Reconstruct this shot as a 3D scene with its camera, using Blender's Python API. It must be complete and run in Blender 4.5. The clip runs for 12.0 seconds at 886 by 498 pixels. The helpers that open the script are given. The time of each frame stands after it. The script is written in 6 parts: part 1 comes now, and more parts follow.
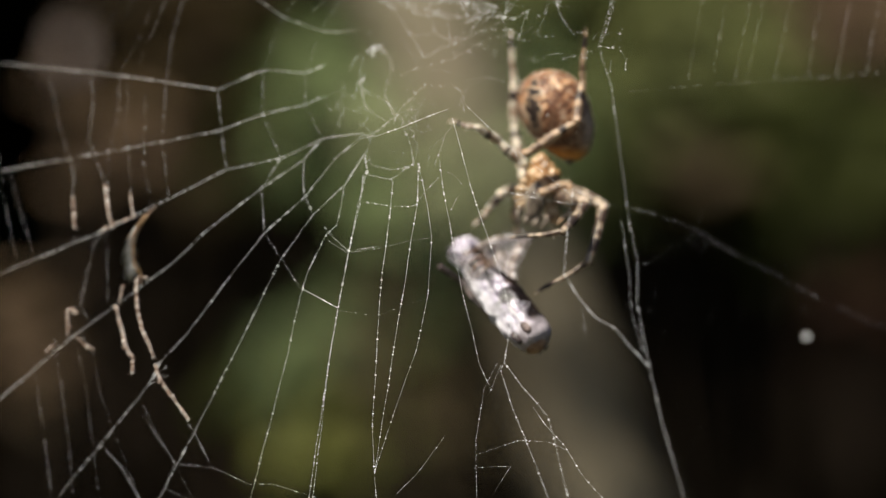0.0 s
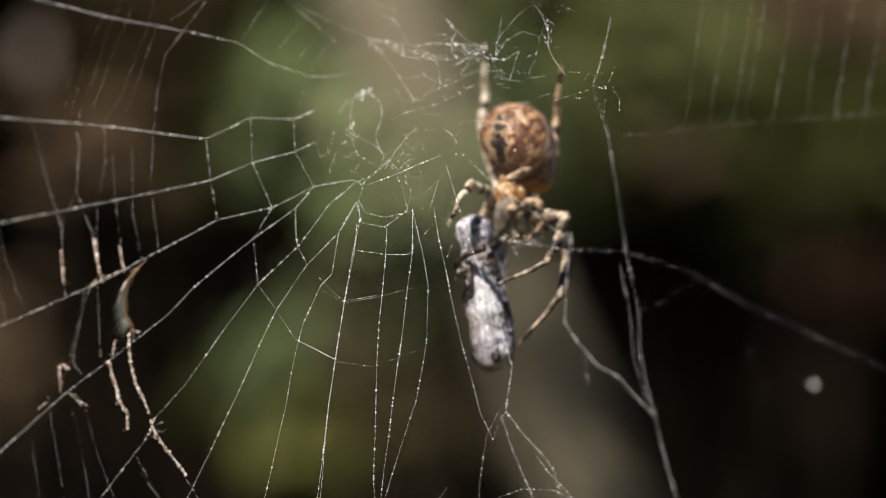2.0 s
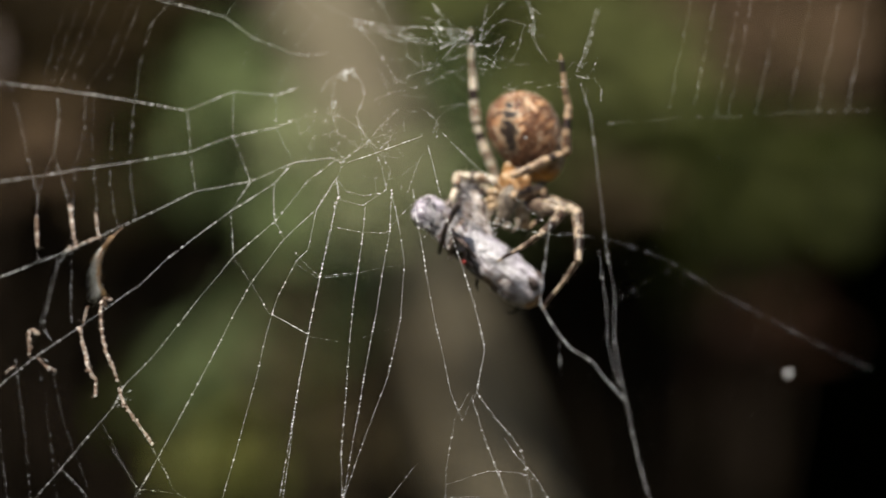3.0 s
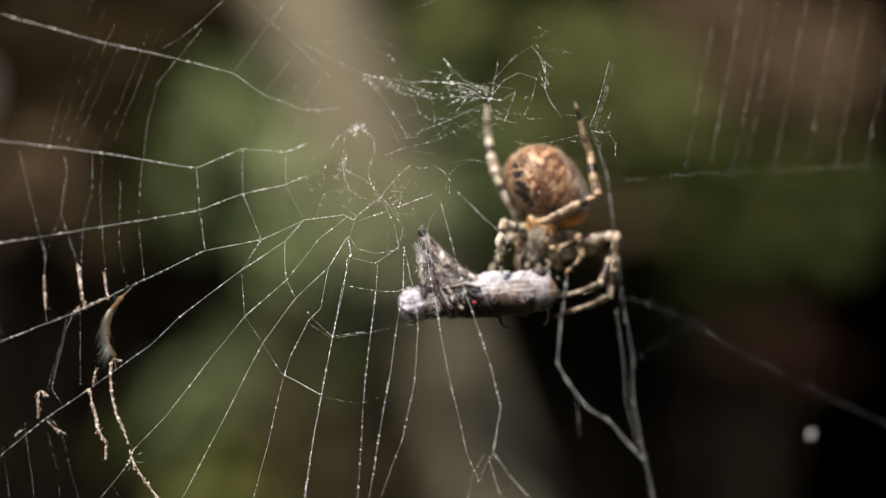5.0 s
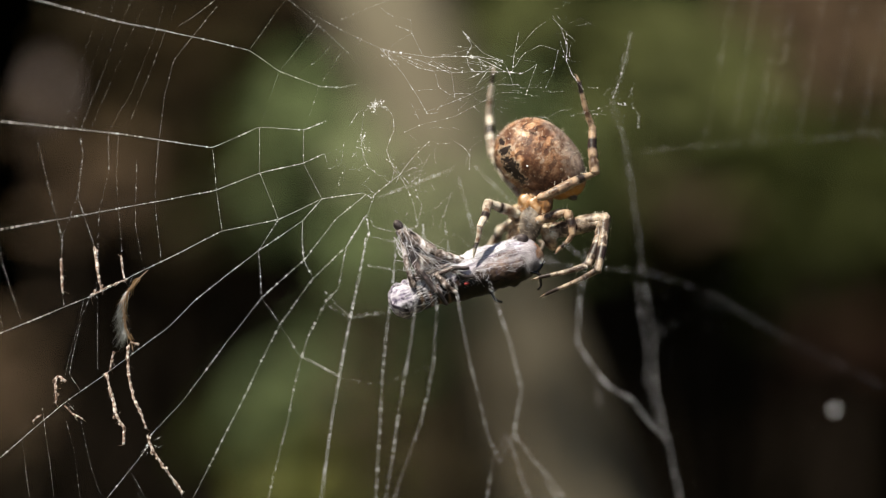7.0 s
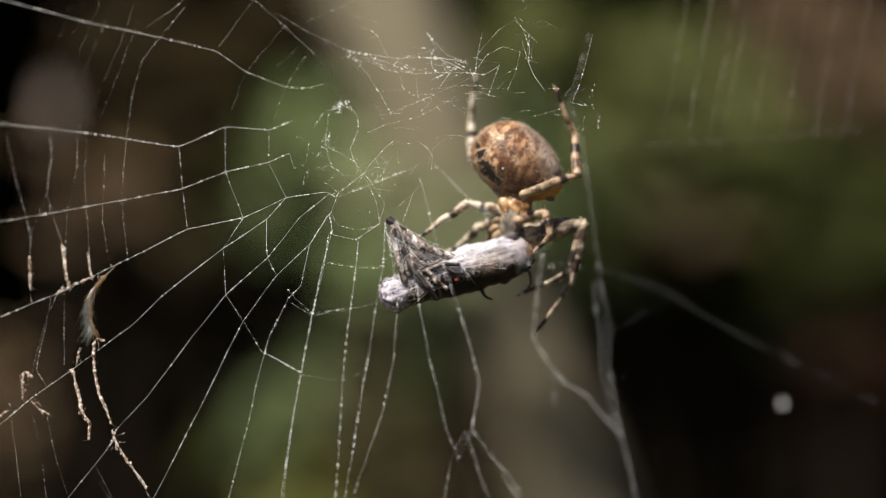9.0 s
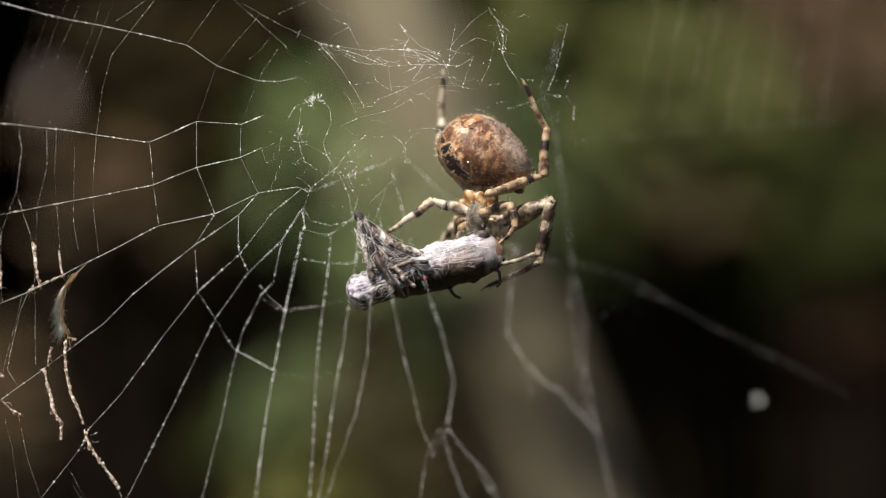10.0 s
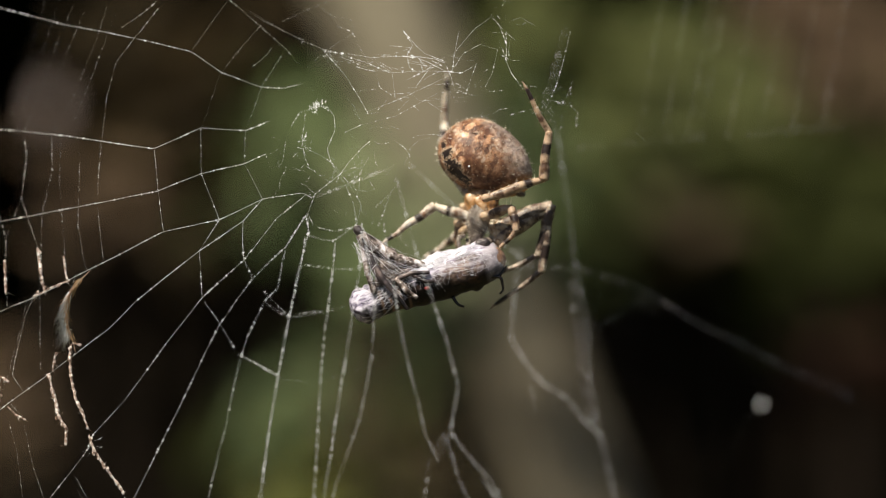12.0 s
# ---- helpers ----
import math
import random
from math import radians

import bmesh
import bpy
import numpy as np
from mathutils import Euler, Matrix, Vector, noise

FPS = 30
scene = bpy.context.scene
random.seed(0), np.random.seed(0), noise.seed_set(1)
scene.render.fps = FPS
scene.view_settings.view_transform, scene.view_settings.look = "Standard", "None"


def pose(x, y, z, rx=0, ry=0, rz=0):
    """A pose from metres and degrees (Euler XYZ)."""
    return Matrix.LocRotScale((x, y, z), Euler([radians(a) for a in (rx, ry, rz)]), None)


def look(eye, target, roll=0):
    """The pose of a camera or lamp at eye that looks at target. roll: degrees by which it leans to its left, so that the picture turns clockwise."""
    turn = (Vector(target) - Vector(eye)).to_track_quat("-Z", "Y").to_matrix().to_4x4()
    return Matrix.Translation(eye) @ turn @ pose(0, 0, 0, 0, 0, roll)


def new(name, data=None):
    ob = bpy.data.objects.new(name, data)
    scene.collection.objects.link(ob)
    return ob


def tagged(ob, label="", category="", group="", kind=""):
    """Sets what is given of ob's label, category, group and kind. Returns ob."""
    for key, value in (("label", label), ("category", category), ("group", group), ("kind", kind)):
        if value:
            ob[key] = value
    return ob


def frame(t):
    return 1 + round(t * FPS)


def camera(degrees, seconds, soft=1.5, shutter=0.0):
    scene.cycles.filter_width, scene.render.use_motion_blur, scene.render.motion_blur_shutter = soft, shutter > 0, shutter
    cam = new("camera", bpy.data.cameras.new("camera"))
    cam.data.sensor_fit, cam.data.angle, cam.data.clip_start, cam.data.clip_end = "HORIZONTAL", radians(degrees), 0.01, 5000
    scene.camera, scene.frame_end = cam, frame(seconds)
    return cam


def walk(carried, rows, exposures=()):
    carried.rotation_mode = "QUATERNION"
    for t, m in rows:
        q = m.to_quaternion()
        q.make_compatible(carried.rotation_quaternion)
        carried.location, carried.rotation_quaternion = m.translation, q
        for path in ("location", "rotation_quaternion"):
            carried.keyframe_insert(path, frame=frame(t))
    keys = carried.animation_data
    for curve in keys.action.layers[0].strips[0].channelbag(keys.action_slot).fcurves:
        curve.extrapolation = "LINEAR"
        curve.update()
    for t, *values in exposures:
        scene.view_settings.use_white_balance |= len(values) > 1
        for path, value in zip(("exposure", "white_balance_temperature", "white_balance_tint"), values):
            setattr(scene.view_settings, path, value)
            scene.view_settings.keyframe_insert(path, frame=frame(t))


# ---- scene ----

cam = camera(22, 12.0, soft=0.85, shutter=0.3)
cam.data.dof.use_dof = True
cam.data.dof.focus_distance = 0.2340
cam.data.dof.aperture_fstop = 8.2
PATH = [
    (0, look((-0.00583, -0.24382, 0.99911), (-0.00458, 0.75591, 0.97584), 0.38)),
    (0.5, look((-0.00444, -0.23974, 1.00236), (0.00359, 0.75958, 0.96655), 0.29)),
    (1, look((-0.00512, -0.23922, 1.00399), (0.00358, 0.76011, 0.96826), 0.01)),
    (1.5, look((-0.00936, -0.23790, 1.00487), (0.00900, 0.76143, 0.97312), 0.05)),
    (2, look((-0.00919, -0.24066, 1.00682), (0.00828, 0.75855, 0.97114), -1.17)),
    (2.5, look((-0.01788, -0.24525, 0.99991), (0.02406, 0.75377, 0.98576), 1.69)),
    (3, look((-0.01520, -0.24191, 1.00076), (0.03786, 0.75652, 0.98270), 1.52)),
    (3.2, look((-0.01025, -0.23712, 1.00207), (0.03875, 0.76158, 0.98835), 1.71)),
    (4.8, look((-0.01727, -0.23671, 1.00412), (0.03731, 0.76175, 0.99431), 0.72)),
    (5, look((-0.01734, -0.23882, 1.00459), (0.03906, 0.75955, 0.99514), 0.95)),
    (5.5, look((-0.01452, -0.24216, 1.00185), (0.02212, 0.75716, 0.99906), 0.76)),
    (6, look((-0.00288, -0.23205, 0.99927), (0.00565, 0.76791, 0.99794), 0.54)),
    (6.5, look((-0.00499, -0.23743, 0.99962), (-0.00268, 0.76257, 0.99961), 0.29)),
    (6.7, look((-0.00901, -0.23458, 1.00224), (0.00394, 0.76529, 0.99282), 0.27)),
    (8.3, look((-0.00524, -0.23299, 1.00216), (0.00125, 0.76695, 0.99429), 0.13)),
    (8.5, look((-0.00384, -0.23498, 1.00025), (0.00091, 0.76501, 0.99866), 0.53)),
    (9, look((-0.00307, -0.23638, 0.99951), (0.00057, 0.76362, 1.00139), 0.51)),
    (9.5, look((0.00114, -0.23156, 1.00063), (-0.00401, 0.76840, 0.99348), 0.08)),
    (10, look((0.00049, -0.23321, 1.00051), (-0.00004, 0.76678, 0.99573), -0.01)),
    (10.5, look((0.00114, -0.23324, 1.00128), (-0.00045, 0.76673, 0.99440), -0.18)),
    (11, look((0.00115, -0.23296, 1.00103), (-0.00116, 0.76702, 0.99628), -0.29)),
    (11.5, look((0.00084, -0.23353, 1.00089), (-0.00108, 0.76646, 0.99665), -0.13)),
    (12, look((0.00000, -0.23408, 1.00000), (0.00000, 0.76592, 1.00000), -0.00)),
]
walk(cam, PATH, [(0, 0.62), (12, 0.62)])

# ---- daylight ----
world = bpy.data.worlds.new("sky")
scene.world = world
world.use_nodes = True
wn = world.node_tree.nodes
sky = wn.new("ShaderNodeTexSky")
sky.sky_type, sky.sun_disc = "NISHITA", False
sky.sun_elevation, sky.sun_rotation = radians(56), radians(218)
wn["Background"].inputs["Strength"].default_value = 0.040
world.node_tree.links.new(sky.outputs[0], wn["Background"].inputs["Color"])

sun = new("sun", bpy.data.lights.new("sun", "SUN"))
sun.data.energy, sun.data.angle, sun.data.color = 5.0, radians(0.6), (1.0, 0.93, 0.77)
sun.matrix_world = look((-0.34, -0.44, 1.83), (0, 0, 1.0))


# ---- materials ----
class Nodes:
    """A small wrapper round one material's node tree."""

    def __init__(self, name, rough=0.6, metal=0.0, spec=0.5):
        self.mat = bpy.data.materials.new(name)
        self.mat.use_nodes = True
        self.tree = self.mat.node_tree
        self.bsdf = self.tree.nodes["Principled BSDF"]
        self.bsdf.inputs["Roughness"].default_value = rough
        self.bsdf.inputs["Metallic"].default_value = metal
        self.bsdf.inputs["Specular IOR Level"].default_value = spec

    def add(self, kind, **values):
        node = self.tree.nodes.new(kind)
        for key, value in values.items():
            node.inputs[key].default_value = value
        return node

    def link(self, a, b):
        self.tree.links.new(a, b)

    def coords(self):
        return self.tree.nodes.new("ShaderNodeTexCoord").outputs["Object"]

    def noise(self, scale, detail=4.0, rough=0.6, vector=None):
        n = self.add("ShaderNodeTexNoise", Scale=scale, Detail=detail, Roughness=rough)
        self.link(vector or self.coords(), n.inputs["Vector"])
        return n.outputs["Fac"]

    def ramp(self, fac, *stops):
        r = self.tree.nodes.new("ShaderNodeValToRGB")
        el = r.color_ramp.elements
        while len(el) < len(stops):
            el.new(0.5)
        for e, (pos, col) in zip(el, stops):
            e.position = pos
            e.color = (*col, 1)
        self.link(fac, r.inputs["Fac"])
        return r.outputs["Color"]

    def mix(self, fac, a, b, blend="MIX"):
        m = self.tree.nodes.new("ShaderNodeMix")
        m.data_type, m.blend_type = "RGBA", blend
        for value, sock in ((fac, m.inputs[0]), (a, m.inputs[6]), (b, m.inputs[7])):
            if isinstance(value, bpy.types.NodeSocket):
                self.link(value, sock)
            elif isinstance(value, tuple):
                sock.default_value = (*value, 1)
            else:
                sock.default_value = value
        return m.outputs[2]

    def bump(self, height, strength=0.4, distance=0.0001):
        b = self.add("ShaderNodeBump", Strength=strength, Distance=distance)
        self.link(height, b.inputs["Height"])
        self.link(b.outputs[0], self.bsdf.inputs["Normal"])

    def colour(self, c):
        if isinstance(c, tuple):
            self.bsdf.inputs["Base Color"].default_value = (*c, 1)
        else:
            self.link(c, self.bsdf.inputs["Base Color"])
        return self

    def near(self, point, squash=(1, 1, 1)):
        """Distance from a point of the object's space, in metres."""
        sub = self.tree.nodes.new("ShaderNodeVectorMath")
        sub.operation = "SUBTRACT"
        self.link(self.coords(), sub.inputs[0])
        sub.inputs[1].default_value = point
        mul = self.tree.nodes.new("ShaderNodeVectorMath")
        mul.operation = "MULTIPLY"
        self.link(sub.outputs[0], mul.inputs[0])
        mul.inputs[1].default_value = squash
        ln = self.tree.nodes.new("ShaderNodeVectorMath")
        ln.operation = "LENGTH"
        self.link(mul.outputs[0], ln.inputs[0])
        return ln.outputs["Value"]

    def axis(self, which):
        sep = self.tree.nodes.new("ShaderNodeSeparateXYZ")
        self.link(self.coords(), sep.inputs[0])
        return sep.outputs[which]

    def span(self, value, lo, hi):
        m = self.add("ShaderNodeMapRange", **{"From Min": lo, "From Max": hi})
        self.link(value, m.inputs["Value"])
        return m.outputs[0]


def silk_material(name, tint, gloss=0.35):
    n = Nodes(name, gloss, 0.0, 0.6)
    n.colour(n.ramp(n.noise(2600, 3), (0.36, tuple(c * 0.6 for c in tint)), (0.60, tint)))
    n.bsdf.inputs["Sheen Weight"].default_value = 0.3
    return n.mat


SILK = silk_material("silk", (0.90, 0.91, 0.95), 0.22)
def dust_material():
    n = Nodes("dusty_silk", 0.8, 0, 0.2)
    n.colour(n.ramp(n.noise(2600, 5, 0.75), (0.36, (0.05, 0.032, 0.024)), (0.45, (0.23, 0.145, 0.11)), (0.53, (0.54, 0.42, 0.36)), (0.60, (0.93, 0.91, 0.90))))
    n.bump(n.noise(4200, 4), 0.9, 0.0002)
    return n.mat


SILK_DUSTY = dust_material()


def abdomen_material():
    n = Nodes("abdomen_skin", 0.55, 0, 0.4)
    wob = n.noise(1000, 6, 0.76)
    fine = n.noise(1700, 4, 0.7)
    # wavy dark cross bands on a russet back
    wave = n.add("ShaderNodeTexWave", Scale=270.0, Distortion=6.5, Detail=4.0)
    wave.inputs["Detail Scale"].default_value = 2.2
    wave.bands_direction = "X"
    n.link(n.coords(), wave.inputs["Vector"])
    back = n.ramp(wob, (0.34, (0.030, 0.013, 0.008)), (0.44, (0.26, 0.110, 0.052)), (0.55, (0.52, 0.28, 0.150)), (0.68, (0.80, 0.58, 0.42)))
    back = n.mix(n.ramp(n.noise(330, 4, 0.65), (0.42, (0.80, 0.80, 0.80)), (0.54, (0, 0, 0))), back, (0.085, 0.030, 0.015))
    broken = n.ramp(n.noise(620, 4, 0.6), (0.42, (0.15, 0.15, 0.15)), (0.56, (0.85, 0.85, 0.85)))
    back = n.mix(n.mix(1.0, n.ramp(wave.outputs["Fac"], (0.50, (0, 0, 0)), (0.80, (1, 1, 1))), broken, "MULTIPLY"), back, (0.060, 0.021, 0.012))
    pale = n.ramp(n.noise(410, 4, 0.62), (0.53, (0, 0, 0)), (0.64, (0.65, 0.65, 0.65)))
    back = n.mix(pale, back, n.ramp(fine, (0.40, (0.40, 0.22, 0.13)), (0.60, (0.84, 0.70, 0.57))))
    speck = n.ramp(fine, (0.57, (0, 0, 0)), (0.76, (0.6, 0.6, 0.6)))
    back = n.mix(speck, back, (0.66, 0.48, 0.34))
    back = n.mix(n.ramp(fine, (0.32, (0.6, 0.6, 0.6)), (0.44, (0, 0, 0))), back, (0.045, 0.02, 0.012))
    # dark rear flank, partly pattern and partly painted shade, beneath a grey, downy rim
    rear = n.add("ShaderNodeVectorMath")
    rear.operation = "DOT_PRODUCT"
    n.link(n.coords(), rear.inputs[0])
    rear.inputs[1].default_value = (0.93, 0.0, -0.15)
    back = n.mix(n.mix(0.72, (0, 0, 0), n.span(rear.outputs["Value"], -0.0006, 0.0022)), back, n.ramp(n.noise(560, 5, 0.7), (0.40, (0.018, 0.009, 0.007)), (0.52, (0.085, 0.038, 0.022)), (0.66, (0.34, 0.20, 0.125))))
    # grey down on the rim, paled further to paint in a highlight
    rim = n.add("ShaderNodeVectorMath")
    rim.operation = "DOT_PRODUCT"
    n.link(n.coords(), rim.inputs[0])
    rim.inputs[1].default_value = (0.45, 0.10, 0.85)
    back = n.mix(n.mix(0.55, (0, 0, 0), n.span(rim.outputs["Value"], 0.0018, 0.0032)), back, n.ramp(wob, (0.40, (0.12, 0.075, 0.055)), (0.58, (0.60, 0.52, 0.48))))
    # orange belly towards the waist
    low = n.add("ShaderNodeVectorMath")
    low.operation = "DOT_PRODUCT"
    n.link(n.coords(), low.inputs[0])
    low.inputs[1].default_value = (0.82, 0.0, -0.57)
    belly = n.span(low.outputs["Value"], 0.0031, 0.0043)
    back = n.mix(belly, back, n.ramp(wob, (0.3, (0.42, 0.15, 0.02)), (0.7, (0.70, 0.36, 0.09))))
    # black blotches with cream rims on the shoulder
    edges = []
    for x, z, r in ((-3.5, -0.9, 0.62), (-4.2, -0.1, 0.45), (-2.6, -1.5, 0.55), (-1.9, -1.9, 0.75), (-1.1, -2.2, 0.68), (-0.2, -2.5, 0.40)):
        y = -4.3 * math.sqrt(max(0.02, 1 - (x / 5.3) ** 2 - (z / 3.4) ** 2))
        d = n.near((x / 1000, y / 1000, z / 1000), (1.0, 0.6, 1.0))
        jag = n.tree.nodes.new("ShaderNodeMath")
        jag.operation = "MULTIPLY_ADD"
        n.link(fine, jag.inputs[0])
        jag.inputs[1].default_value = -0.0028
        n.link(d, jag.inputs[2])
        edges.append(n.span(jag.outputs[0], -0.0014, 2.2 * r / 1000 - 0.0014))
    for edge in edges:
        back = n.mix(n.ramp(edge, (0.0, (0.9, 0.8, 0.8)), (0.56, (0.8, 0.8, 0.8)), (0.70, (0, 0, 0))), back, (0.58, 0.42, 0.29))
    for edge in edges:
        back = n.mix(n.ramp(edge, (0.0, (1, 1, 1)), (0.44, (1, 1, 1)), (0.56, (0, 0, 0))), back, (0.022, 0.013, 0.011))
    n.colour(back)
    n.bump(n.noise(900, 5, 0.7), 0.30, 0.00016)
    n.bsdf.inputs["Subsurface Weight"].default_value = 0.12
    n.bsdf.inputs["Subsurface Radius"].default_value = (1.0, 0.45, 0.2)
    n.bsdf.inputs["Subsurface Scale"].default_value = 0.0008
    return n.mat


def leg_material(name, bands, pale=(0.56, 0.49, 0.41), dark=(0.022, 0.012, 0.010), brown=(0.16, 0.085, 0.05), mottle=0.43):
    """Pale, translucent leg skin with dark rings at fractions of the segment (z from 0 to 1 of the UV-less length, in metres)."""
    n = Nodes(name, 0.42, 0, 0.5)
    wob = n.noise(900, 4)
    base = n.ramp(wob, (mottle - 0.08, brown), (mottle + 0.06, pale), (0.75, tuple(min(1, c * 1.25) for c in pale)))
    z = n.axis(2)
    jag = n.tree.nodes.new("ShaderNodeMath")
    jag.operation = "MULTIPLY_ADD"
    n.link(wob, jag.inputs[0])
    jag.inputs[1].default_value = 0.0011
    n.link(z, jag.inputs[2])
    for lo, hi, col in bands:
        soft = 0.00018
        m = n.ramp(n.span(jag.outputs[0], lo - soft, hi + soft), (0.0, (0, 0, 0)), (soft * 2 / (hi - lo + 2 * soft), (1, 1, 1)),
                   (1 - soft * 2 / (hi - lo + 2 * soft), (1, 1, 1)), (1.0, (0, 0, 0)))
        base = n.mix(m if col == "dark" else n.mix(0.55, (0, 0, 0), m), base, dark if col == "dark" else brown)
    n.colour(base)
    n.bump(n.noise(2200, 4), 0.6, 0.00014)
    n.bsdf.inputs["Subsurface Weight"].default_value = 0.15
    n.bsdf.inputs["Subsurface Radius"].default_value = (1.0, 0.5, 0.25)
    n.bsdf.inputs["Subsurface Scale"].default_value = 0.0004
    return n.mat


def ceph_material():
    n = Nodes("head_skin", 0.5, 0, 0.4)
    n.colour(n.ramp(n.noise(650, 5, 0.7), (0.36, (0.040, 0.030, 0.026)), (0.52, (0.17, 0.135, 0.11)), (0.70, (0.48, 0.42, 0.36))))
    n.bump(n.noise(1600, 4), 0.5, 0.00015)
    return n.mat


def prey_material(name, cols, rough=0.45):
    n = Nodes(name, rough, 0, 0.5)
    n.colour(n.ramp(n.noise(480, 5, 0.7), (0.34, cols[0]), (0.5, cols[1]), (0.68, cols[2])))
    n.bump(n.noise(1100, 5, 0.7), 0.7, 0.0003)
    return n.mat


HAIR = Nodes("bristle", 0.4).colour((0.74, 0.65, 0.54)).mat
PREY_SHELL = prey_material("prey_shell", ((0.012, 0.010, 0.012), (0.05, 0.038, 0.04), (0.22, 0.16, 0.15)), 0.3)
PREY_BROWN = prey_material("prey_brown", ((0.06, 0.03, 0.02), (0.26, 0.15, 0.10), (0.5, 0.36, 0.28)))
PREY_RED = Nodes("red_spot", 0.55).colour((0.30, 0.03, 0.03)).mat
PREY_BLACK = Nodes("black_horn", 0.25).colour((0.012, 0.010, 0.010)).mat


def bark_material(name, a, b, c, scale=60):
    n = Nodes(name, 0.9, 0, 0.2)
    n.colour(n.mix(0.35, n.ramp(n.noise(scale, 6, 0.7), (0.32, a), (0.5, b), (0.7, c)), n.ramp(n.noise(scale * 0.16, 3), (0.35, a), (0.65, c))))
    n.bump(n.noise(scale * 2.5, 5), 0.8, 0.002)
    return n.mat


def leaf_material(name, a, b, trans=0.25):
    n = Nodes(name, 0.6, 0, 0.08)
    rnd = n.tree.nodes.new("ShaderNodeNewGeometry").outputs["Random Per Island"]
    col = n.mix(rnd, a, b)
    n.colour(n.mix(n.ramp(n.noise(90, 4), (0.35, (0, 0, 0)), (0.7, (0.7, 0.7, 0.7))), col, tuple(x * 0.55 for x in a)))
    n.bsdf.inputs["Transmission Weight"].default_value = 0
    n.bump(n.noise(150, 3), 0.3, 0.001)
    return n.mat


# ---- mesh helpers ----
def part(name, bm, material, parent=None, label="", smooth=True):
    me = bpy.data.meshes.new(name)
    bm.to_mesh(me)
    bm.free()
    for m in (material if isinstance(material, (list, tuple)) else (material,)):
        me.materials.append(m)
    if smooth:
        for p in me.polygons:
            p.use_smooth = True
    ob = new(name, me)
    if parent:
        ob.parent = parent
    return tagged(ob, label)


def tube(bm, points, radii, sides=6, mat=0):
    """A closed tube through the points."""
    points = [Vector(p) for p in points]
    rings, ref = [], Vector((0.31, 0.52, 0.79))
    for i, p in enumerate(points):
        d = points[min(i + 1, len(points) - 1)] - points[max(i - 1, 0)]
        d = d.normalized() if d.length > 0 else Vector((0, 0, 1))
        a = (ref - d * ref.dot(d)).normalized()
        b = d.cross(a)
        ref = a
        r = radii[i] if isinstance(radii, (list, tuple)) else radii
        rings.append([bm.verts.new(p + (a * math.cos(k) + b * math.sin(k)) * r) for k in (2 * math.pi * j / sides for j in range(sides))])
    for u, v in zip(rings, rings[1:]):
        for j in range(sides):
            f = bm.faces.new((u[j], u[(j + 1) % sides], v[(j + 1) % sides], v[j]))
            f.material_index = mat
    for ring, flip in ((rings[0], True), (rings[-1], False)):
        f = bm.faces.new(ring[::-1] if flip else ring)
        f.material_index = mat


def ball(bm, at, radii, turn=None, seg=24, rings=16, rough=0.0, scale=600, mat=0, shape=None):
    """An ellipsoid; shape(v) may reshape the unit sphere, rough adds lumps as a fraction of its size."""
    made = bmesh.ops.create_uvsphere(bm, u_segments=seg, v_segments=rings, radius=1.0)["verts"]
    m = turn or Matrix.Identity(3)
    for v in made:
        c = v.co.copy()
        if shape:
            c = Vector(shape(c))
        p = Vector((c.x * radii[0], c.y * radii[1], c.z * radii[2]))
        if rough:
            p *= 1 + rough * noise.noise(p * scale)
        v.co = Vector(at) + m @ p
    for f in {f for v in made for f in v.link_faces}:
        f.material_index = mat


def spike(bm, base, way, length, r, mat=0, bend=None):
    """A thin pointed bristle."""
    way = Vector(way).normalized()
    tip = Vector(base) + way * length + (Vector(bend) * length if bend else Vector())
    a = way.orthogonal().normalized()
    b = way.cross(a)
    ring = [bm.verts.new(Vector(base) + (a * math.cos(k) + b * math.sin(k)) * r) for k in (0, 2.094, 4.189)]
    t = bm.verts.new(tip)
    for j in range(3):
        f = bm.faces.new((ring[j], ring[(j + 1) % 3], t))
        f.material_index = mat


def smooth_line(points, step):
    """Points along a polyline, about step apart, with softly rounded corners."""
    pts = [Vector(p) for p in points]
    out = []
    for a, b in zip(pts, pts[1:]):
        n = max(2, int((b - a).length / step))
        out += [a.lerp(b, i / n) for i in range(n)]
    out.append(pts[-1])
    for _ in range(2):
        out = [out[0]] + [(p + 2 * q + r) / 4 for p, q, r in zip(out, out[1:], out[2:])] + [out[-1]]
    return out


# ---- background: ground, trunk, shrubs ----
rng = random.Random(7)


def ground():
    bm = bmesh.new()
    bmesh.ops.create_grid(bm, x_segments=60, y_segments=60, size=1.0)
    for v in bm.verts:
        k = 3.0 * abs(v.co.x) ** 2.5 * (1 if v.co.x > 0 else -1), 3.0 * abs(v.co.y) ** 2.5 * (1 if v.co.y > 0 else -1)
        v.co = Vector((k[0] * 60, k[1] * 60, 0))
        v.co.z = 0.02 * noise.noise(v.co * 3)
    n = Nodes("soil", 0.95, 0, 0.03)
    n.colour(n.mix(n.ramp(n.noise(9, 5), (0.4, (0, 0, 0)), (0.6, (1, 1, 1))), n.ramp(n.noise(60, 6), (0.3, (0.03, 0.02, 0.014)), (0.7, (0.10, 0.07, 0.045))),
                   n.ramp(n.noise(40, 6), (0.3, (0.025, 0.03, 0.012)), (0.7, (0.07, 0.085, 0.03)))))
    n.bump(n.noise(30, 6), 0.8, 0.02)
    return tagged(part("ground", bm, n.mat), "dark garden soil with moss and leaf litter", "ground", kind="structure")


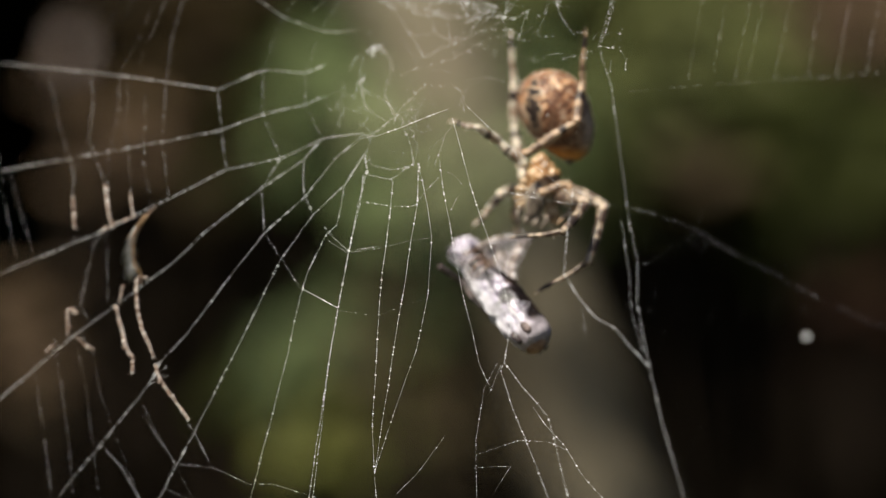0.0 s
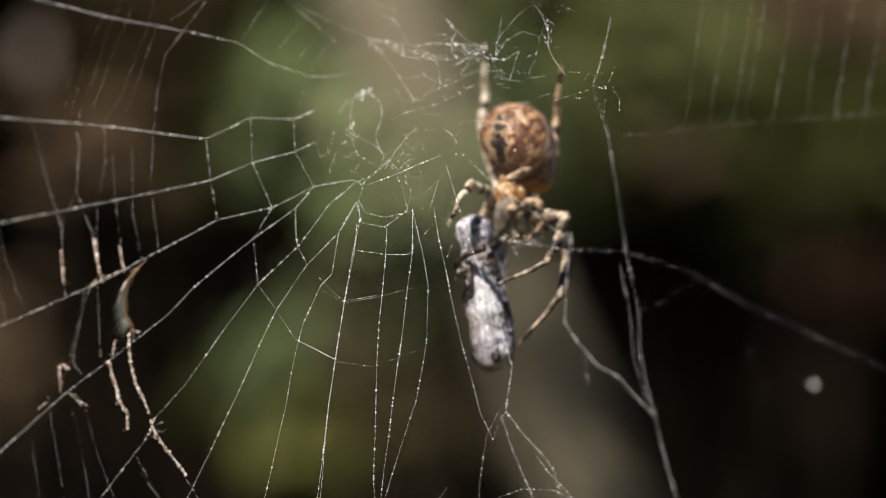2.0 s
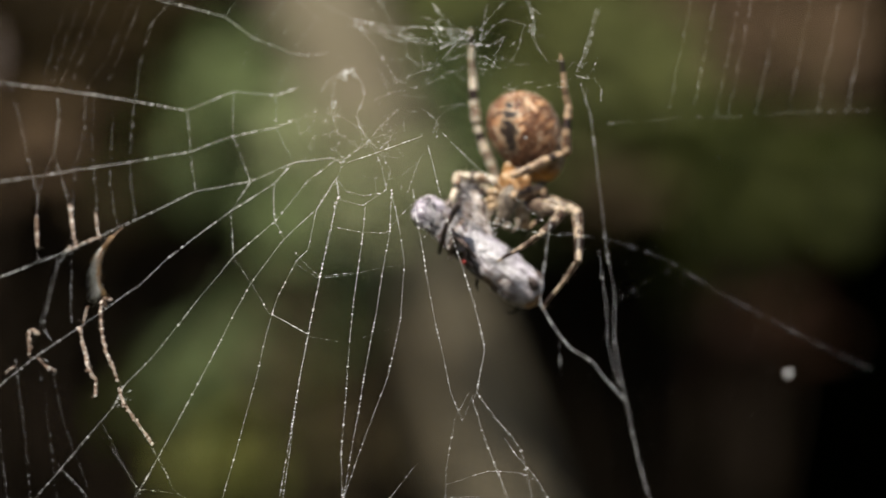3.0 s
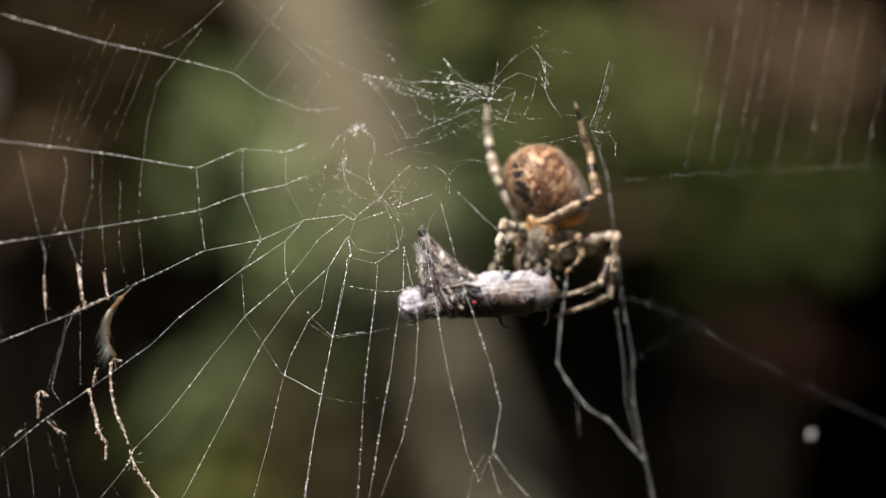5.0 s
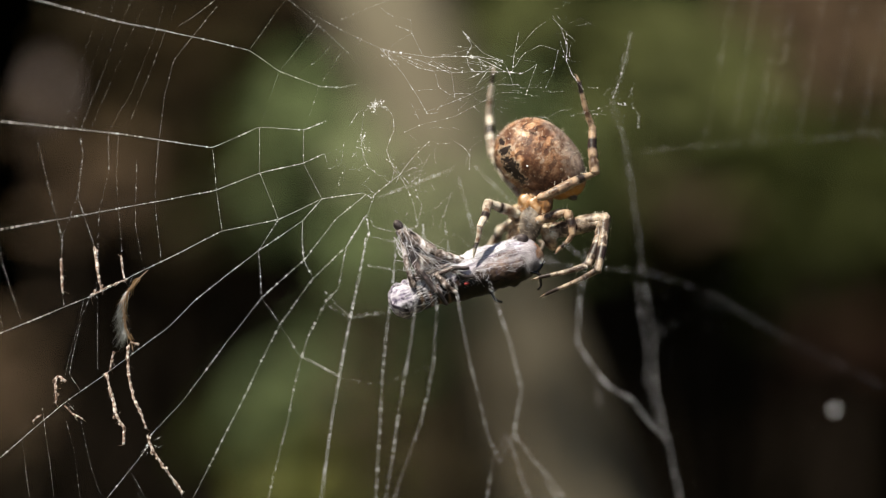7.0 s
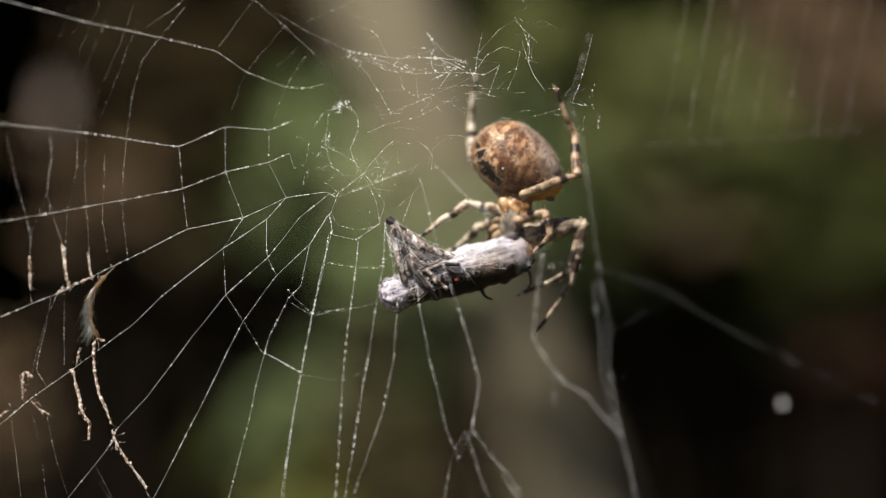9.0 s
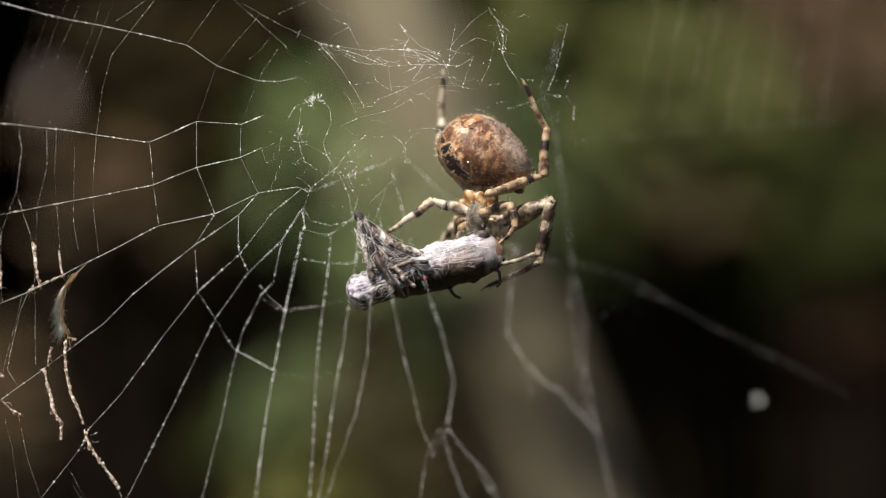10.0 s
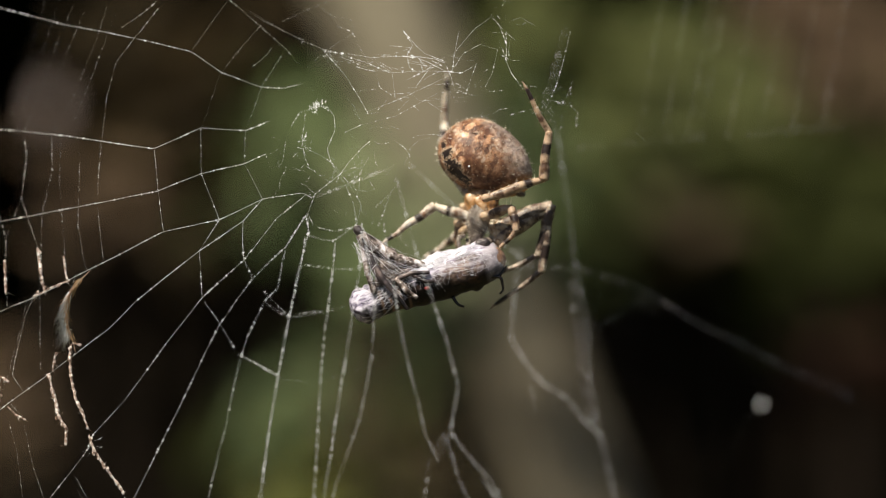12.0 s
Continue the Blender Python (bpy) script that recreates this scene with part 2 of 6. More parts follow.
def leaf(bm, at, way, up, length, width, mat=0):
    """One folded, pointed leaf of 12 faces."""
    way, up = Vector(way).normalized(), Vector(up)
    side = way.cross(up).normalized()
    up = side.cross(way)
    rows = []
    for i, (t, w) in enumerate(((0, 0.06), (0.2, 0.62), (0.45, 1.0), (0.75, 0.68), (1.0, 0.04))):
        c = Vector(at) + way * (length * t) - up * (length * 0.18 * t * t)
        rows.append([bm.verts.new(c + side * (width * 0.5 * w * s) + up * (abs(s) * width * 0.12 * w)) for s in (-1, 0, 1)])
    for u, v in zip(rows, rows[1:]):
        for j in range(2):
            f = bm.faces.new((u[j], u[j + 1], v[j + 1], v[j]))
            f.material_index = mat


BARK = bark_material("bark", (0.092, 0.074, 0.050), (0.195, 0.166, 0.118), (0.275, 0.243, 0.178))
TWIG = bark_material("twig_bark", (0.012, 0.008, 0.005), (0.03, 0.02, 0.013), (0.05, 0.035, 0.024))
# greens paint in light and shade: pale for lit patches, dark for shaded
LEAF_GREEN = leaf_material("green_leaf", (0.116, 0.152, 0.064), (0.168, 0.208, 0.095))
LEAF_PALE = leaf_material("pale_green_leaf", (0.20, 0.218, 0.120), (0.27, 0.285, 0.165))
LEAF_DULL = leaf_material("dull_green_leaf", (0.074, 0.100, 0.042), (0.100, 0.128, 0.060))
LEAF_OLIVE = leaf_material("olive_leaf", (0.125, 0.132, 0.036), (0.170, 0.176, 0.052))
# dim brown and rust leaves: shade of darker patches is put into their colour
LEAF_DIM_BROWN = leaf_material("dim_brown_leaf", (0.026, 0.017, 0.007), (0.044, 0.030, 0.013))
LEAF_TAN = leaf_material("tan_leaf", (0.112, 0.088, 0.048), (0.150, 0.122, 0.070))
LEAF_SHADED = leaf_material("shaded_green_leaf", (0.024, 0.029, 0.007), (0.046, 0.052, 0.013))
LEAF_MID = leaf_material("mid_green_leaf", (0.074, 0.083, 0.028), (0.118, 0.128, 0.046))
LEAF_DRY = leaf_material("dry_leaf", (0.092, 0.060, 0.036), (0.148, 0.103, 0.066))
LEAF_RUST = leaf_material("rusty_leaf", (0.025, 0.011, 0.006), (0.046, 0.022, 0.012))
ground()


def tree_trunk():
    tree = new("young_tree")
    tree.location = (0.373, 0.56, 0)
    bm = bmesh.new()
    pts, radii = [], []
    for i in range(60):
        z = i / 59 * 1.7
        pts.append((-0.363 * z + 0.002 * math.sin(z * 9), 0.012 * math.sin(z * 5), z))
        radii.append(0.0225 - 0.003 * z + 0.0012 * noise.noise(Vector((z * 20, 0, 0))) + (0.012 * max(0, 0.2 - z) / 0.2))
    tube(bm, pts, radii, 20)
    for v in bm.verts:
        v.co += Vector((v.normal.x, v.normal.y, 0)) * 0.001 + 0.0016 * Vector((noise.noise(v.co * 60), noise.noise(v.co * 60 + Vector((9, 9, 9))), 0))
    part("trunk", bm, BARK, tree)
    # an added bough, out of view, whose leaves shade the ground and the lower trunk
    base, r = Vector(tree.location), random.Random(2)
    bm = bmesh.new()
    tube(bm, smooth_line([Vector((0.0148 - 0.363 * 0.2, 0.56, 1.20)) - base, Vector((-0.05, 0.46, 1.27)) - base, Vector((0.03, 0.40, 1.31)) - base], 0.02), 0.004, 8)
    part("unseen_bough", bm, BARK, tree)
    bm = bmesh.new()
    for k in range(205):
        if k < 110:
            p = Vector((r.uniform(-0.065, 0.09), r.uniform(0.35, 0.37), r.uniform(1.18, 1.335)))
        else:
            z = 0.785 + 0.152 * r.random() ** 1.2
            p = Vector((0.234 - 0.363 * z + r.uniform(-0.036, 0.034), r.uniform(0.35, 0.37), z + 0.34))
        leaf(bm, p - base, (r.uniform(-1, 1), r.uniform(-1, 1), r.uniform(-0.8, 0.2)), (r.uniform(-0.5, 0.5), r.uniform(-0.5, 0.5), 1), 0.017, 0.011)
    crown = part("crown", bm, LEAF_GREEN, tree)
    crown["kind"] = "stuff"
    return tagged(tree, "slanting young tree with pale grey-brown bark", "tree")


tree_trunk()


def shrub(name, label, spots, mats, leaf_size, count, base, spread=1.0, seed=1):
    """A shrub: a woody stem from the ground to each spot and a cloud of leaves round it. spots: (x, y, z, radius, material)."""
    r = random.Random(seed)
    thing = new(name)
    thing.location = base
    b = Vector(base)
    bm = bmesh.new()
    for x, y, z, rad, k in spots:
        p = Vector((x, y, z)) - b
        mid = p * 0.5 + Vector((r.uniform(-0.05, 0.05), r.uniform(0.02, 0.1), 0))
        tube(bm, smooth_line([(0, 0, -0.01), mid, p + Vector((0, rad * 0.6, 0))], 0.05), 0.0011, 5)
    part("stem", bm, TWIG, thing)
    bm = bmesh.new()
    for x, y, z, rad, k in spots:
        p = Vector((x, y, z)) - b
        for _ in range(int(count * (rad / 0.03) ** 2)):
            d = Vector((r.gauss(0, 1), r.gauss(0, 0.7), r.gauss(0, 1)))
            d = d * rad * 0.62 * spread
            way = Vector((r.uniform(-1, 1), r.uniform(-0.7, 0.2), r.uniform(-0.9, 0.5)))
            up = Vector((r.uniform(-0.6, 0.4), r.uniform(-1.2, -0.2), r.uniform(0.3, 1.0)))
            s = leaf_size * r.uniform(0.7, 1.25)
            leaf(bm, p + d - way.normalized() * s * 0.5, way, up, s, s * r.uniform(0.45, 0.65), k)
    crown = part("crown", bm, mats, thing)
    crown["kind"] = "stuff"
    return tagged(thing, label, "shrub")


def hedge():
    """A thick hedge that closes the view behind the shrubs, painted near-black as deep shade; its unseen top leans over
    them to block light.
    """
    r = random.Random(14)
    bm = bmesh.new()

    def face(x, z):
        p = Vector((x, 1.35, z))
        # unseen overhang, added to keep the sun off the face
        over = max(0.0, min(1.0, (z - 1.55) / 0.4))
        return p + Vector((0, -0.10 * noise.fractal(p * 4, 1.0, 2.0, 4) - 0.78 * over * over * (3 - 2 * over), 0))

    # a closed section of front, top and back, carried along the hedge
    rows = []
    for i in range(91):
        x = -3.0 + 6.0 * i / 90
        ring = [face(x, -0.02 + 2.6 * k / 48) for k in range(49)]
        for k in range(1, 8):
            ring.append(Vector((x, 0.57 + 0.23 * k, 2.62 + 0.10 * math.sin(k * 0.45) + 0.05 * noise.noise(Vector((x * 3, k, 0))))))
        for k in range(10):
            ring.append(Vector((x, 2.25 + 0.08 * noise.noise(Vector((x * 3, 7, k))), 2.5 - 0.28 * k)))
        rows.append([bm.verts.new(p) for p in ring])
    for u, v in zip(rows, rows[1:]):
        for j in range(len(u)):
            bm.faces.new((u[j], v[j], v[(j + 1) % len(v)], u[(j + 1) % len(u)]))
    bm.faces.new(rows[0])
    bm.faces.new(rows[-1][::-1])
    for _ in range(7000):
        p = face(r.uniform(-2.9, 2.9), r.uniform(0.0, 2.55))
        leaf(bm, p + Vector((0, r.uniform(-0.01, 0.01), 0)), (r.uniform(-1, 1), r.uniform(-0.7, 0.1), r.uniform(-1, 0.5)), (r.uniform(-0.5, 0.5), -1, r.uniform(0, 0.8)), r.uniform(0.04, 0.07), r.uniform(0.025, 0.04))
    # near-black colour stands in for deep shade among the leaves
    n = Nodes("hedge_painted_shade", 0.95, 0, 0.0)
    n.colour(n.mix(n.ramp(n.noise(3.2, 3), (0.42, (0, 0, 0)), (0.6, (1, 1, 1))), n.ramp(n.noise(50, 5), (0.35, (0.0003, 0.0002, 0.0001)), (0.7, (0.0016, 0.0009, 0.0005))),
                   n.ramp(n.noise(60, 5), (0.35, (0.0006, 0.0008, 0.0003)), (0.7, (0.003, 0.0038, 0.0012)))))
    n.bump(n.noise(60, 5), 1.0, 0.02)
    return tagged(part("hedge", bm, n.mat), "dense backdrop hedge with deep shade painted near-black", "hedge", kind="structure")


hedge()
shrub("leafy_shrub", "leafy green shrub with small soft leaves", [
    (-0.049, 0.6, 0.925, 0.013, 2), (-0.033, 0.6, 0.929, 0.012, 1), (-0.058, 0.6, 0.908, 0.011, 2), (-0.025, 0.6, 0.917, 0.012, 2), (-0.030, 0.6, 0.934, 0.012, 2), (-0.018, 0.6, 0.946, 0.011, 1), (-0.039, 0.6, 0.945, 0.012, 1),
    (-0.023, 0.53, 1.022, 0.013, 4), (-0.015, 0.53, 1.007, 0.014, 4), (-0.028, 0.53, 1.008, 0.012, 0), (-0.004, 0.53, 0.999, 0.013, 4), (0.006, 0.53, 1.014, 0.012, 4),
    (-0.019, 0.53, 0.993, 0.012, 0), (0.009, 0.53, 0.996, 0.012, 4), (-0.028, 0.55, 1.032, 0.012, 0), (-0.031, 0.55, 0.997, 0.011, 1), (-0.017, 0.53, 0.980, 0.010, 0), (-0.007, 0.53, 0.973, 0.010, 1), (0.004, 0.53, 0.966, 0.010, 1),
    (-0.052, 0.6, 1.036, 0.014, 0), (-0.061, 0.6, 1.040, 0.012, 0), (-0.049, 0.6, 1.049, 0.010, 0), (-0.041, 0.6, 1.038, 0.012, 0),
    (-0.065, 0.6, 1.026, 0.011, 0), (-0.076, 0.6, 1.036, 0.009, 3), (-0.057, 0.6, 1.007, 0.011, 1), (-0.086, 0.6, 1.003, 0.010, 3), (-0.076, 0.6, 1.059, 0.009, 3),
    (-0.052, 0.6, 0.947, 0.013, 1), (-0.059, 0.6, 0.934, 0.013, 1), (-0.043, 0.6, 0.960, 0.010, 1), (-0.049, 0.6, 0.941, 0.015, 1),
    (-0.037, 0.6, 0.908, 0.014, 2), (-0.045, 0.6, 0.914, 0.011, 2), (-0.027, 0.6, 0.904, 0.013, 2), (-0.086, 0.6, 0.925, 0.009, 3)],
    [LEAF_GREEN, LEAF_DULL, LEAF_OLIVE, LEAF_SHADED, LEAF_PALE], 0.013, 95, (-0.05, 0.66, 0), seed=3)
shrub("sunlit_shrub", "green shrub with lit and shaded tones painted into its leaves", [
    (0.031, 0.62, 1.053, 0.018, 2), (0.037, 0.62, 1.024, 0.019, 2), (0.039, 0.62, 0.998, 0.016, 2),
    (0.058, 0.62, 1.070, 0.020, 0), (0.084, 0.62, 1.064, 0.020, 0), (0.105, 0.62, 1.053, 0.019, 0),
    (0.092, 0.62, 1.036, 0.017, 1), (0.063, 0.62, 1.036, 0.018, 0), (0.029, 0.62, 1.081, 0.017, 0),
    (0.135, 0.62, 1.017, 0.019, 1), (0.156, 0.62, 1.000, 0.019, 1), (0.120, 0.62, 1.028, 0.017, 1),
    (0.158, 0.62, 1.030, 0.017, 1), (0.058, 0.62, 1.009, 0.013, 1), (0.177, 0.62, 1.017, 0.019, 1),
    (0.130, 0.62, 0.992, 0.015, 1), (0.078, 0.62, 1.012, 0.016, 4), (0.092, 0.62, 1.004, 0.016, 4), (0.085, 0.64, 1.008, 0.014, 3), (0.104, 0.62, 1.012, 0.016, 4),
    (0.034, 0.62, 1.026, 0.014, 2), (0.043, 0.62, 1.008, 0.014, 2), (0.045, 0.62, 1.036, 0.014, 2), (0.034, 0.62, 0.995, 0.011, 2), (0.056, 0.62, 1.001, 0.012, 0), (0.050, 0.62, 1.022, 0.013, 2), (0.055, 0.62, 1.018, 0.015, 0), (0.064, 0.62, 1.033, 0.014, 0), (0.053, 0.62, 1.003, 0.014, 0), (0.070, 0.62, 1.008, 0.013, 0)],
    [LEAF_MID, LEAF_SHADED, LEAF_GREEN, LEAF_TAN, LEAF_DIM_BROWN], 0.018, 75, (0.12, 0.70, 0), seed=5)
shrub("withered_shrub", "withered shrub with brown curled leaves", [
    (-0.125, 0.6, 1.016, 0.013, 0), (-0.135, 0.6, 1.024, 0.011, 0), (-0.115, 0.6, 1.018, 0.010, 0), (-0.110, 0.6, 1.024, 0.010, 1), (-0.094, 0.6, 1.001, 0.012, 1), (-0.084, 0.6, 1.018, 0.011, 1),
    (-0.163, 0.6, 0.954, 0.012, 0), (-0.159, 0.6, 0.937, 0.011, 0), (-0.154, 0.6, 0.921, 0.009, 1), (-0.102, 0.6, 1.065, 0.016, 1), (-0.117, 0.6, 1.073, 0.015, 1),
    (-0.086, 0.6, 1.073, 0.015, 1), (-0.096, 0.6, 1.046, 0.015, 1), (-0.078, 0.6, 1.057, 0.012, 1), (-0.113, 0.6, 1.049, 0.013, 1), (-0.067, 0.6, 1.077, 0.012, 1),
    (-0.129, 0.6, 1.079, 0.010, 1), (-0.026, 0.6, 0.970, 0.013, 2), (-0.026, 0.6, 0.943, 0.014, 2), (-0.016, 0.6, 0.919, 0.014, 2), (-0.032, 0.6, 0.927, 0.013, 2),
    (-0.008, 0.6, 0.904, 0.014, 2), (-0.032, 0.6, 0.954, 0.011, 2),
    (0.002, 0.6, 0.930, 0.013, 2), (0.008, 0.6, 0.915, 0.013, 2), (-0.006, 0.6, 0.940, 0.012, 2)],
    [LEAF_DRY, LEAF_DIM_BROWN, LEAF_TAN], 0.013, 85, (-0.12, 0.66, 0), seed=8)
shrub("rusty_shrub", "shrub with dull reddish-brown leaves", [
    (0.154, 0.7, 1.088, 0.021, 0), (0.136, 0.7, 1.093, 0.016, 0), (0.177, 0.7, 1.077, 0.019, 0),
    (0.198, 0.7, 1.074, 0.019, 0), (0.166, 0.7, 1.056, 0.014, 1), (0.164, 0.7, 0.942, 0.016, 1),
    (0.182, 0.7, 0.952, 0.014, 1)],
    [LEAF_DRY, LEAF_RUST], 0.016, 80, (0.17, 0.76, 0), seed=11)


def pale_leaf():
    thing = new("pale_twig")
    thing.location = (-0.137, 0.56, 0)
    bm = bmesh.new()
    tube(bm, smooth_line([(0.004, 0.02, -0.01), (0.01, 0.03, 0.6), (0, 0.004, 1.047)], 0.04), 0.0015, 6)
    part("stem", bm, TWIG, thing)
    bm = bmesh.new()
    leaf(bm, (0, 0, 1.045), (0.1, -0.3, 1), (0.2, -1, 0.5), 0.013, 0.008)
    leaf(bm, (0.001, 0, 1.043), (-0.3, -0.3, 0.9), (0.1, -1, 0.5), 0.010, 0.007)
    part("leaf", bm, leaf_material("pale_dry_leaf", (0.42, 0.33, 0.30), (0.50, 0.40, 0.37)), thing)
    return tagged(thing, "thin twig with pale dry leaves at its tip", "twig")


pale_leaf()

# ---- the web: an upright sheet turned to the camera; its threads lie in its own plane, in millimetres ----
web = tagged(new("orb_web"), "large torn orb web of white silk threads", "spider web")
AX_U, AX_N, AX_V = Vector((0.96246, -0.27141, 0.00000)), Vector((0.27024, 0.95830, -0.09295)), Vector((0.02523, 0.08947, 0.99567))
web.matrix_world = Matrix.Translation((0, -0.008, 1.0)) @ Matrix((AX_U, AX_N, AX_V)).transposed().to_4x4()
silk_rng = random.Random(21)


def belly(u, v, lift=0.0):
    """A point of the web, in metres of its own space: the sheet bellies out below the hub and sags back above it."""
    if abs(lift) < 1:
        out = (2.8 - 1.0 * max(0.0, min(1.0, (-18.0 - u) / 16.0))) * max(0.0, min(1.0, (3.0 - u) / 8.0))
        back = max(0.0, min(1.0, (u + 30.0) / 12.0))
        lift += float(np.interp(v, (-9, -2, 5, 14, 20), (-out, -0.45 * out, 1.6 * back, 5.2 * back, 6.0 * back)))
        k = (218.5 + lift) / 218.5
        u, v = 61.9 + (u - 61.9) * k, -20.4 + (v + 20.4) * k
    return u / 1000, lift / 1000, v / 1000


def thread(name, radius, *points, material=None, beads=1.0, lift=0.0):
    """One silk thread with sticky drops along it. points: millimetres along and up the web."""
    r = silk_rng
    line = smooth_line([belly(u, v, lift) for u, v in points], 0.00011)
    radii, phase = [], r.uniform(0, 9)
    if name == "spiral_thread" and points[0][0] < -30:
        radius *= 0.68
    out = []
    for i, p in enumerate(line):
        w = noise.noise_vector(p * 260 + Vector((phase, 0, 0))) * 0.00007
        out.append(p + w)
        k = (0.18 if name == "radial_thread" else 0.16) + 0.10 * noise.noise(p * 900 + Vector((0, phase, 0)))
        if r.random() < 0.15 * beads:
            k += r.choice((0.3, 0.5, 0.8, 1.3, 2.1)) * min(1.0, 0.046 / radius)
        radii.append(radius / 1000 * THIN * max(k, 0.10))
    bm = bmesh.new()
    tube(bm, out, radii, 4)
    return part(name, bm, material or SILK, web)


THIN = 1.35
thread("radial_thread", .075, (-60.6, 28.6), (-49.5, 25.7), (-43.5, 24.1), (-39.0, 23.1), (-33.8, 22.0), (-27.6, 20.5), (-24.2, 18.2), (-19.7, 16.6), (-17.4, 16.4), (-15.6, 16.8))
thread("radial_thread", .08, (-60.2, 13.9), (-48.9, 12.7), (-45.0, 12.3), (-41.4, 11.9), (-37.5, 11.3), (-31.3, 10.4), (-26.2, 12.5), (-21.3, 12.2), (-18.8, 13.1))
thread("radial_thread", .08, (-59.4, 1.1), (-48.4, 2.9), (-42.0, 4.0), (-35.0, 5.2), (-30.7, 6.0), (-26.0, 7.8), (-21.4, 8.7), (-19.0, 9.7))
thread("radial_thread", .075, (-58.1, -10.6), (-48.0, -6.6), (-44.2, -5.1), (-40.4, -3.3), (-34.8, -0.6), (-29.9, 1.8), (-23.8, 3.0), (-19.2, 5.1), (-14.9, 5.7), (-14.0, 5.2))
thread("radial_thread", .055, (-57.4, -25.2), (-49.4, -18.4), (-46.9, -16.3), (-45.0, -15.0), (-42.8, -13.5), (-39.4, -11.0), (-35.7, -8.4), (-32.7, -5.4), (-25.9, -0.2), (-21.2, 2.9), (-19.2, 5.1))
thread("radial_thread", .04, (-48.0, -33.9), (-41.6, -26.0), (-37.6, -21.0), (-36.9, -19.2), (-33.6, -15.7), (-28.8, -9.2), (-25.4, -5.0), (-21.0, -1.1), (-17.6, 3.1), (-14.6, 5.5))
thread("radial_thread", .045, (-36.7, -34.5), (-32.2, -25.7), (-28.5, -18.3), (-23.4, -7.7), (-20.0, -3.0), (-16.5, 0.3), (-14.7, 3.2))
thread("radial_thread", .045, (-26.3, -34.9), (-24.1, -25.5), (-23.1, -21.2), (-22.3, -17.7), (-21.7, -14.3), (-20.5, -9.1), (-18.5, -5.1), (-17.3, -4.0), (-16.5, 0.3), (-14.3, 3.6))
thread("radial_thread", .045, (-19.2, -34.8), (-18.3, -25.3), (-17.6, -17.6), (-16.9, -12.5), (-16.0, -7.4), (-15.0, -1.7), (-14.2, 1.5), (-14.3, 3.6))
thread("radial_thread", .04, (-14.5, 1.3), (-14.8, -1.6), (-16.0, -7.0), (-16.9, -13.0), (-17.9, -19.9), (-18.9, -28.3), (-20.0, -38.1))
thread("radial_thread", .035, (-6.2, 2.8), (-5.8, -0.1), (-4.8, -4.7), (-4.5, -6.4), (-3.2, -11.6), (-2.2, -15.0), (-1.3, -18.3), (-0.0, -20.9))
thread("spiral_thread", .03, (-46.1, 11.7), (-45.7, 9.9), (-46.0, 6.6), (-46.1, 5.3), (-44.1, 0.4), (-43.5, -2.9), (-43.1, -4.4))
thread("spiral_thread", .02, (-42.9, 12.3), (-42.7, 8.1), (-43.6, 3.9), (-43.6, 0.1), (-43.6, -3.5), (-43.1, -12.6))
thread("spiral_thread", .02, (-41.8, 11.9), (-41.8, 7.8), (-41.5, 4.2), (-40.8, -1.1), (-40.5, -3.3))
thread("spiral_thread", .02, (-39.7, 10.1), (-39.6, 8.3), (-39.5, 2.4), (-38.6, -1.7), (-38.2, -2.3))
thread("spiral_thread", .02, (-37.3, 11.3), (-37.3, 9.5), (-37.4, 7.7), (-37.4, 4.8), (-36.5, -1.4))
thread("spiral_thread", .03, (-31.3, 10.4), (-30.9, 7.7), (-30.7, 5.9), (-29.9, 1.8))
thread("spiral_thread", .03, (-26.2, 12.5), (-26.0, 7.8), (-23.8, 3.0), (-25.9, -0.2), (-25.4, -5.0), (-23.4, -7.7), (-21.2, -10.8))
thread("spiral_thread", .03, (-21.3, 12.2), (-21.3, 8.7), (-19.2, 5.1))
thread("spiral_thread", .025, (-51.6, 13.3), (-48.5, 3.3), (-47.7, 1.0), (-47.6, -1.7), (-47.2, -6.2))
thread("spiral_thread", .055, (-21.2, 2.9), (-21.2, 0.9), (-21.0, -1.1), (-20.0, -3.0))
thread("spiral_thread", .03, (-18.6, -4.3), (-17.6, -5.4), (-16.0, -6.8), (-12.5, -6.2))
thread("spiral_thread", .025, (-47.7, 1.0), (-46.1, 5.3))
thread("spiral_thread", .03, (-44.2, -5.0), (-45.1, -7.0), (-46.1, -11.8), (-46.3, -13.2), (-45.0, -14.9))
thread("spiral_thread", .013, (-44.8, -4.7), (-45.8, -9.4), (-46.7, -13.0), (-47.0, -14.1))
thread("spiral_thread", .013, (-46.3, -16.2), (-44.9, -17.6), (-43.4, -22.8), (-42.0, -26.0), (-37.9, -35.1))
thread("spiral_thread", .013, (-46.5, -17.7), (-45.4, -21.1), (-44.5, -26.1), (-42.8, -35.8))
thread("spiral_thread", .013, (-39.2, -22.7), (-37.2, -25.9), (-31.8, -34.2))
thread("spiral_thread", .03, (-39.5, -2.6), (-40.3, -5.2))
thread("spiral_thread", .016, (-27.6, 20.5), (-25.4, 23.5), (-23.6, 25.8), (-17.6, 33.6))
thread("spiral_thread", .013, (-24.2, 18.2), (-21.3, 21.6), (-19.5, 23.6))
thread("spiral_thread", .012, (-26.2, 12.5), (-24.2, 18.2))
thread("spiral_thread", .012, (-21.3, 12.2), (-19.7, 16.6), (-17.5, 20.0))
thread("spiral_thread", .04, (-35.5, 23.2), (-33.9, 24.1), (-32.1, 25.4), (-31.1, 26.3), (-23.9, 33.2))
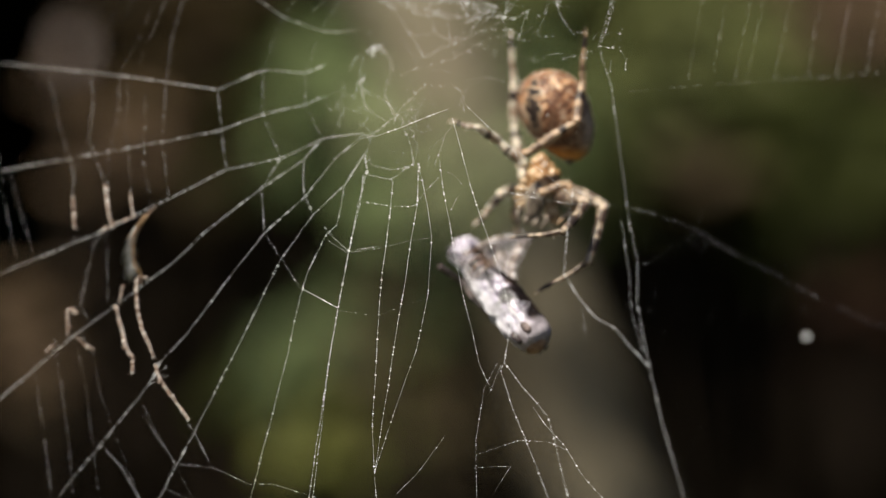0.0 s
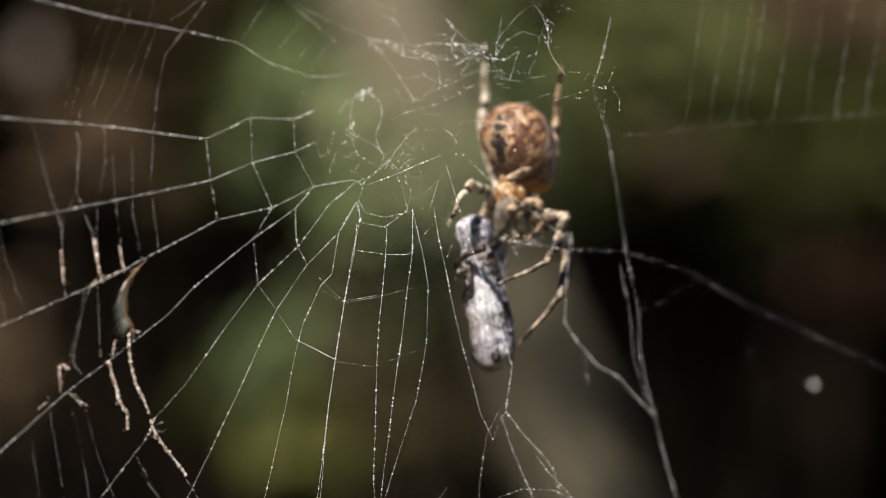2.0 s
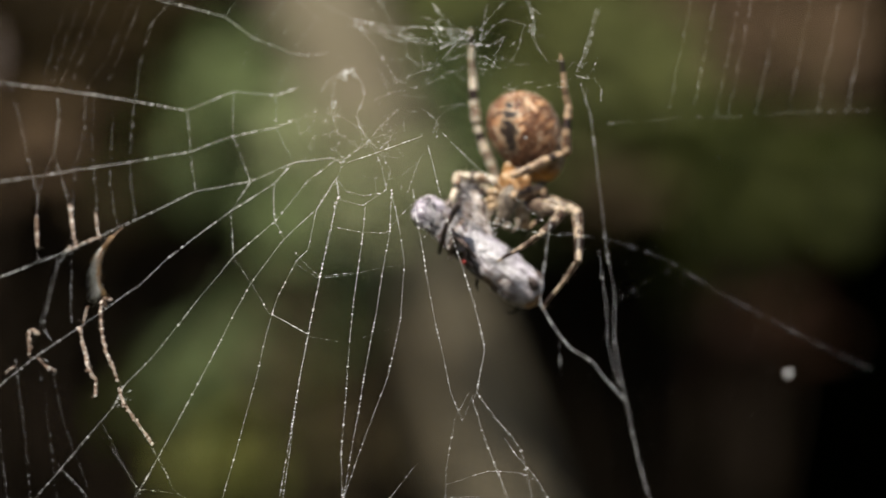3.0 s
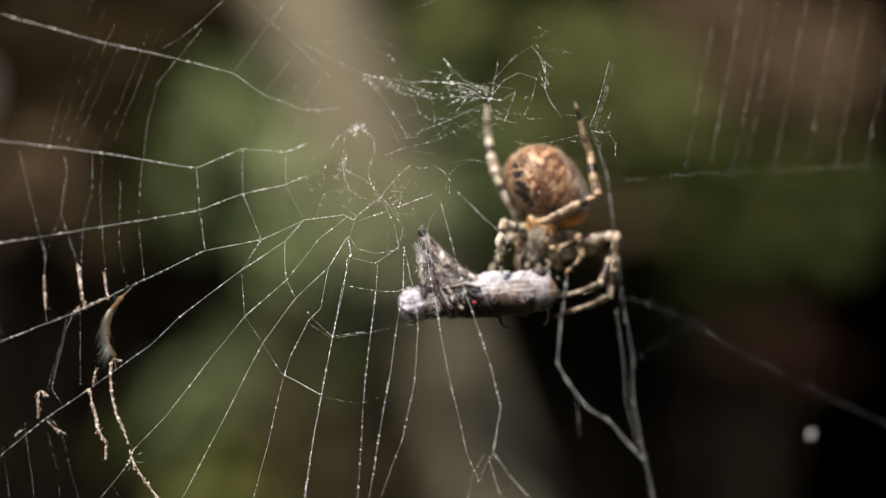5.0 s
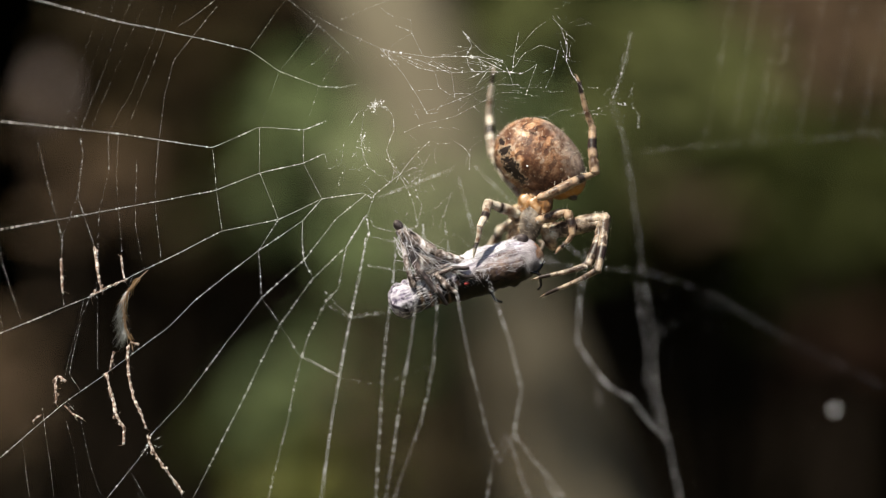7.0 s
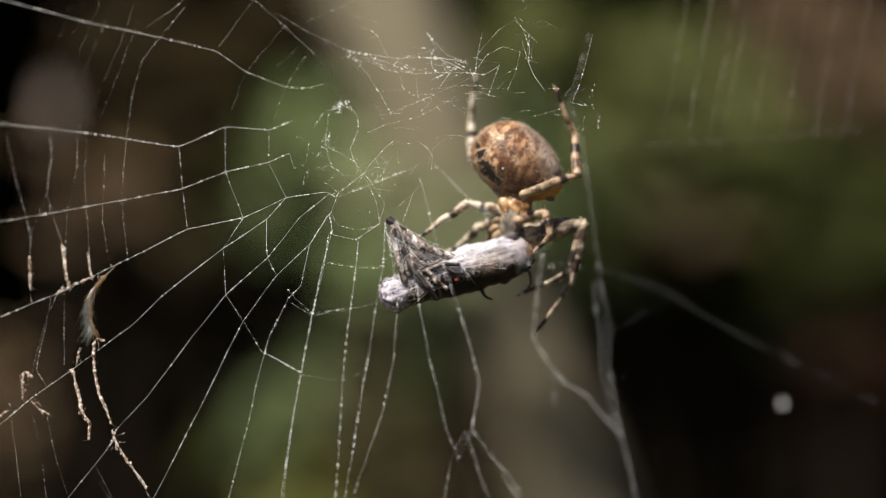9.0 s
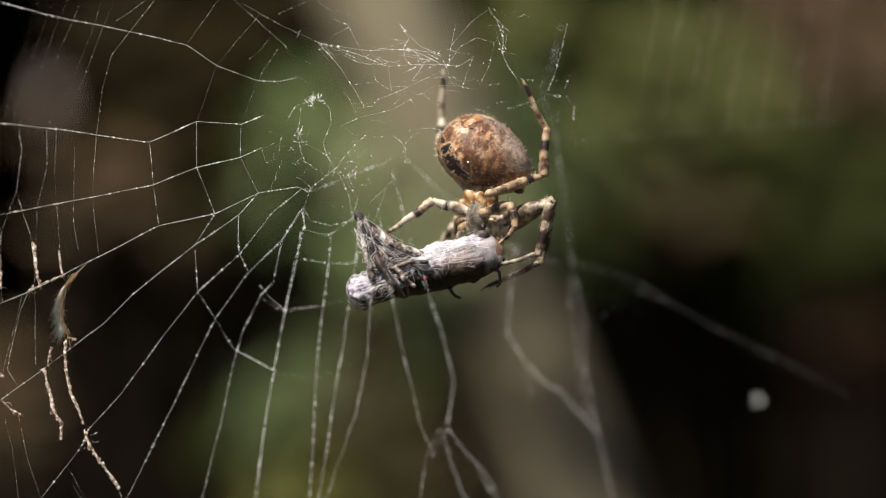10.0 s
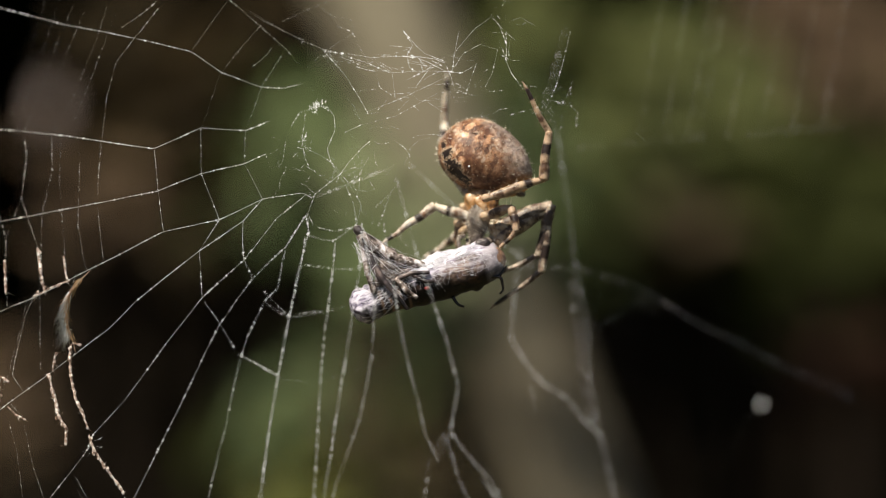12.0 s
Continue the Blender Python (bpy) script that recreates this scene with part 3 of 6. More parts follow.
thread("spiral_thread", .035, (-35.9, 19.6), (-33.8, 22.2), (-31.4, 25.1))
thread("spiral_thread", .03, (-37.4, 8.3), (-37.1, 12.5), (-36.8, 16.0), (-35.9, 19.6))
thread("spiral_thread", .0121, (-40.5, 13.4), (-39.3, 16.4), (-38.5, 18.4), (-37.0, 22.6), (-35.9, 25.3))
thread("spiral_thread", .0121, (-42.7, 12.5), (-40.6, 16.1), (-39.4, 19.1), (-38.0, 22.6), (-37.2, 25.6))
thread("spiral_thread", .011, (-45.0, 12.3), (-42.9, 17.3), (-41.5, 20.9), (-39.7, 25.1))
thread("spiral_thread", .011, (-46.0, 12.6), (-44.2, 17.4), (-42.8, 21.5), (-41.0, 26.0))
thread("spiral_thread", .011, (-46.9, 12.6), (-45.3, 18.6), (-43.5, 23.4), (-42.7, 26.4), (-39.9, 36.1))
thread("spiral_thread", .011, (-47.9, 12.7), (-46.6, 18.6), (-45.1, 23.4), (-44.3, 26.4), (-41.6, 36.2))
thread("spiral_thread", .04, (-32.1, 32.5), (-23.6, 25.8), (-20.1, 23.0), (-17.1, 20.4), (-16.6, 19.9))
thread("spiral_thread", .025, (-21.4, 24.5), (-17.6, 22.4), (-13.3, 20.4))
thread("spiral_thread", .035, (-13.3, 20.4), (-10.8, 17.7), (-9.5, 15.8))
thread("spiral_thread", .02, (-9.5, 15.8), (-8.3, 13.8))
thread("spiral_thread", .05, (-13.3, 20.4), (-9.0, 19.1), (-6.0, 17.8), (-3.4, 17.9), (0.5, 17.8))
thread("spiral_thread", .05, (-13.0, 20.2), (-10.3, 19.8), (-7.9, 19.4), (-5.5, 19.5), (-3.4, 19.4))
thread("spiral_thread", .02, (-12.7, 20.1), (-8.4, 18.4), (-6.6, 17.9))
thread("spiral_thread", .03, (-8.3, 13.9), (-4.2, 15.4), (-0.1, 17.3))
thread("spiral_thread", .025, (-10.6, 11.8), (-8.8, 12.6), (-5.3, 13.4), (-0.9, 15.7))
thread("spiral_thread", .011, (-12.7, 20.2), (-11.5, 21.1), (-10.0, 21.9), (-10.2, 23.3), (-12.2, 23.7), (-13.4, 24.6))
thread("spiral_thread", .07, (-4.7, 22.0), (-3.7, 20.6), (-4.3, 19.6), (-4.0, 18.3), (-3.4, 17.9))
thread("spiral_thread", .04, (-4.7, 22.0), (-3.4, 20.5), (-2.5, 19.7), (-0.1, 18.8))
thread("spiral_thread", .09, (-4.0, 19.6), (-1.9, 18.7), (-0.1, 17.8), (0.5, 17.8))
thread("spiral_thread", .08, (-3.4, 19.4), (-1.3, 19.1), (-0.3, 18.7))
thread("spiral_thread", .05, (0.5, 17.9), (0.6, 19.3), (1.1, 21.9))
thread("spiral_thread", .07, (-0.1, 17.8), (1.4, 17.6), (2.2, 18.0), (3.0, 18.6))
thread("spiral_thread", .03, (3.0, 18.6), (2.3, 16.7), (1.9, 15.6))
thread("spiral_thread", .03, (5.1, 19.9), (4.6, 17.5), (3.9, 16.1))
thread("spiral_thread", .03, (5.1, 19.9), (3.3, 20.5), (1.6, 19.6), (0.5, 17.9))
thread("spiral_thread", .045, (4.4, 23.5), (5.3, 22.3), (6.1, 20.3), (6.0, 18.9), (6.6, 17.5), (7.8, 15.9))
thread("spiral_thread", .02, (6.1, 21.5), (4.4, 23.2), (2.7, 22.1), (0.4, 19.3))
thread("spiral_thread", .02, (6.1, 22.6), (7.3, 23.1), (8.8, 22.3))
thread("spiral_thread", .04, (12.5, 21.6), (12.0, 19.3), (11.2, 16.3), (10.7, 15.0))
thread("spiral_thread", .011, (-17.7, 23.4), (-15.2, 24.4), (-11.6, 25.7), (-2.4, 29.2))
thread("spiral_thread", .035, (-16.4, 12.5), (-15.5, 13.9), (-13.7, 14.6), (-12.5, 14.4), (-11.8, 13.5), (-11.6, 12.1), (-12.4, 10.1), (-11.7, 8.1), (-11.1, 7.5))
thread("spiral_thread", .03, (-14.9, 13.9), (-15.1, 11.0), (-14.8, 9.3), (-14.2, 8.1))
thread("spiral_thread", .035, (-11.1, 7.4), (-10.2, 8.6), (-8.8, 10.1), (-7.9, 10.9))
thread("spiral_thread", .03, (-11.2, 7.5), (-9.6, 8.3), (-8.4, 8.0))
thread("spiral_thread", .03, (-14.3, 3.6), (-13.7, 5.5), (-11.7, 7.0), (-11.1, 7.5))
thread("spiral_thread", .03, (-9.0, 2.3), (-9.5, 4.6), (-10.5, 6.6), (-11.1, 7.5))
thread("spiral_thread", .03, (-14.3, 3.6), (-13.6, 2.3), (-11.5, 1.8), (-9.0, 2.3))
thread("spiral_thread", .03, (-6.8, 2.3), (-5.7, 5.5), (-5.1, 6.3))
thread("spiral_thread", .02, (-7.4, 4.0), (-5.7, 5.5))
thread("spiral_thread", .02, (-19.0, 9.7), (-18.5, 8.1), (-17.2, 8.7), (-16.9, 11.0))
thread("spiral_thread", .02, (-18.6, -5.5), (-16.0, -7.0), (-12.6, -6.4), (-9.3, -5.6), (-6.9, -5.3))
thread("spiral_thread", .03, (-14.5, -1.6), (-11.5, -2.0), (-9.0, -2.0), (-7.6, -0.4), (-6.3, 1.0))
thread("spiral_thread", .008, (-16.9, -13.0), (-12.7, -13.6), (-9.7, -12.4), (-7.0, -11.6))
thread("spiral_thread", .04, (-14.5, 3.3), (-14.0, 1.3), (-11.5, 0.8), (-9.1, 2.5))
thread("spiral_thread", .03, (-9.1, 2.5), (-8.6, 4.5), (-10.2, 6.8), (-11.8, 8.5))
thread("spiral_thread", .035, (-2.5, 8.0), (1.2, 4.7), (2.8, 3.6), (6.0, 1.0), (8.6, -0.9), lift=-4)
thread("spiral_thread", .03, (-0.4, 6.0), (2.8, 3.3), (3.3, 2.0), lift=-4)
thread("spiral_thread", .03, (2.0, -0.8), (4.2, -1.3), (6.2, -1.7), (8.6, -2.0), (10.5, -2.1), lift=-4.5)
thread("spiral_thread", .025, (-4.3, -1.0), (-4.9, -2.4))
thread("radial_thread", .06, (-4.2, 6.9), (-2.0, -0.2), (-0.1, -5.2), (1.4, -9.1), (2.2, -11.8), (2.7, -13.6), (2.2, -17.3), (2.1, -18.1), (1.7, -18.9), (2.9, -22.2), (4.0, -24.6), (7.7, -33.0), lift=-3)
thread("radial_thread", .05, (2.1, -18.1), (4.0, -20.5), (5.7, -22.2), (6.9, -23.7), (7.2, -24.8), (9.7, -33.5), lift=-3)
thread("radial_thread", .03, (1.7, -18.4), (0.6, -21.2), lift=-3)
thread("spiral_thread", .03, (0.6, -18.1), (-0.8, -20.9), (-1.5, -26.1), (-1.2, -32.2), (-0.7, -42.0))
thread("spiral_thread", .03, (3.1, -26.0), (6.2, -26.0), (8.0, -26.7))
thread("spiral_thread", .025, (3.1, -26.0), (-1.4, -27.6))
thread("spiral_thread", .025, (-9.8, -32.0), (-7.5, -29.6), (-4.7, -25.7))
thread("spiral_thread", .025, (0.7, -31.3), (2.4, -28.6), (-1.5, -29.0))
thread("spiral_thread", .025, (10.9, -12.5), (11.3, -16.1), lift=-7)
thread("spiral_thread", .04, (4.6, -22.5), (5.8, -24.2), (8.0, -26.4), (9.8, -29.2), (12.2, -31.6), (18.9, -38.5))
thread("radial_thread", .0212, (13.5, 20.4), (12.6, 16.5), (11.8, 13.5), lift=-7)
thread("radial_thread", .036, (11.8, 13.5), (13.2, 9.4), (14.2, 3.3), (15.1, -2.5), (16.3, -8.1), lift=-7, beads=0.5)
thread("radial_thread", .065, (16.3, -8.1), (16.4, -12.4), (17.4, -16.7), (18.0, -18.9), (19.1, -23.7), (20.2, -26.9), (23.0, -35.4), lift=-7, beads=0.6)
thread("radial_thread", .03, (14.5, -3.8), (15.5, -9.2), (15.8, -13.0), (16.8, -16.2), (17.4, -17.0), lift=-7)
thread("radial_thread", .011, (10.5, -2.1), (15.1, -2.5), (18.8, -3.5), (22.0, -4.7), (26.4, -7.4), (30.7, -9.5), (34.9, -11.5), (41.2, -14.3), lift=-7)
thread("spiral_thread", .006, (16.7, -8.4), (18.8, -7.0), (22.1, -5.2), lift=-7)
thread("spiral_thread", .012, (14.7, 8.9), (19.6, 9.4), (25.0, 9.7), (31.5, 10.1), (40.4, 10.7), lift=-7)
thread("spiral_thread", .02, (10.5, 14.4), (8.8, 13.9), (6.5, 13.3))
thread("radial_thread", .045, (-11.3, 0.7), (-11.5, -2.9), (-12.2, -8.8), (-12.5, -17.1), (-12.7, -25.4), (-12.3, -29.9))
thread("radial_thread", .045, (-8.5, 2.6), (-8.6, -1.7), (-9.7, -10.0), (-10.9, -18.8), (-12.0, -27.7), (-12.3, -29.9))
thread("radial_thread", .04, (-8.5, 2.6), (-7.5, -1.7), (-6.9, -5.2), (-7.1, -11.1), (-8.2, -17.0), (-10.2, -22.9), (-12.3, -29.9))
thread("radial_thread", .06, (-12.3, -29.9), (-12.0, -32.7), (-11.2, -42.5))
thread("spiral_thread", .03, (-43.7, -27.7), (-40.6, -30.5), (-38.5, -33.8), (-32.9, -42.4))
thread("spiral_thread", .03, (-34.5, -29.8), (-30.3, -30.0), (-26.1, -31.6), (-23.5, -31.5), (-18.5, -32.7), (-8.4, -35.3))
thread("spiral_thread", .025, (-38.6, -24.7), (-34.5, -29.8), (-35.7, -32.4), (-33.0, -33.5), (-23.2, -37.6))
thread("spiral_thread", .03, (-37.2, -20.1), (-32.4, -26.6), (-30.5, -29.8))
thread("spiral_thread", .02, (-58.9, 12.0), (-56.5, 1.4), (-55.2, -4.5), (-54.0, -8.8))
thread("spiral_thread", .02, (-55.2, 1.7), (-54.3, -2.0), (-52.0, -7.6))
thread("spiral_thread", .018, (-49.2, -16.8), (-47.5, -25.3), (-46.1, -34.1), (-44.5, -44.2))
thread("spiral_thread", .018, (-51.5, -19.3), (-50.1, -26.6), (-48.7, -34.2), (-46.9, -44.3))
thread("spiral_thread", .11, (-21.2, -10.8), (-19.2, -11.7), (-16.9, -12.8))
thread("radial_thread", .07, (9.6, -0.6), (9.2, -4.9), (8.9, -9.2), (10.4, -11.4), (12.1, -13.4), (14.5, -14.7), (15.4, -16.0), (17.3, -17.8), (17.7, -18.2), lift=-7)
for across in (23.7, 26.1, 28.4, 29.6, 32.3, 35.3, 38.1, 40.9):
    thread("spiral_thread", .011, (across, 27.8), (across - 1.5, 18.5), (across - 2.9, 10.1), lift=-7, beads=1.2)
    thread("spiral_thread", .0025, (across - 2.9, 10.1), (across - 5.0, 0.1), (across - 8.6, -13.2), (across - 13.4, -26.5), lift=-7, beads=0)
thread("radial_thread", .045, (-12.6, 4.9), (-8.7, 6.3), (-4.7, 7.8), lift=-3)


def tangle(u0, v0, du, dv, count, size, radius, seed, flat=0, lift=0.0):
    """Loose, kinked ends of silk round a torn part of the web."""
    r = random.Random(seed)
    for _ in range(count):
        u, v = u0 + r.gauss(0, du), v0 + r.gauss(0, dv)
        a = r.choice((0, math.pi)) + r.gauss(-0.12, 0.35) if flat else r.uniform(0, 6.28)
        pts = [(u, v)]
        for _ in range(r.randint(1, 3)):
            a += r.uniform(-0.6, 0.6)
            u += math.cos(a) * size * r.uniform(0.4, 1.2)
            v += math.sin(a) * size * r.uniform(0.4, 1.2)
            pts.append((u, v))
        thread("loose_thread", radius * r.uniform(0.6, 1.2), *pts, beads=1.3, lift=lift + r.uniform(-0.6, 0.6))


tangle(-13.7, 14.5, 0.4, 0.2, 26, 0.35, 0.055, 41)
tangle(-15.0, 11.1, 0.2, 0.2, 10, 0.3, 0.05, 42)
tangle(-11.1, 8.1, 1.3, 1.0, 9, 1.0, 0.013, 43)
tangle(-2.5, 18.7, 1.6, 0.5, 16, 1.6, 0.035, 44, 1)
tangle(-7.8, 18.8, 2.4, 0.5, 9, 2.2, 0.022, 45, 1)
tangle(-5.9, 12.3, 3.2, 1.7, 14, 1.6, 0.017, 46, 1)
tangle(-15.4, 9.0, 1.6, 1.3, 18, 0.6, 0.016, 54)
tangle(-13.0, 5.5, 2.6, 1.6, 12, 1.0, 0.011, 57)
tangle(-9.5, 9.0, 1.4, 1.6, 9, 0.8, 0.012, 58)
tangle(-4.2, 15.7, 3.8, 1.5, 13, 1.8, 0.017, 55, 1)
tangle(-16.3, 18.6, 1.8, 1.5, 6, 1.4, 0.01, 56)
tangle(-16.9, 9.9, 0.8, 1.2, 6, 0.7, 0.012, 47)
tangle(6.2, 22.0, 0.6, 1.6, 14, 0.8, 0.022, 48)
tangle(11.2, 14.6, 1.0, 1.0, 14, 0.7, 0.020, 49)
tangle(-36.8, -20.4, 0.4, 0.8, 6, 0.5, 0.02, 50)
tangle(1.7, 15.6, 2.4, 1.0, 12, 1.2, 0.014, 51, 1)
tangle(-8.0, 3.5, 1.5, 1.5, 5, 0.9, 0.01, 52)
tangle(4.1, -1.2, 1.2, 0.25, 22, 0.45, 0.022, 59, 1, -4.5)


def dusty(radius, *points, seed=1):
    """Old silk thickened with brown plant dust, ragged with fine fibres."""
    r = random.Random(seed)
    line = smooth_line([belly(u, v) for u, v in points], 0.0002)
    bm = bmesh.new()
    rad = [radius / 1000 * (0.22 + 0.85 * abs(noise.noise(p * 1900)) + 0.30 * r.random()) for p in line]
    tube(bm, [p + noise.noise_vector(p * 900) * 0.00016 for p in line], rad, 6)
    for p in line:
        if r.random() < 0.3:
            s = r.uniform(0.00004, 0.00017)
            ball(bm, p + Vector((r.gauss(0, 1), r.gauss(0, 1), r.gauss(0, 1))) * 0.00009, (s, s * 0.8, s * 1.3), seg=6, rings=4)
    for p in line:
        if r.random() < 0.9:
            spike(bm, p, (r.uniform(-1, 1), r.uniform(-1, 1), r.uniform(-1, 1)), r.uniform(0.0002, 0.0009), 0.000026, bend=(0.2, 0, -0.2))
    return part("dusty_thread", bm, SILK_DUSTY, web, "silk thread thickened with brown dust")


dusty(0.264, (-44.0, 0.1), (-43.7, -1.7), (-43.4, -3.5), (-42.9, -4.6), seed=60)
dusty(0.192, (-47.7, -1.4), (-47.5, -3.5), (-47.3, -4.7), seed=61)
dusty(0.168, (-41.0, -0.8), (-40.7, -2.3), (-40.5, -3.4), seed=62)
dusty(0.264, (-42.2, -13.0), (-41.6, -14.9), (-40.9, -17.3), (-39.9, -18.7), seed=63)
dusty(0.192, (-39.9, -18.7), (-40.0, -20.4), seed=64)
dusty(0.24, (-39.7, -9.9), (-39.9, -11.7), (-39.3, -14.6), (-38.4, -16.6), (-37.5, -18.6), seed=65)
dusty(0.24, (-37.3, -19.2), (-36.7, -20.9), seed=66)
dusty(0.18, (-36.7, -20.9), (-35.9, -21.8), (-34.8, -23.1), (-34.0, -24.0), (-33.2, -25.1), seed=67)
dusty(0.18, (-41.4, -10.8), (-41.7, -12.6), seed=68)
dusty(0.156, (-45.2, -17.5), (-44.6, -17.7), seed=69)
dusty(0.144, (-44.2, -5.0), (-42.3, -4.0), (-40.4, -3.3), seed=70)
dusty(0.168, (-39.6, -9.8), (-38.7, -10.0), seed=71)
dusty(0.192, (-48.1, -14.1), (-47.6, -13.4), (-46.7, -14.0), seed=72)
dusty(0.18, (-47.8, -13.6), (-47.6, -16.3), seed=73)
dusty(0.18, (-46.6, -16.5), (-45.8, -17.4), (-45.3, -17.5), seed=74)
dusty(0.156, (-50.2, -18.2), (-49.2, -17.5), seed=75)


def husk(at):
    """A curled brown plant husk with a tuft of pale down, caught in the web."""
    thing = tagged(new("plant_husk"), "curled brown plant husk with pale downy tuft", "plant debris")
    thing.matrix_world = web.matrix_world @ Matrix.Translation(Vector(belly(*at)) - Vector((0, 0.0003, 0)))
    bm = bmesh.new()
    spine = [(0.0022, 0, 0.0040), (0.0012, -0.0002, 0.0030), (0.0002, -0.0004, 0.0016), (-0.0002, -0.0004, 0.0), (0.0, -0.0002, -0.0018), (0.0006, 0, -0.0034), (0.0009, 0, -0.0044)]
    line = smooth_line(spine, 0.00018)
    n = len(line)
    tube(bm, line, [0.00005 + 0.00011 * math.sin(math.pi * min(1, i / n * 1.05)) ** 1.5 * (0.8 + 0.9 * noise.noise(p * 1800)) for i, p in enumerate(line)], 8)
    body = prey_material("husk_brown", ((0.10, 0.05, 0.03), (0.36, 0.23, 0.16), (0.74, 0.66, 0.60)))
    part("husk", bm, body, thing)
    bm = bmesh.new()
    r = random.Random(4)
    for k in range(420):
        i = r.randint(int(n * 0.30), int(n * 0.80))
        way = (r.gauss(-0.42, 0.16), r.uniform(-0.4, 0.2), r.gauss(-1.0, 0.15)) if k % 6 else (r.uniform(-1, 0.8), r.uniform(-0.6, 0.4), r.uniform(-1, 0.2))
        spike(bm, line[i] + Vector((r.gauss(-0.0001, 0.0001), 0, 0)), way, r.uniform(0.0008, 0.0022) if k % 6 else r.uniform(0.0004, 0.0008), 0.00003, bend=(r.uniform(-0.1, 0.1), 0, -0.1))
    part("down", bm, SILK, thing, "tuft of fine white down")
    bm = bmesh.new()
    for _ in range(130):
        i = r.randint(int(n * 0.12), int(n * 0.85))
        along = (line[min(i + 3, n - 1)] - line[i]).normalized()
        spike(bm, line[i] + Vector((r.gauss(0, 1), r.gauss(-0.6, 0.5), r.gauss(0, 1))) * 0.00014, along + Vector((r.gauss(0, 0.3), r.gauss(0, 0.3), r.gauss(0, 0.2))), r.uniform(0.0006, 0.0016), 0.000028)
    part("fibre_tuft", bm, Nodes("golden_fibre", 0.45).colour((0.52, 0.33, 0.17)).mat, thing, "golden-brown plant fibres")
    return thing


husk((-40.0, -6.3))


def seed_fluff():
    """A speck of pale fluff that hangs in the silk."""
    thing = tagged(new("fluff_speck"), "tiny ball of white fluff on a thread", "plant debris")
    bm = bmesh.new()
    ball(bm, (0, 0, 0), (0.00022, 0.0002, 0.00026), rough=0.35, scale=4000, seg=14, rings=10)
    r = random.Random(3)
    for _ in range(30):
        spike(bm, (0, 0, 0), (r.gauss(0, 1), r.gauss(0, 1), r.gauss(0, 1)), 0.0006, 0.00003)
    me = part("fluff", bm, SILK, thing)
    thing.location = (0.0278, -0.0351, 0.9864)
    return thing


seed_fluff()

# ---- the spider ----
spider = tagged(new("garden_spider"), "brown garden spider with banded legs hanging head down", "spider")


def make_abdomen():
    bm = bmesh.new()

    def egg(c):
        # broad shoulder at one end, narrower rear, a little flattened beneath
        k = 1.0 - 0.15 * c.x + 0.02 * c.x * c.x
        return c.x, c.y * k, c.z * k * (0.86 if c.z < 0 else 1.03)

    ball(bm, (0, 0, 0), (0.0053, 0.0043, 0.00395), seg=56, rings=36, rough=0.022, scale=620, shape=egg)
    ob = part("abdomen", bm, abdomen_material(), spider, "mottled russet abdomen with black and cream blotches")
    bm = bmesh.new()
    # one tiny white dot on the back
    ball(bm, (-0.00056, -0.00420, -0.00089), (0.00012, 0.0001, 0.00012), seg=10, rings=8)
    part("white_speck", bm, SILK, ob, "tiny white speck")
    r = random.Random(9)
    bm = bmesh.new()
    for _ in range(420):
        d = Vector((r.gauss(0, 1), r.gauss(0, 1) - 0.3, r.gauss(0, 1))).normalized()
        c = egg(d)
        p = Vector((c[0] * 0.0053, c[1] * 0.0043, c[2] * 0.00395)) * 0.99
        spike(bm, p, d + Vector((0.25, 0, 0.25)), r.uniform(0.00025, 0.00065), 0.000022)
    part("bristles", bm, HAIR, ob, "short pale bristles")
    bm = bmesh.new()
    for k in (-1, 1):
        ball(bm, (0.0047, k * 0.0005, -0.0012), (0.0006, 0.0004, 0.0004), seg=10, rings=8)
    part("spinnerets", bm, ceph_material(), ob)
    return ob


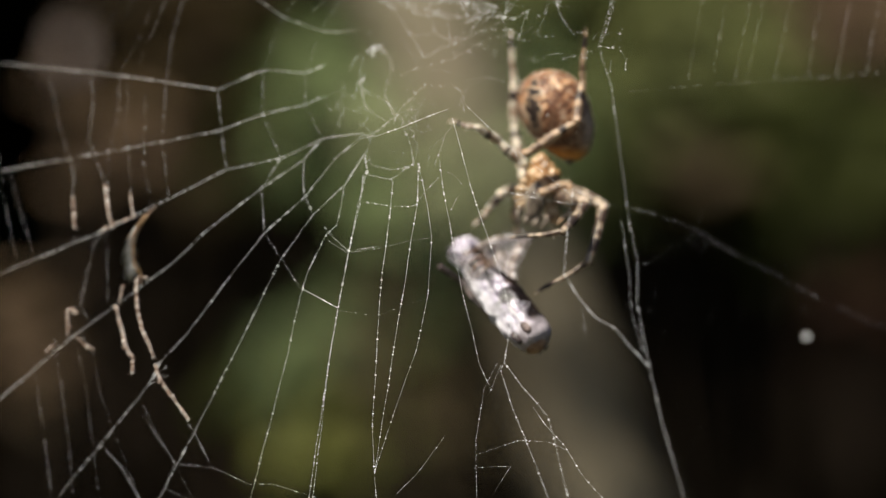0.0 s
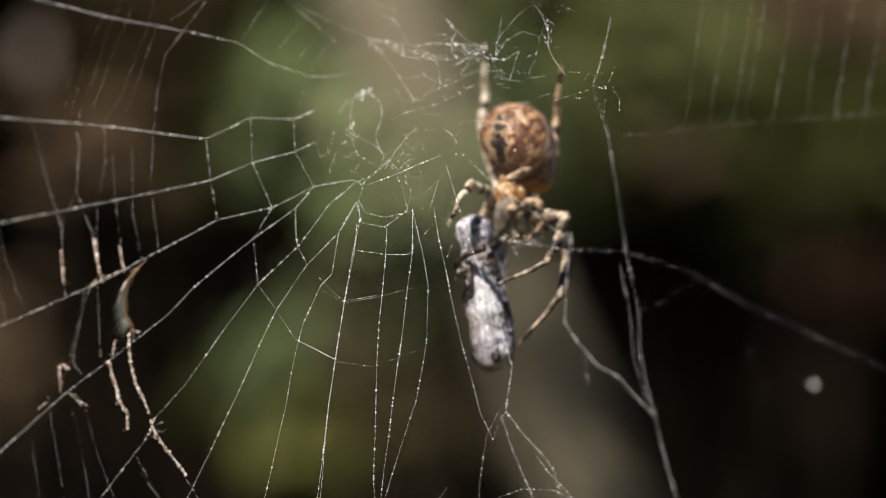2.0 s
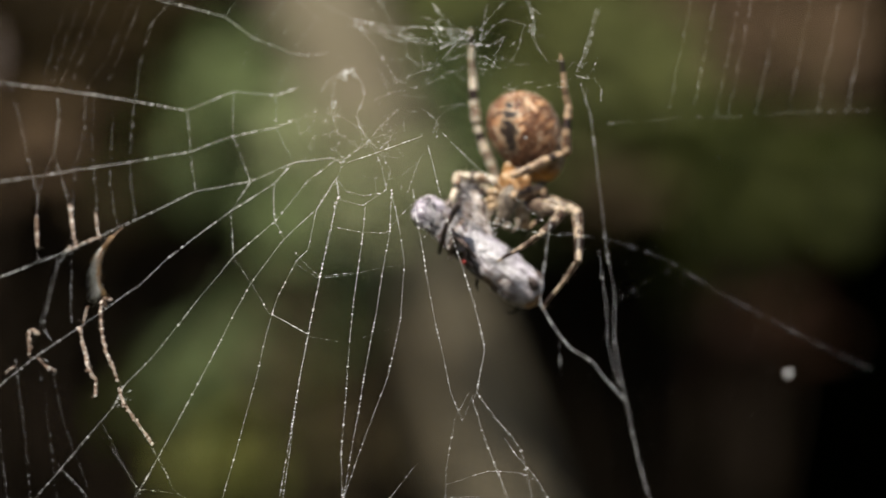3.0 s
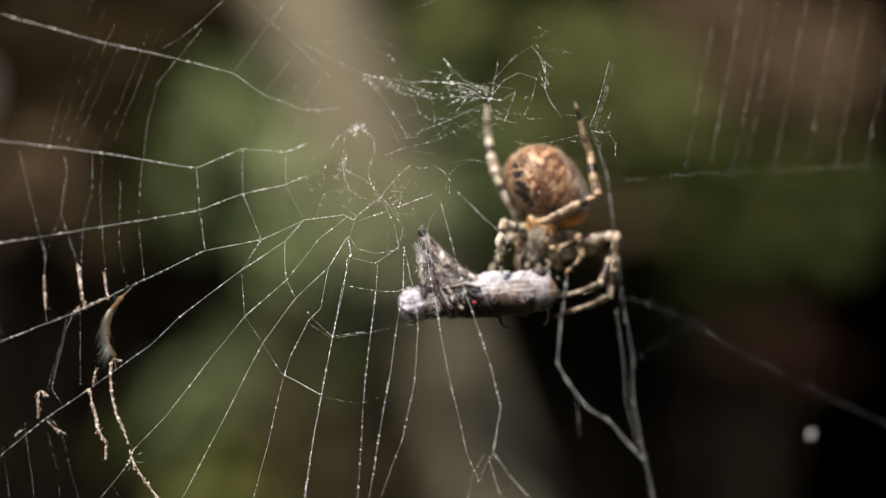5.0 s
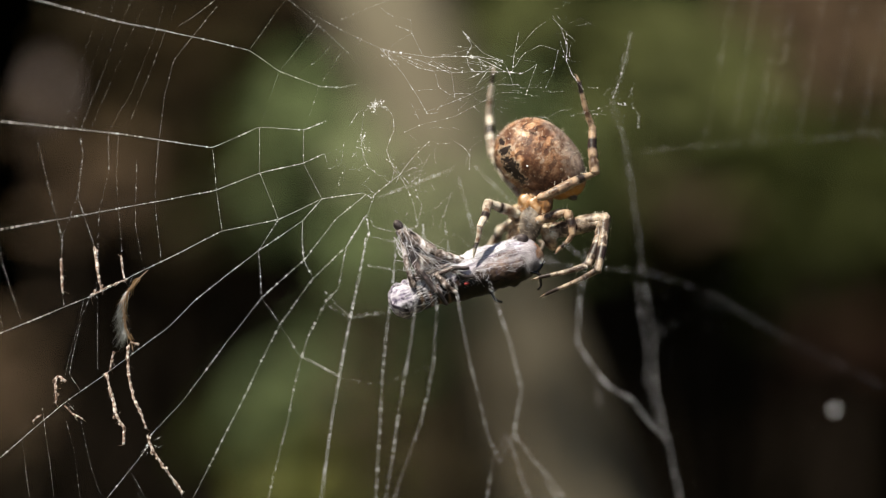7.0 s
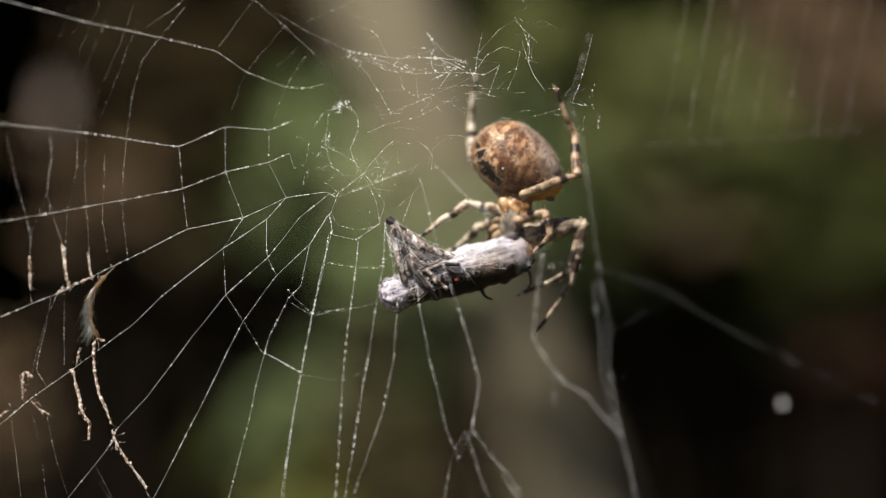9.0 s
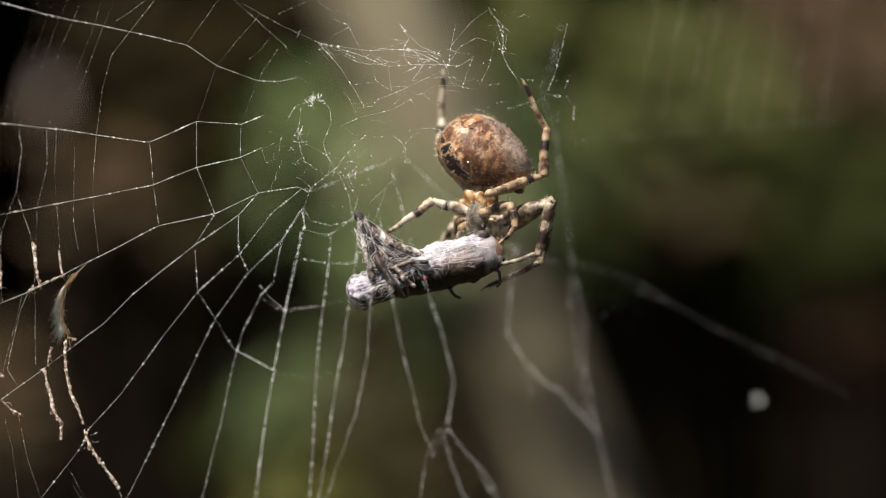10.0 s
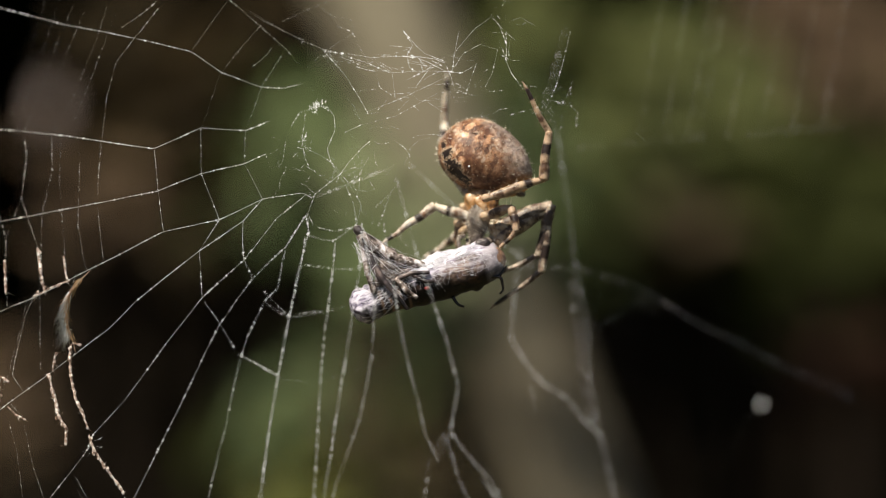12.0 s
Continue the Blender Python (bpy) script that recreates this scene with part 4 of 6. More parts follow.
def make_head():
    bm = bmesh.new()

    def pear(c):
        # narrower head below, broad carapace above
        k = 1.0 if c.z > 0 else 1.0 + 0.34 * c.z
        return c.x * k, c.y * k, c.z

    skin = ceph_material()
    ball(bm, (0, -0.0006, 0.0), (0.0012, 0.0014, 0.0025), seg=32, rings=22, rough=0.09, scale=900, shape=pear)
    head = part("cephalothorax", bm, skin, spider, "dark grey-brown hairy head and carapace")
    bm = bmesh.new()
    for x, y, z, q in ((0.0002, -0.0004, 0.0029, 0.0010), (-0.0007, -0.0006, 0.0022, 0.0008), (0.0011, -0.0006, 0.0024, 0.0009), (0.0002, -0.0009, 0.0020, 0.0008), (-0.0004, 0.0, 0.0036, 0.0009)):
        ball(bm, (x, y, z), (q * 1.15, q, q * 1.5), seg=20, rings=14, rough=0.28, scale=1500)
    n = Nodes("orange_waist", 0.35)
    n.colour(n.ramp(n.noise(700), (0.38, (0.09, 0.045, 0.025)), (0.50, (0.33, 0.165, 0.06)), (0.64, (0.56, 0.40, 0.26))))
    part("waist", bm, n.mat, head, "smooth orange waist")
    r = random.Random(12)
    # the first joints of the legs, fanned out from the carapace
    tan = Nodes("coxa_skin", 0.4)
    tan.colour(tan.ramp(tan.noise(900, 5, 0.7), (0.36, (0.09, 0.05, 0.03)), (0.50, (0.42, 0.28, 0.16)), (0.64, (0.70, 0.60, 0.48))))
    tan.bump(tan.noise(2200, 4), 0.5, 0.00012)
    for k, x, z, q in ((-1, 1.2, 1.5, 0.62), (-1, 1.5, 0.7, 0.62), (-1, 1.5, -0.1, 0.58), (-1, 1.3, -0.8, 0.55),
                       (1, 1.2, 1.4, 0.66), (1, 1.6, 0.5, 0.72), (1, 1.9, -0.5, 0.85), (1, 2.2, -1.2, 0.85)):
        bm = bmesh.new()
        turn = Matrix.Rotation(radians(k * (18 + 22 * (0.6 - z))), 3, "Y")
        ball(bm, (k * x / 1000, -0.0002, z / 1000), (q * 1.55 / 1000, q / 1000, q * 0.8 / 1000), turn, 18, 12, 0.10, 1500)
        for _ in range(26):
            d = Vector((r.gauss(0, 1), r.gauss(-0.6, 1), r.gauss(0, 1))).normalized()
            spike(bm, Vector((k * x / 1000, -0.0002, z / 1000)) + turn @ Vector((d.x * q * 1.5, d.y * q, d.z * q * 0.78)) / 1000, d, r.uniform(0.0003, 0.0007), 0.000024)
        part("coxa", bm, tan.mat, head, "tawny first leg joint with fine hairs")
    bm = bmesh.new()
    for _ in range(220):
        d = Vector((r.gauss(0, 1), r.gauss(0, 1) - 0.3, r.gauss(0, 1))).normalized()
        c = pear(d)
        spike(bm, Vector((c[0] * 0.0012, c[1] * 0.0014 - 0.0006, c[2] * 0.0025)), d, r.uniform(0.0002, 0.0006), 0.000022)
    part("hairs", bm, HAIR, head, "pale hairs")
    for k in (-1, 1):
        bm = bmesh.new()
        tube(bm, smooth_line([(k * 0.0006, -0.0008, -0.0020), (k * 0.0006, -0.0012, -0.0024), (k * 0.0005, -0.0011, -0.0029)], 0.0002), 0.00034, 10)
        part("fang", bm, skin, head)
        bm = bmesh.new()
        line = smooth_line([(k * 0.0012, -0.0010, -0.0015), (k * 0.0017, -0.0018, -0.0017), (k * 0.0016, -0.0019, -0.0024), (k * 0.0012, -0.0017, -0.0030)], 0.0002)
        tube(bm, line, [0.00022] * (len(line) - 3) + [0.00020, 0.00016, 0.0001], 8)
        for _ in range(30):
            spike(bm, r.choice(line), (r.gauss(0, 1), r.gauss(0, 1), r.gauss(0, 1)), r.uniform(0.0004, 0.0008), 0.000025)
        part("palp", bm, skin, head, "short hairy feeler")
    for k in (-1, 1):
        for dx, dz in ((0.0003, -0.0022), (0.0008, -0.0019)):
            bm = bmesh.new()
            ball(bm, (k * dx, -0.00125, dz), (0.00018, 0.00018, 0.00018), seg=10, rings=8)
            part("eye", bm, PREY_BLACK, head)
    return head


def make_leg(lengths, widths, dark, seed, tone=None):
    """Three jointed segments. The thigh carries the shin and the foot, each turned at its own joint."""
    r = random.Random(seed)
    names = ("leg", "tibia", "metatarsus")
    made = []
    for i, (ln, wd) in enumerate(zip(lengths, widths)):
        bm = bmesh.new()
        steps = 22
        line, rad = [], []
        for k in range(steps + 1):
            s = k / steps
            line.append((0.00006 * math.sin(s * 7 + i), 0.00005 * math.cos(s * 6), ln * (s * 1.02 - 0.01)))
            if i == 0:
                w = 0.78 + 0.42 * math.sin(math.pi * min(1, s * 1.1)) - 0.12 * s
            elif i == 1:
                w = (1.12 if s < 0.3 else 1.0) - 0.22 * s + 0.12 * math.sin(math.pi * s) - (0.18 if 0.28 < s < 0.36 else 0)
            else:
                w = 1.0 - 0.45 * s - (0.10 if 0.60 < s < 0.68 else 0) - 0.35 * max(0, s - 0.85) / 0.15
            rad.append(wd * w)
        tube(bm, line, rad, 12)
        if i == 0:
            ball(bm, (0, 0, 0), (wd * 1.0, wd, wd * 1.3), seg=12, rings=8)
        if i == 2:
            spike(bm, (0, 0, ln), (0.3, -0.2, 1), 0.0003, 0.00005)
            spike(bm, (0, 0, ln), (-0.3, 0.2, 1), 0.0003, 0.00005)
        o = -0.00055
        bands = {0: [(0.50 * ln + o, 0.64 * ln + o, "brown"), (0.83 * ln + o, 0.97 * ln + o, dark)],
                 1: [(0.36 * ln + o, 0.47 * ln + o, "brown"), (0.74 * ln + o, 0.99 * ln + o, "dark")],
                 2: [(0.46 * ln + o, 0.60 * ln + o, "brown"), (0.86 * ln + o, 1.1 * ln + o, "dark")]}[i]
        ob = part(names[i], bm, leg_material("leg_skin", bands, **(tone or {})), made[0] if made else spider)
        made.append(ob)
        bm = bmesh.new()
        for _ in range(int(60 * ln / 0.006)):
            s = r.uniform(0.05, 0.98)
            a = r.uniform(0, 6.28)
            d = Vector((math.cos(a), math.sin(a), r.uniform(0.1, 0.6)))
            spike(bm, Vector((math.cos(a) * wd * 0.75, math.sin(a) * wd * 0.75, ln * s)), d, r.choice((0.0003, 0.0004, 0.0005, 0.0007)), 0.000024)
        if i == 0:
            part("spines", bm, HAIR, ob, "pale spines")
        else:
            me = ob.data
            joined = bmesh.new()
            joined.from_mesh(me)
            bm2 = bpy.data.meshes.new("spines")
            bm.to_mesh(bm2)
            bm.free()
            joined.from_mesh(bm2)
            joined.to_mesh(me)
            joined.free()
            bpy.data.meshes.remove(bm2)
    return made


abdomen = make_abdomen()
cephalothorax = make_head()
TONE = {"pale": (0.45, 0.36, 0.28), "brown": (0.062, 0.037, 0.027), "mottle": 0.525}
TAWNY = {"pale": (0.40, 0.28, 0.19), "brown": (0.075, 0.038, 0.022), "mottle": 0.46}
W_REAR = (0.00050, 0.00050, 0.00034)
W_BIG, W_MID, W_SMALL = (0.00078, 0.00050, 0.00032), (0.00050, 0.00043, 0.00030), (0.00046, 0.00038, 0.00026)
leg_a = make_leg((0.00700, 0.00472, 0.00555), W_REAR, "dark", 31)
leg_b = make_leg((0.00633, 0.00498, 0.00573), (0.00046, 0.00048, 0.00034), "dark", 32, TAWNY)
leg_c = make_leg((0.00621, 0.00670, 0.00662), W_BIG, "brown", 33, TONE)
leg_d = make_leg((0.00581, 0.00551, 0.00577), W_BIG, "brown", 34, TONE)
leg_e = make_leg((0.00379, 0.00362, 0.00339), W_MID, "dark", 35)
leg_f = make_leg((0.00229, 0.00237, 0.00267), W_MID, "dark", 36)
leg_g = make_leg((0.00302, 0.00257, 0.00258), W_MID, "brown", 37, TAWNY)
leg_h = make_leg((0.00159, 0.00217, 0.00211), W_SMALL, "brown", 38, TAWNY)

# ---- the wrapped prey ----
prey = tagged(new("wrapped_insect"), "dark winged insect wrapped in white silk", "insect")


def prey_radius(x, a):
    """Half thickness of the wrapped body, in millimetres, x millimetres along it and at the angle a round it."""
    r = float(np.interp(x, (-8.4, -8.2, -7.6, -6.6, -5.6, -4.6, -3.2, -1, 2, 5, 6.8, 7.8, 8.3, 8.4), (0.1, 0.9, 1.60, 1.80, 1.55, 1.5, 1.72, 1.95, 2.20, 2.18, 2.02, 1.7, 1.05, 0.1)))
    p = Vector((x * 0.5, math.cos(a) * r * 0.7, math.sin(a) * r * 0.7))
    return r * (1 + 0.16 * max(0, -math.sin(a)) + 0.13 * noise.noise(p) + 0.10 * noise.noise(p * 2.7) + 0.025 * math.sin(x * 4.2) * (x < 1) + (0.16 * noise.noise(p * 4.1) if x < -4.5 else 0))


def prey_skin():
    """Glossy dark insect under felted silk that lies thickest along its back."""
    n = Nodes("wrapped_skin", 0.42, 0, 0.25)
    stretch = n.tree.nodes.new("ShaderNodeVectorMath")
    stretch.operation = "MULTIPLY"
    n.link(n.coords(), stretch.inputs[0])
    stretch.inputs[1].default_value = (0.16, 1.0, 1.0)
    streak = n.noise(2600, 4, 0.6, stretch.outputs[0])
    shell = n.ramp(n.noise(520, 5, 0.7), (0.40, (0.005, 0.004, 0.005)), (0.56, (0.016, 0.011, 0.011)), (0.68, (0.07, 0.033, 0.018)), (0.78, (0.18, 0.10, 0.055)))
    silk = n.ramp(streak, (0.36, (0.11, 0.09, 0.13)), (0.46, (0.42, 0.36, 0.51)), (0.57, (0.90, 0.85, 0.97)))
    # brown ribs of the hind body show through
    rib = n.add("ShaderNodeTexWave", Scale=330.0, Distortion=2.0)
    n.link(n.coords(), rib.inputs["Vector"])
    hind = n.mix(n.span(n.axis(0), -0.0058, -0.0050), (0, 0, 0), n.span(n.axis(0), -0.0014, -0.0026))
    shell = n.mix(n.mix(hind, (0, 0, 0), n.ramp(rib.outputs["Fac"], (0.55, (0, 0, 0)), (0.95, (0.8, 0.8, 0.8)))), shell, (0.19, 0.115, 0.075))
    up = n.add("ShaderNodeVectorMath")
    up.operation = "DOT_PRODUCT"
    n.link(n.coords(), up.inputs[0])
    up.inputs[1].default_value = (0.05, -0.22, 0.97)
    edge = n.tree.nodes.new("ShaderNodeMath")
    edge.operation = "MULTIPLY_ADD"
    n.link(n.noise(800, 4, 0.65), edge.inputs[0])
    edge.inputs[1].default_value = 0.0050
    n.link(up.outputs["Value"], edge.inputs[2])
    top = n.span(edge.outputs[0], 0.0029, 0.0040)
    holes = n.ramp(n.noise(260, 4, 0.6), (0.43, (0.05, 0.05, 0.05)), (0.49, (1, 1, 1)))
    holes = n.mix(1.0, holes, n.ramp(n.noise(950, 3, 0.6), (0.36, (0.5, 0.5, 0.5)), (0.44, (1, 1, 1))), "MULTIPLY")
    gaps = n.ramp(n.noise(1500, 3, 0.6, stretch.outputs[0]), (0.42, (0.4, 0.4, 0.4)), (0.52, (1, 1, 1)))
    cover = n.mix(1.0, n.mix(1.0, top, holes, "MULTIPLY"), gaps, "MULTIPLY")
    cover = n.mix(n.mix(0.4, (0, 0, 0), hind), cover, (0, 0, 0))
    # brown thorax shows through thin silk in front, and the grey head end is all but bare
    bare = n.mix(1.0, n.ramp(n.span(n.near((0.0036, -0.0021, 0.0004), (0.55, 1.0, 1.0)), 0.0, 0.0021), (0.25, (0.85, 0.85, 0.85)), (0.9, (0, 0, 0))),
                 n.ramp(n.noise(700, 4, 0.65), (0.40, (0.25, 0.25, 0.25)), (0.55, (1, 1, 1))), "MULTIPLY")
    shell = n.mix(bare, shell, n.ramp(n.noise(900, 5, 0.7), (0.38, (0.05, 0.028, 0.018)), (0.52, (0.24, 0.135, 0.075)), (0.66, (0.46, 0.31, 0.20))))
    cover = n.mix(bare, cover, (0.12, 0.12, 0.12))
    shell = n.mix(n.span(n.axis(0), 0.0058, 0.0068), shell, n.ramp(n.noise(420, 4, 0.6), (0.36, (0.05, 0.042, 0.046)), (0.58, (0.30, 0.265, 0.29))))
    cover = n.mix(n.span(n.axis(0), 0.0060, 0.0072), cover, (0.10, 0.10, 0.10))
    tip = n.span(n.axis(0), -0.0054, -0.0064)
    cover = n.mix(tip, cover, n.mix(0.72, (0, 0, 0), n.ramp(n.noise(620, 4, 0.6), (0.38, (0.05, 0.05, 0.05)), (0.48, (1, 1, 1)))))
    n.colour(n.mix(cover, shell, silk))
    n.bump(streak, 0.3, 0.00014)
    return n.mat


def wing_skin():
    """Crumpled dark membrane with pale streaks of silk."""
    n = Nodes("wing_skin", 0.4, 0, 0.5)
    n.colour(n.ramp(n.noise(900, 5, 0.75), (0.38, (0.016, 0.011, 0.010)), (0.46, (0.09, 0.063, 0.052)), (0.54, (0.38, 0.31, 0.29)), (0.63, (0.84, 0.81, 0.86))))
    n.bump(n.noise(1700, 4), 0.8, 0.0003)
    return n.mat


appendages = []
PREY_SILK = silk_material("fresh_silk", (0.92, 0.89, 0.98), 0.3)


def make_prey():
    skin, wing = prey_skin(), wing_skin()
    bm = bmesh.new()
    rings = []
    for i in range(61):
        x = -8.4 + 16.8 * i / 60
        ring = []
        for j in range(32):
            a = 2 * math.pi * j / 32
            r = prey_radius(x, a) / 1000
            ring.append(bm.verts.new((x / 1000, math.cos(a) * r, math.sin(a) * r - 0.00012 * (x / 8.4) ** 2)))
        rings.append(ring)
    for u, v in zip(rings, rings[1:]):
        for j in range(32):
            bm.faces.new((u[j], u[(j + 1) % 32], v[(j + 1) % 32], v[j]))
    bm.faces.new(rings[0][::-1])
    bm.faces.new(rings[-1])
    part("body", bm, skin, prey, "black-brown insect body felted with white silk")
    bm = bmesh.new()
    ball(bm, (0.0074, -0.0004, -0.0002), (0.0013, 0.0014, 0.0014), seg=20, rings=14, rough=0.10, scale=900)
    part("head", bm, PREY_BROWN, prey)
    for y, z in ((-0.0007, 0.0011), (0.0008, 0.0009)):
        bm = bmesh.new()
        ball(bm, (0.0068, y, z + 0.0006), (0.0009, 0.0005, 0.0006), seg=14, rings=10, rough=0.15, scale=1500)
        part("eye", bm, PREY_SHELL, prey, "dark bulging eye")
    # a crumpled membrane drawn up between the bound legs and the thorax
    bm = bmesh.new()
    tip, low, far = Vector((-0.0050, -0.0009, 0.0069)), Vector((-0.0054, -0.0013, 0.0012)), Vector((0.0004, -0.0011, 0.0019))
    rows = []
    for i in range(17):
        s = 0.06 + 0.94 * i / 16
        p, q = tip.lerp(low, s), tip.lerp(far, s) - Vector((0, 0, 0.0010 * math.sin(math.pi * s)))
        p = p + Vector((0.0013 * math.sin(math.pi * s) ** 2, 0, 0))
        row = []
        for j in range(14):
            a = 2 * math.pi * j / 14
            c = (p + q) / 2 + (q - p) / 2 * math.cos(a)
            fold = 0.0004 * noise.noise(Vector((c.x * 900, 3, c.z * 900)))
            row.append(bm.verts.new(c + Vector((0, fold + 0.00012 * math.sin(a), 0))))
        rows.append(row)
    for u, v in zip(rows, rows[1:]):
        for j in range(14):
            bm.faces.new((u[j], u[(j + 1) % 14], v[(j + 1) % 14], v[j]))
    bm.faces.new(rows[0][::-1])
    bm.faces.new(rows[-1])
    appendages.append(part("wing_membrane", bm, wing, prey, "dark crumpled wing streaked with silk"))
    # crumpled wings and bound legs that stand up from the thorax
    for k, pts in enumerate(([(0.0002, -0.0010, 0.0016), (-0.0022, -0.0012, 0.0032), (-0.0038, -0.0010, 0.0052), (-0.0049, -0.0008, 0.0070)],
                             [(-0.0016, 0.0008, 0.0018), (-0.0032, 0.0006, 0.0034), (-0.0044, 0.0002, 0.0052), (-0.0050, -0.0002, 0.0066)])):
        bm = bmesh.new()
        line = smooth_line(pts, 0.00025)
        n = len(line)
        tube(bm, line, [0.00018 + 0.00045 * math.sin(math.pi * (0.10 + 0.82 * i / n)) + 0.00016 * noise.noise(p * 1500) for i, p in enumerate(line)], 10)
        appendages.append(part("folded_wing", bm, (wing, PREY_SHELL)[k], prey, "crumpled wing bound with silk"))
    for pts, w in (([(-0.0056, -0.0014, 0.0008), (-0.0056, -0.0018, 0.0032), (-0.0051, -0.0012, 0.0062), (-0.0049, -0.0010, 0.0074)], 0.00030),
                   ([(-0.0044, -0.0016, 0.0012), (-0.0050, -0.0016, 0.0036), (-0.0053, -0.0010, 0.0068)], 0.00024),
                   ([(-0.0048, -0.0012, 0.0046), (-0.0044, -0.0020, 0.0018), (-0.0036, -0.0024, -0.0004), (-0.0030, -0.0020, -0.0020)], 0.00032),
                   ([(-0.0030, -0.0017, 0.0014), (-0.0026, -0.0025, 0.0000), (-0.0017, -0.0024, -0.0012)], 0.00030),
                   ([(-0.0013, -0.0019, 0.0012), (-0.0004, -0.0025, 0.0001), (0.0006, -0.0024, -0.0002)], 0.00022),
                   ([(-0.0036, -0.0016, 0.0012), (-0.0014, -0.0021, 0.0014), (0.0004, -0.0021, 0.0008)], 0.00026)):
        bm = bmesh.new()
        line = smooth_line(pts, 0.0002)
        tube(bm, line, [w * (1.2 - 0.5 * i / len(line)) * (1 + 0.25 * noise.noise(p * 2500)) for i, p in enumerate(line)], 8)
        limb = part("insect_leg", bm, wing if w == 0.00030 else PREY_SHELL, prey, "drawn-up dark leg")
        if pts[-1][2] > 0.005:
            appendages.append(limb)
    bm = bmesh.new()
    ball(bm, (-0.0050, -0.0010, 0.0073), (0.0005, 0.0004, 0.0006), seg=14, rings=10, rough=0.25, scale=2000)
    appendages.append(part("foot", bm, PREY_SHELL, prey))
    for pts in ([(0.0062, -0.0012, -0.0016), (0.0074, -0.0014, -0.0022), (0.0072, -0.0012, -0.0036), (0.0067, -0.0011, -0.0038)],
                [(0.0060, -0.0008, -0.0018), (0.0074, -0.0012, -0.0020), (0.0084, -0.0011, -0.0012)],
                [(0.0020, -0.0008, -0.0024), (0.0022, -0.0010, -0.0034), (0.0028, -0.0010, -0.0038)]):
        bm = bmesh.new()
        line = smooth_line(pts, 0.0002)
        tube(bm, line, [0.00020 - 0.00010 * i / len(line) for i in range(len(line))], 8)
        part("feeler", bm, PREY_BLACK, prey, "hooked black feeler")
    bm = bmesh.new()
    ball(bm, (-0.0004, -0.0022, -0.0006), (0.00028, 0.00022, 0.00020), seg=12, rings=8, rough=0.2, scale=2500)
    part("red_mark", bm, PREY_RED, prey, "small bright red spot")
    # the silk wound round it: strands that run out from the waist, hoops, and loose scribbles
    r = random.Random(17)
    bm = bmesh.new()

    def strand(x0, x1, a0, a1, sway, width, proud=0.05):
        pts = []
        for k in range(26):
            t = k / 25
            x = max(-8.3, min(8.2, x0 + (x1 - x0) * t))
            a = a0 + (a1 - a0) * t + sway * math.sin(math.pi * t)
            q = (prey_radius(x, a) - 0.05 + (proud + 0.05) * min(1.0, 6 * t, 6 * (1 - t))) / 1000
            pts.append((x / 1000, math.cos(a) * q, math.sin(a) * q - 0.00012 * (x / 8.4) ** 2))
        tube(bm, pts, width, 4)

    fine = (0.000005, 0.000006, 0.000008, 0.000011, 0.000016)
    for _ in range(260):
        strand(r.gauss(-2.2, 0.7), r.uniform(1.5, 8.2), r.gauss(2.2, 0.30), r.gauss(2.0, 0.55), r.gauss(0, 0.25), r.choice(fine))
    for _ in range(70):
        strand(r.gauss(-2.6, 0.8), r.uniform(-8.1, -5.5), r.gauss(2.4, 0.5), r.gauss(2.6, 0.8), r.gauss(0, 0.3), r.choice(fine))
    for _ in range(60):
        x, a = r.choice((r.uniform(-8.0, -5.0), r.uniform(-3.4, 0.5), r.uniform(-8.0, 7.5))), r.uniform(0.8, 2.0)
        strand(x, x + r.gauss(0.6, 0.8), a, a + r.uniform(1.0, 2.4), 0.0, r.choice(fine[:4]))
    for _ in range(36):
        x = r.uniform(-7.5, 6.0)
        strand(x, x + r.uniform(1.0, 3.5), r.uniform(2.9, 3.9), r.uniform(2.4, 3.6), r.gauss(0, 0.2), r.choice(fine[:3]))
    for _ in range(26):
        x, a = r.uniform(-7.8, 7.0), r.gauss(2.2, 0.7)
        pts = []
        for k in range(14):
            x, a = max(-8.2, min(8.1, x + r.gauss(0.06, 0.22))), a + r.gauss(0, 0.16)
            q = (prey_radius(x, a) + 0.04) / 1000
            pts.append((x / 1000, math.cos(a) * q, math.sin(a) * q - 0.00012 * (x / 8.4) ** 2))
        tube(bm, smooth_line(pts, 0.00015), r.choice((0.000008, 0.000012, 0.00002, 0.00003)), 4)
    tagged(part("silk_winding", bm, PREY_SILK, prey, "loops of white silk"), kind="stuff")
    bm = bmesh.new()
    for _ in range(60):
        a = Vector((r.uniform(-0.0056, -0.0044), r.uniform(-0.0016, 0.0002), r.uniform(0.0014, 0.0074)))
        b = Vector((r.uniform(-0.0052, 0.0012), r.uniform(-0.0024, -0.0008), r.uniform(0.0002, 0.0022)))
        m = (a + b) / 2 + Vector((r.uniform(-0.0002, 0.0004), -0.0003, -0.10 * (a - b).length * r.random()))
        tube(bm, smooth_line([a, a.lerp(m, 0.6), m, b], 0.0004), r.choice((0.000005, 0.000007, 0.00001, 0.000016)), 4)
    for _ in range(16):
        p = Vector((r.gauss(-0.0054, 0.0003), r.uniform(-0.0020, -0.0008), r.uniform(0.0024, 0.0062)))
        tube(bm, smooth_line([p + Vector((r.gauss(0, 1), r.gauss(0, 0.4), r.gauss(0, 1.2))) * 0.0005 for _ in range(6)], 0.0001), r.choice((0.000008, 0.000012, 0.00002)), 4)
    appendages.append(tagged(part("silk_guy", bm, PREY_SILK, prey, "silk stretched to the bound legs"), kind="stuff"))
    return prey


make_prey()

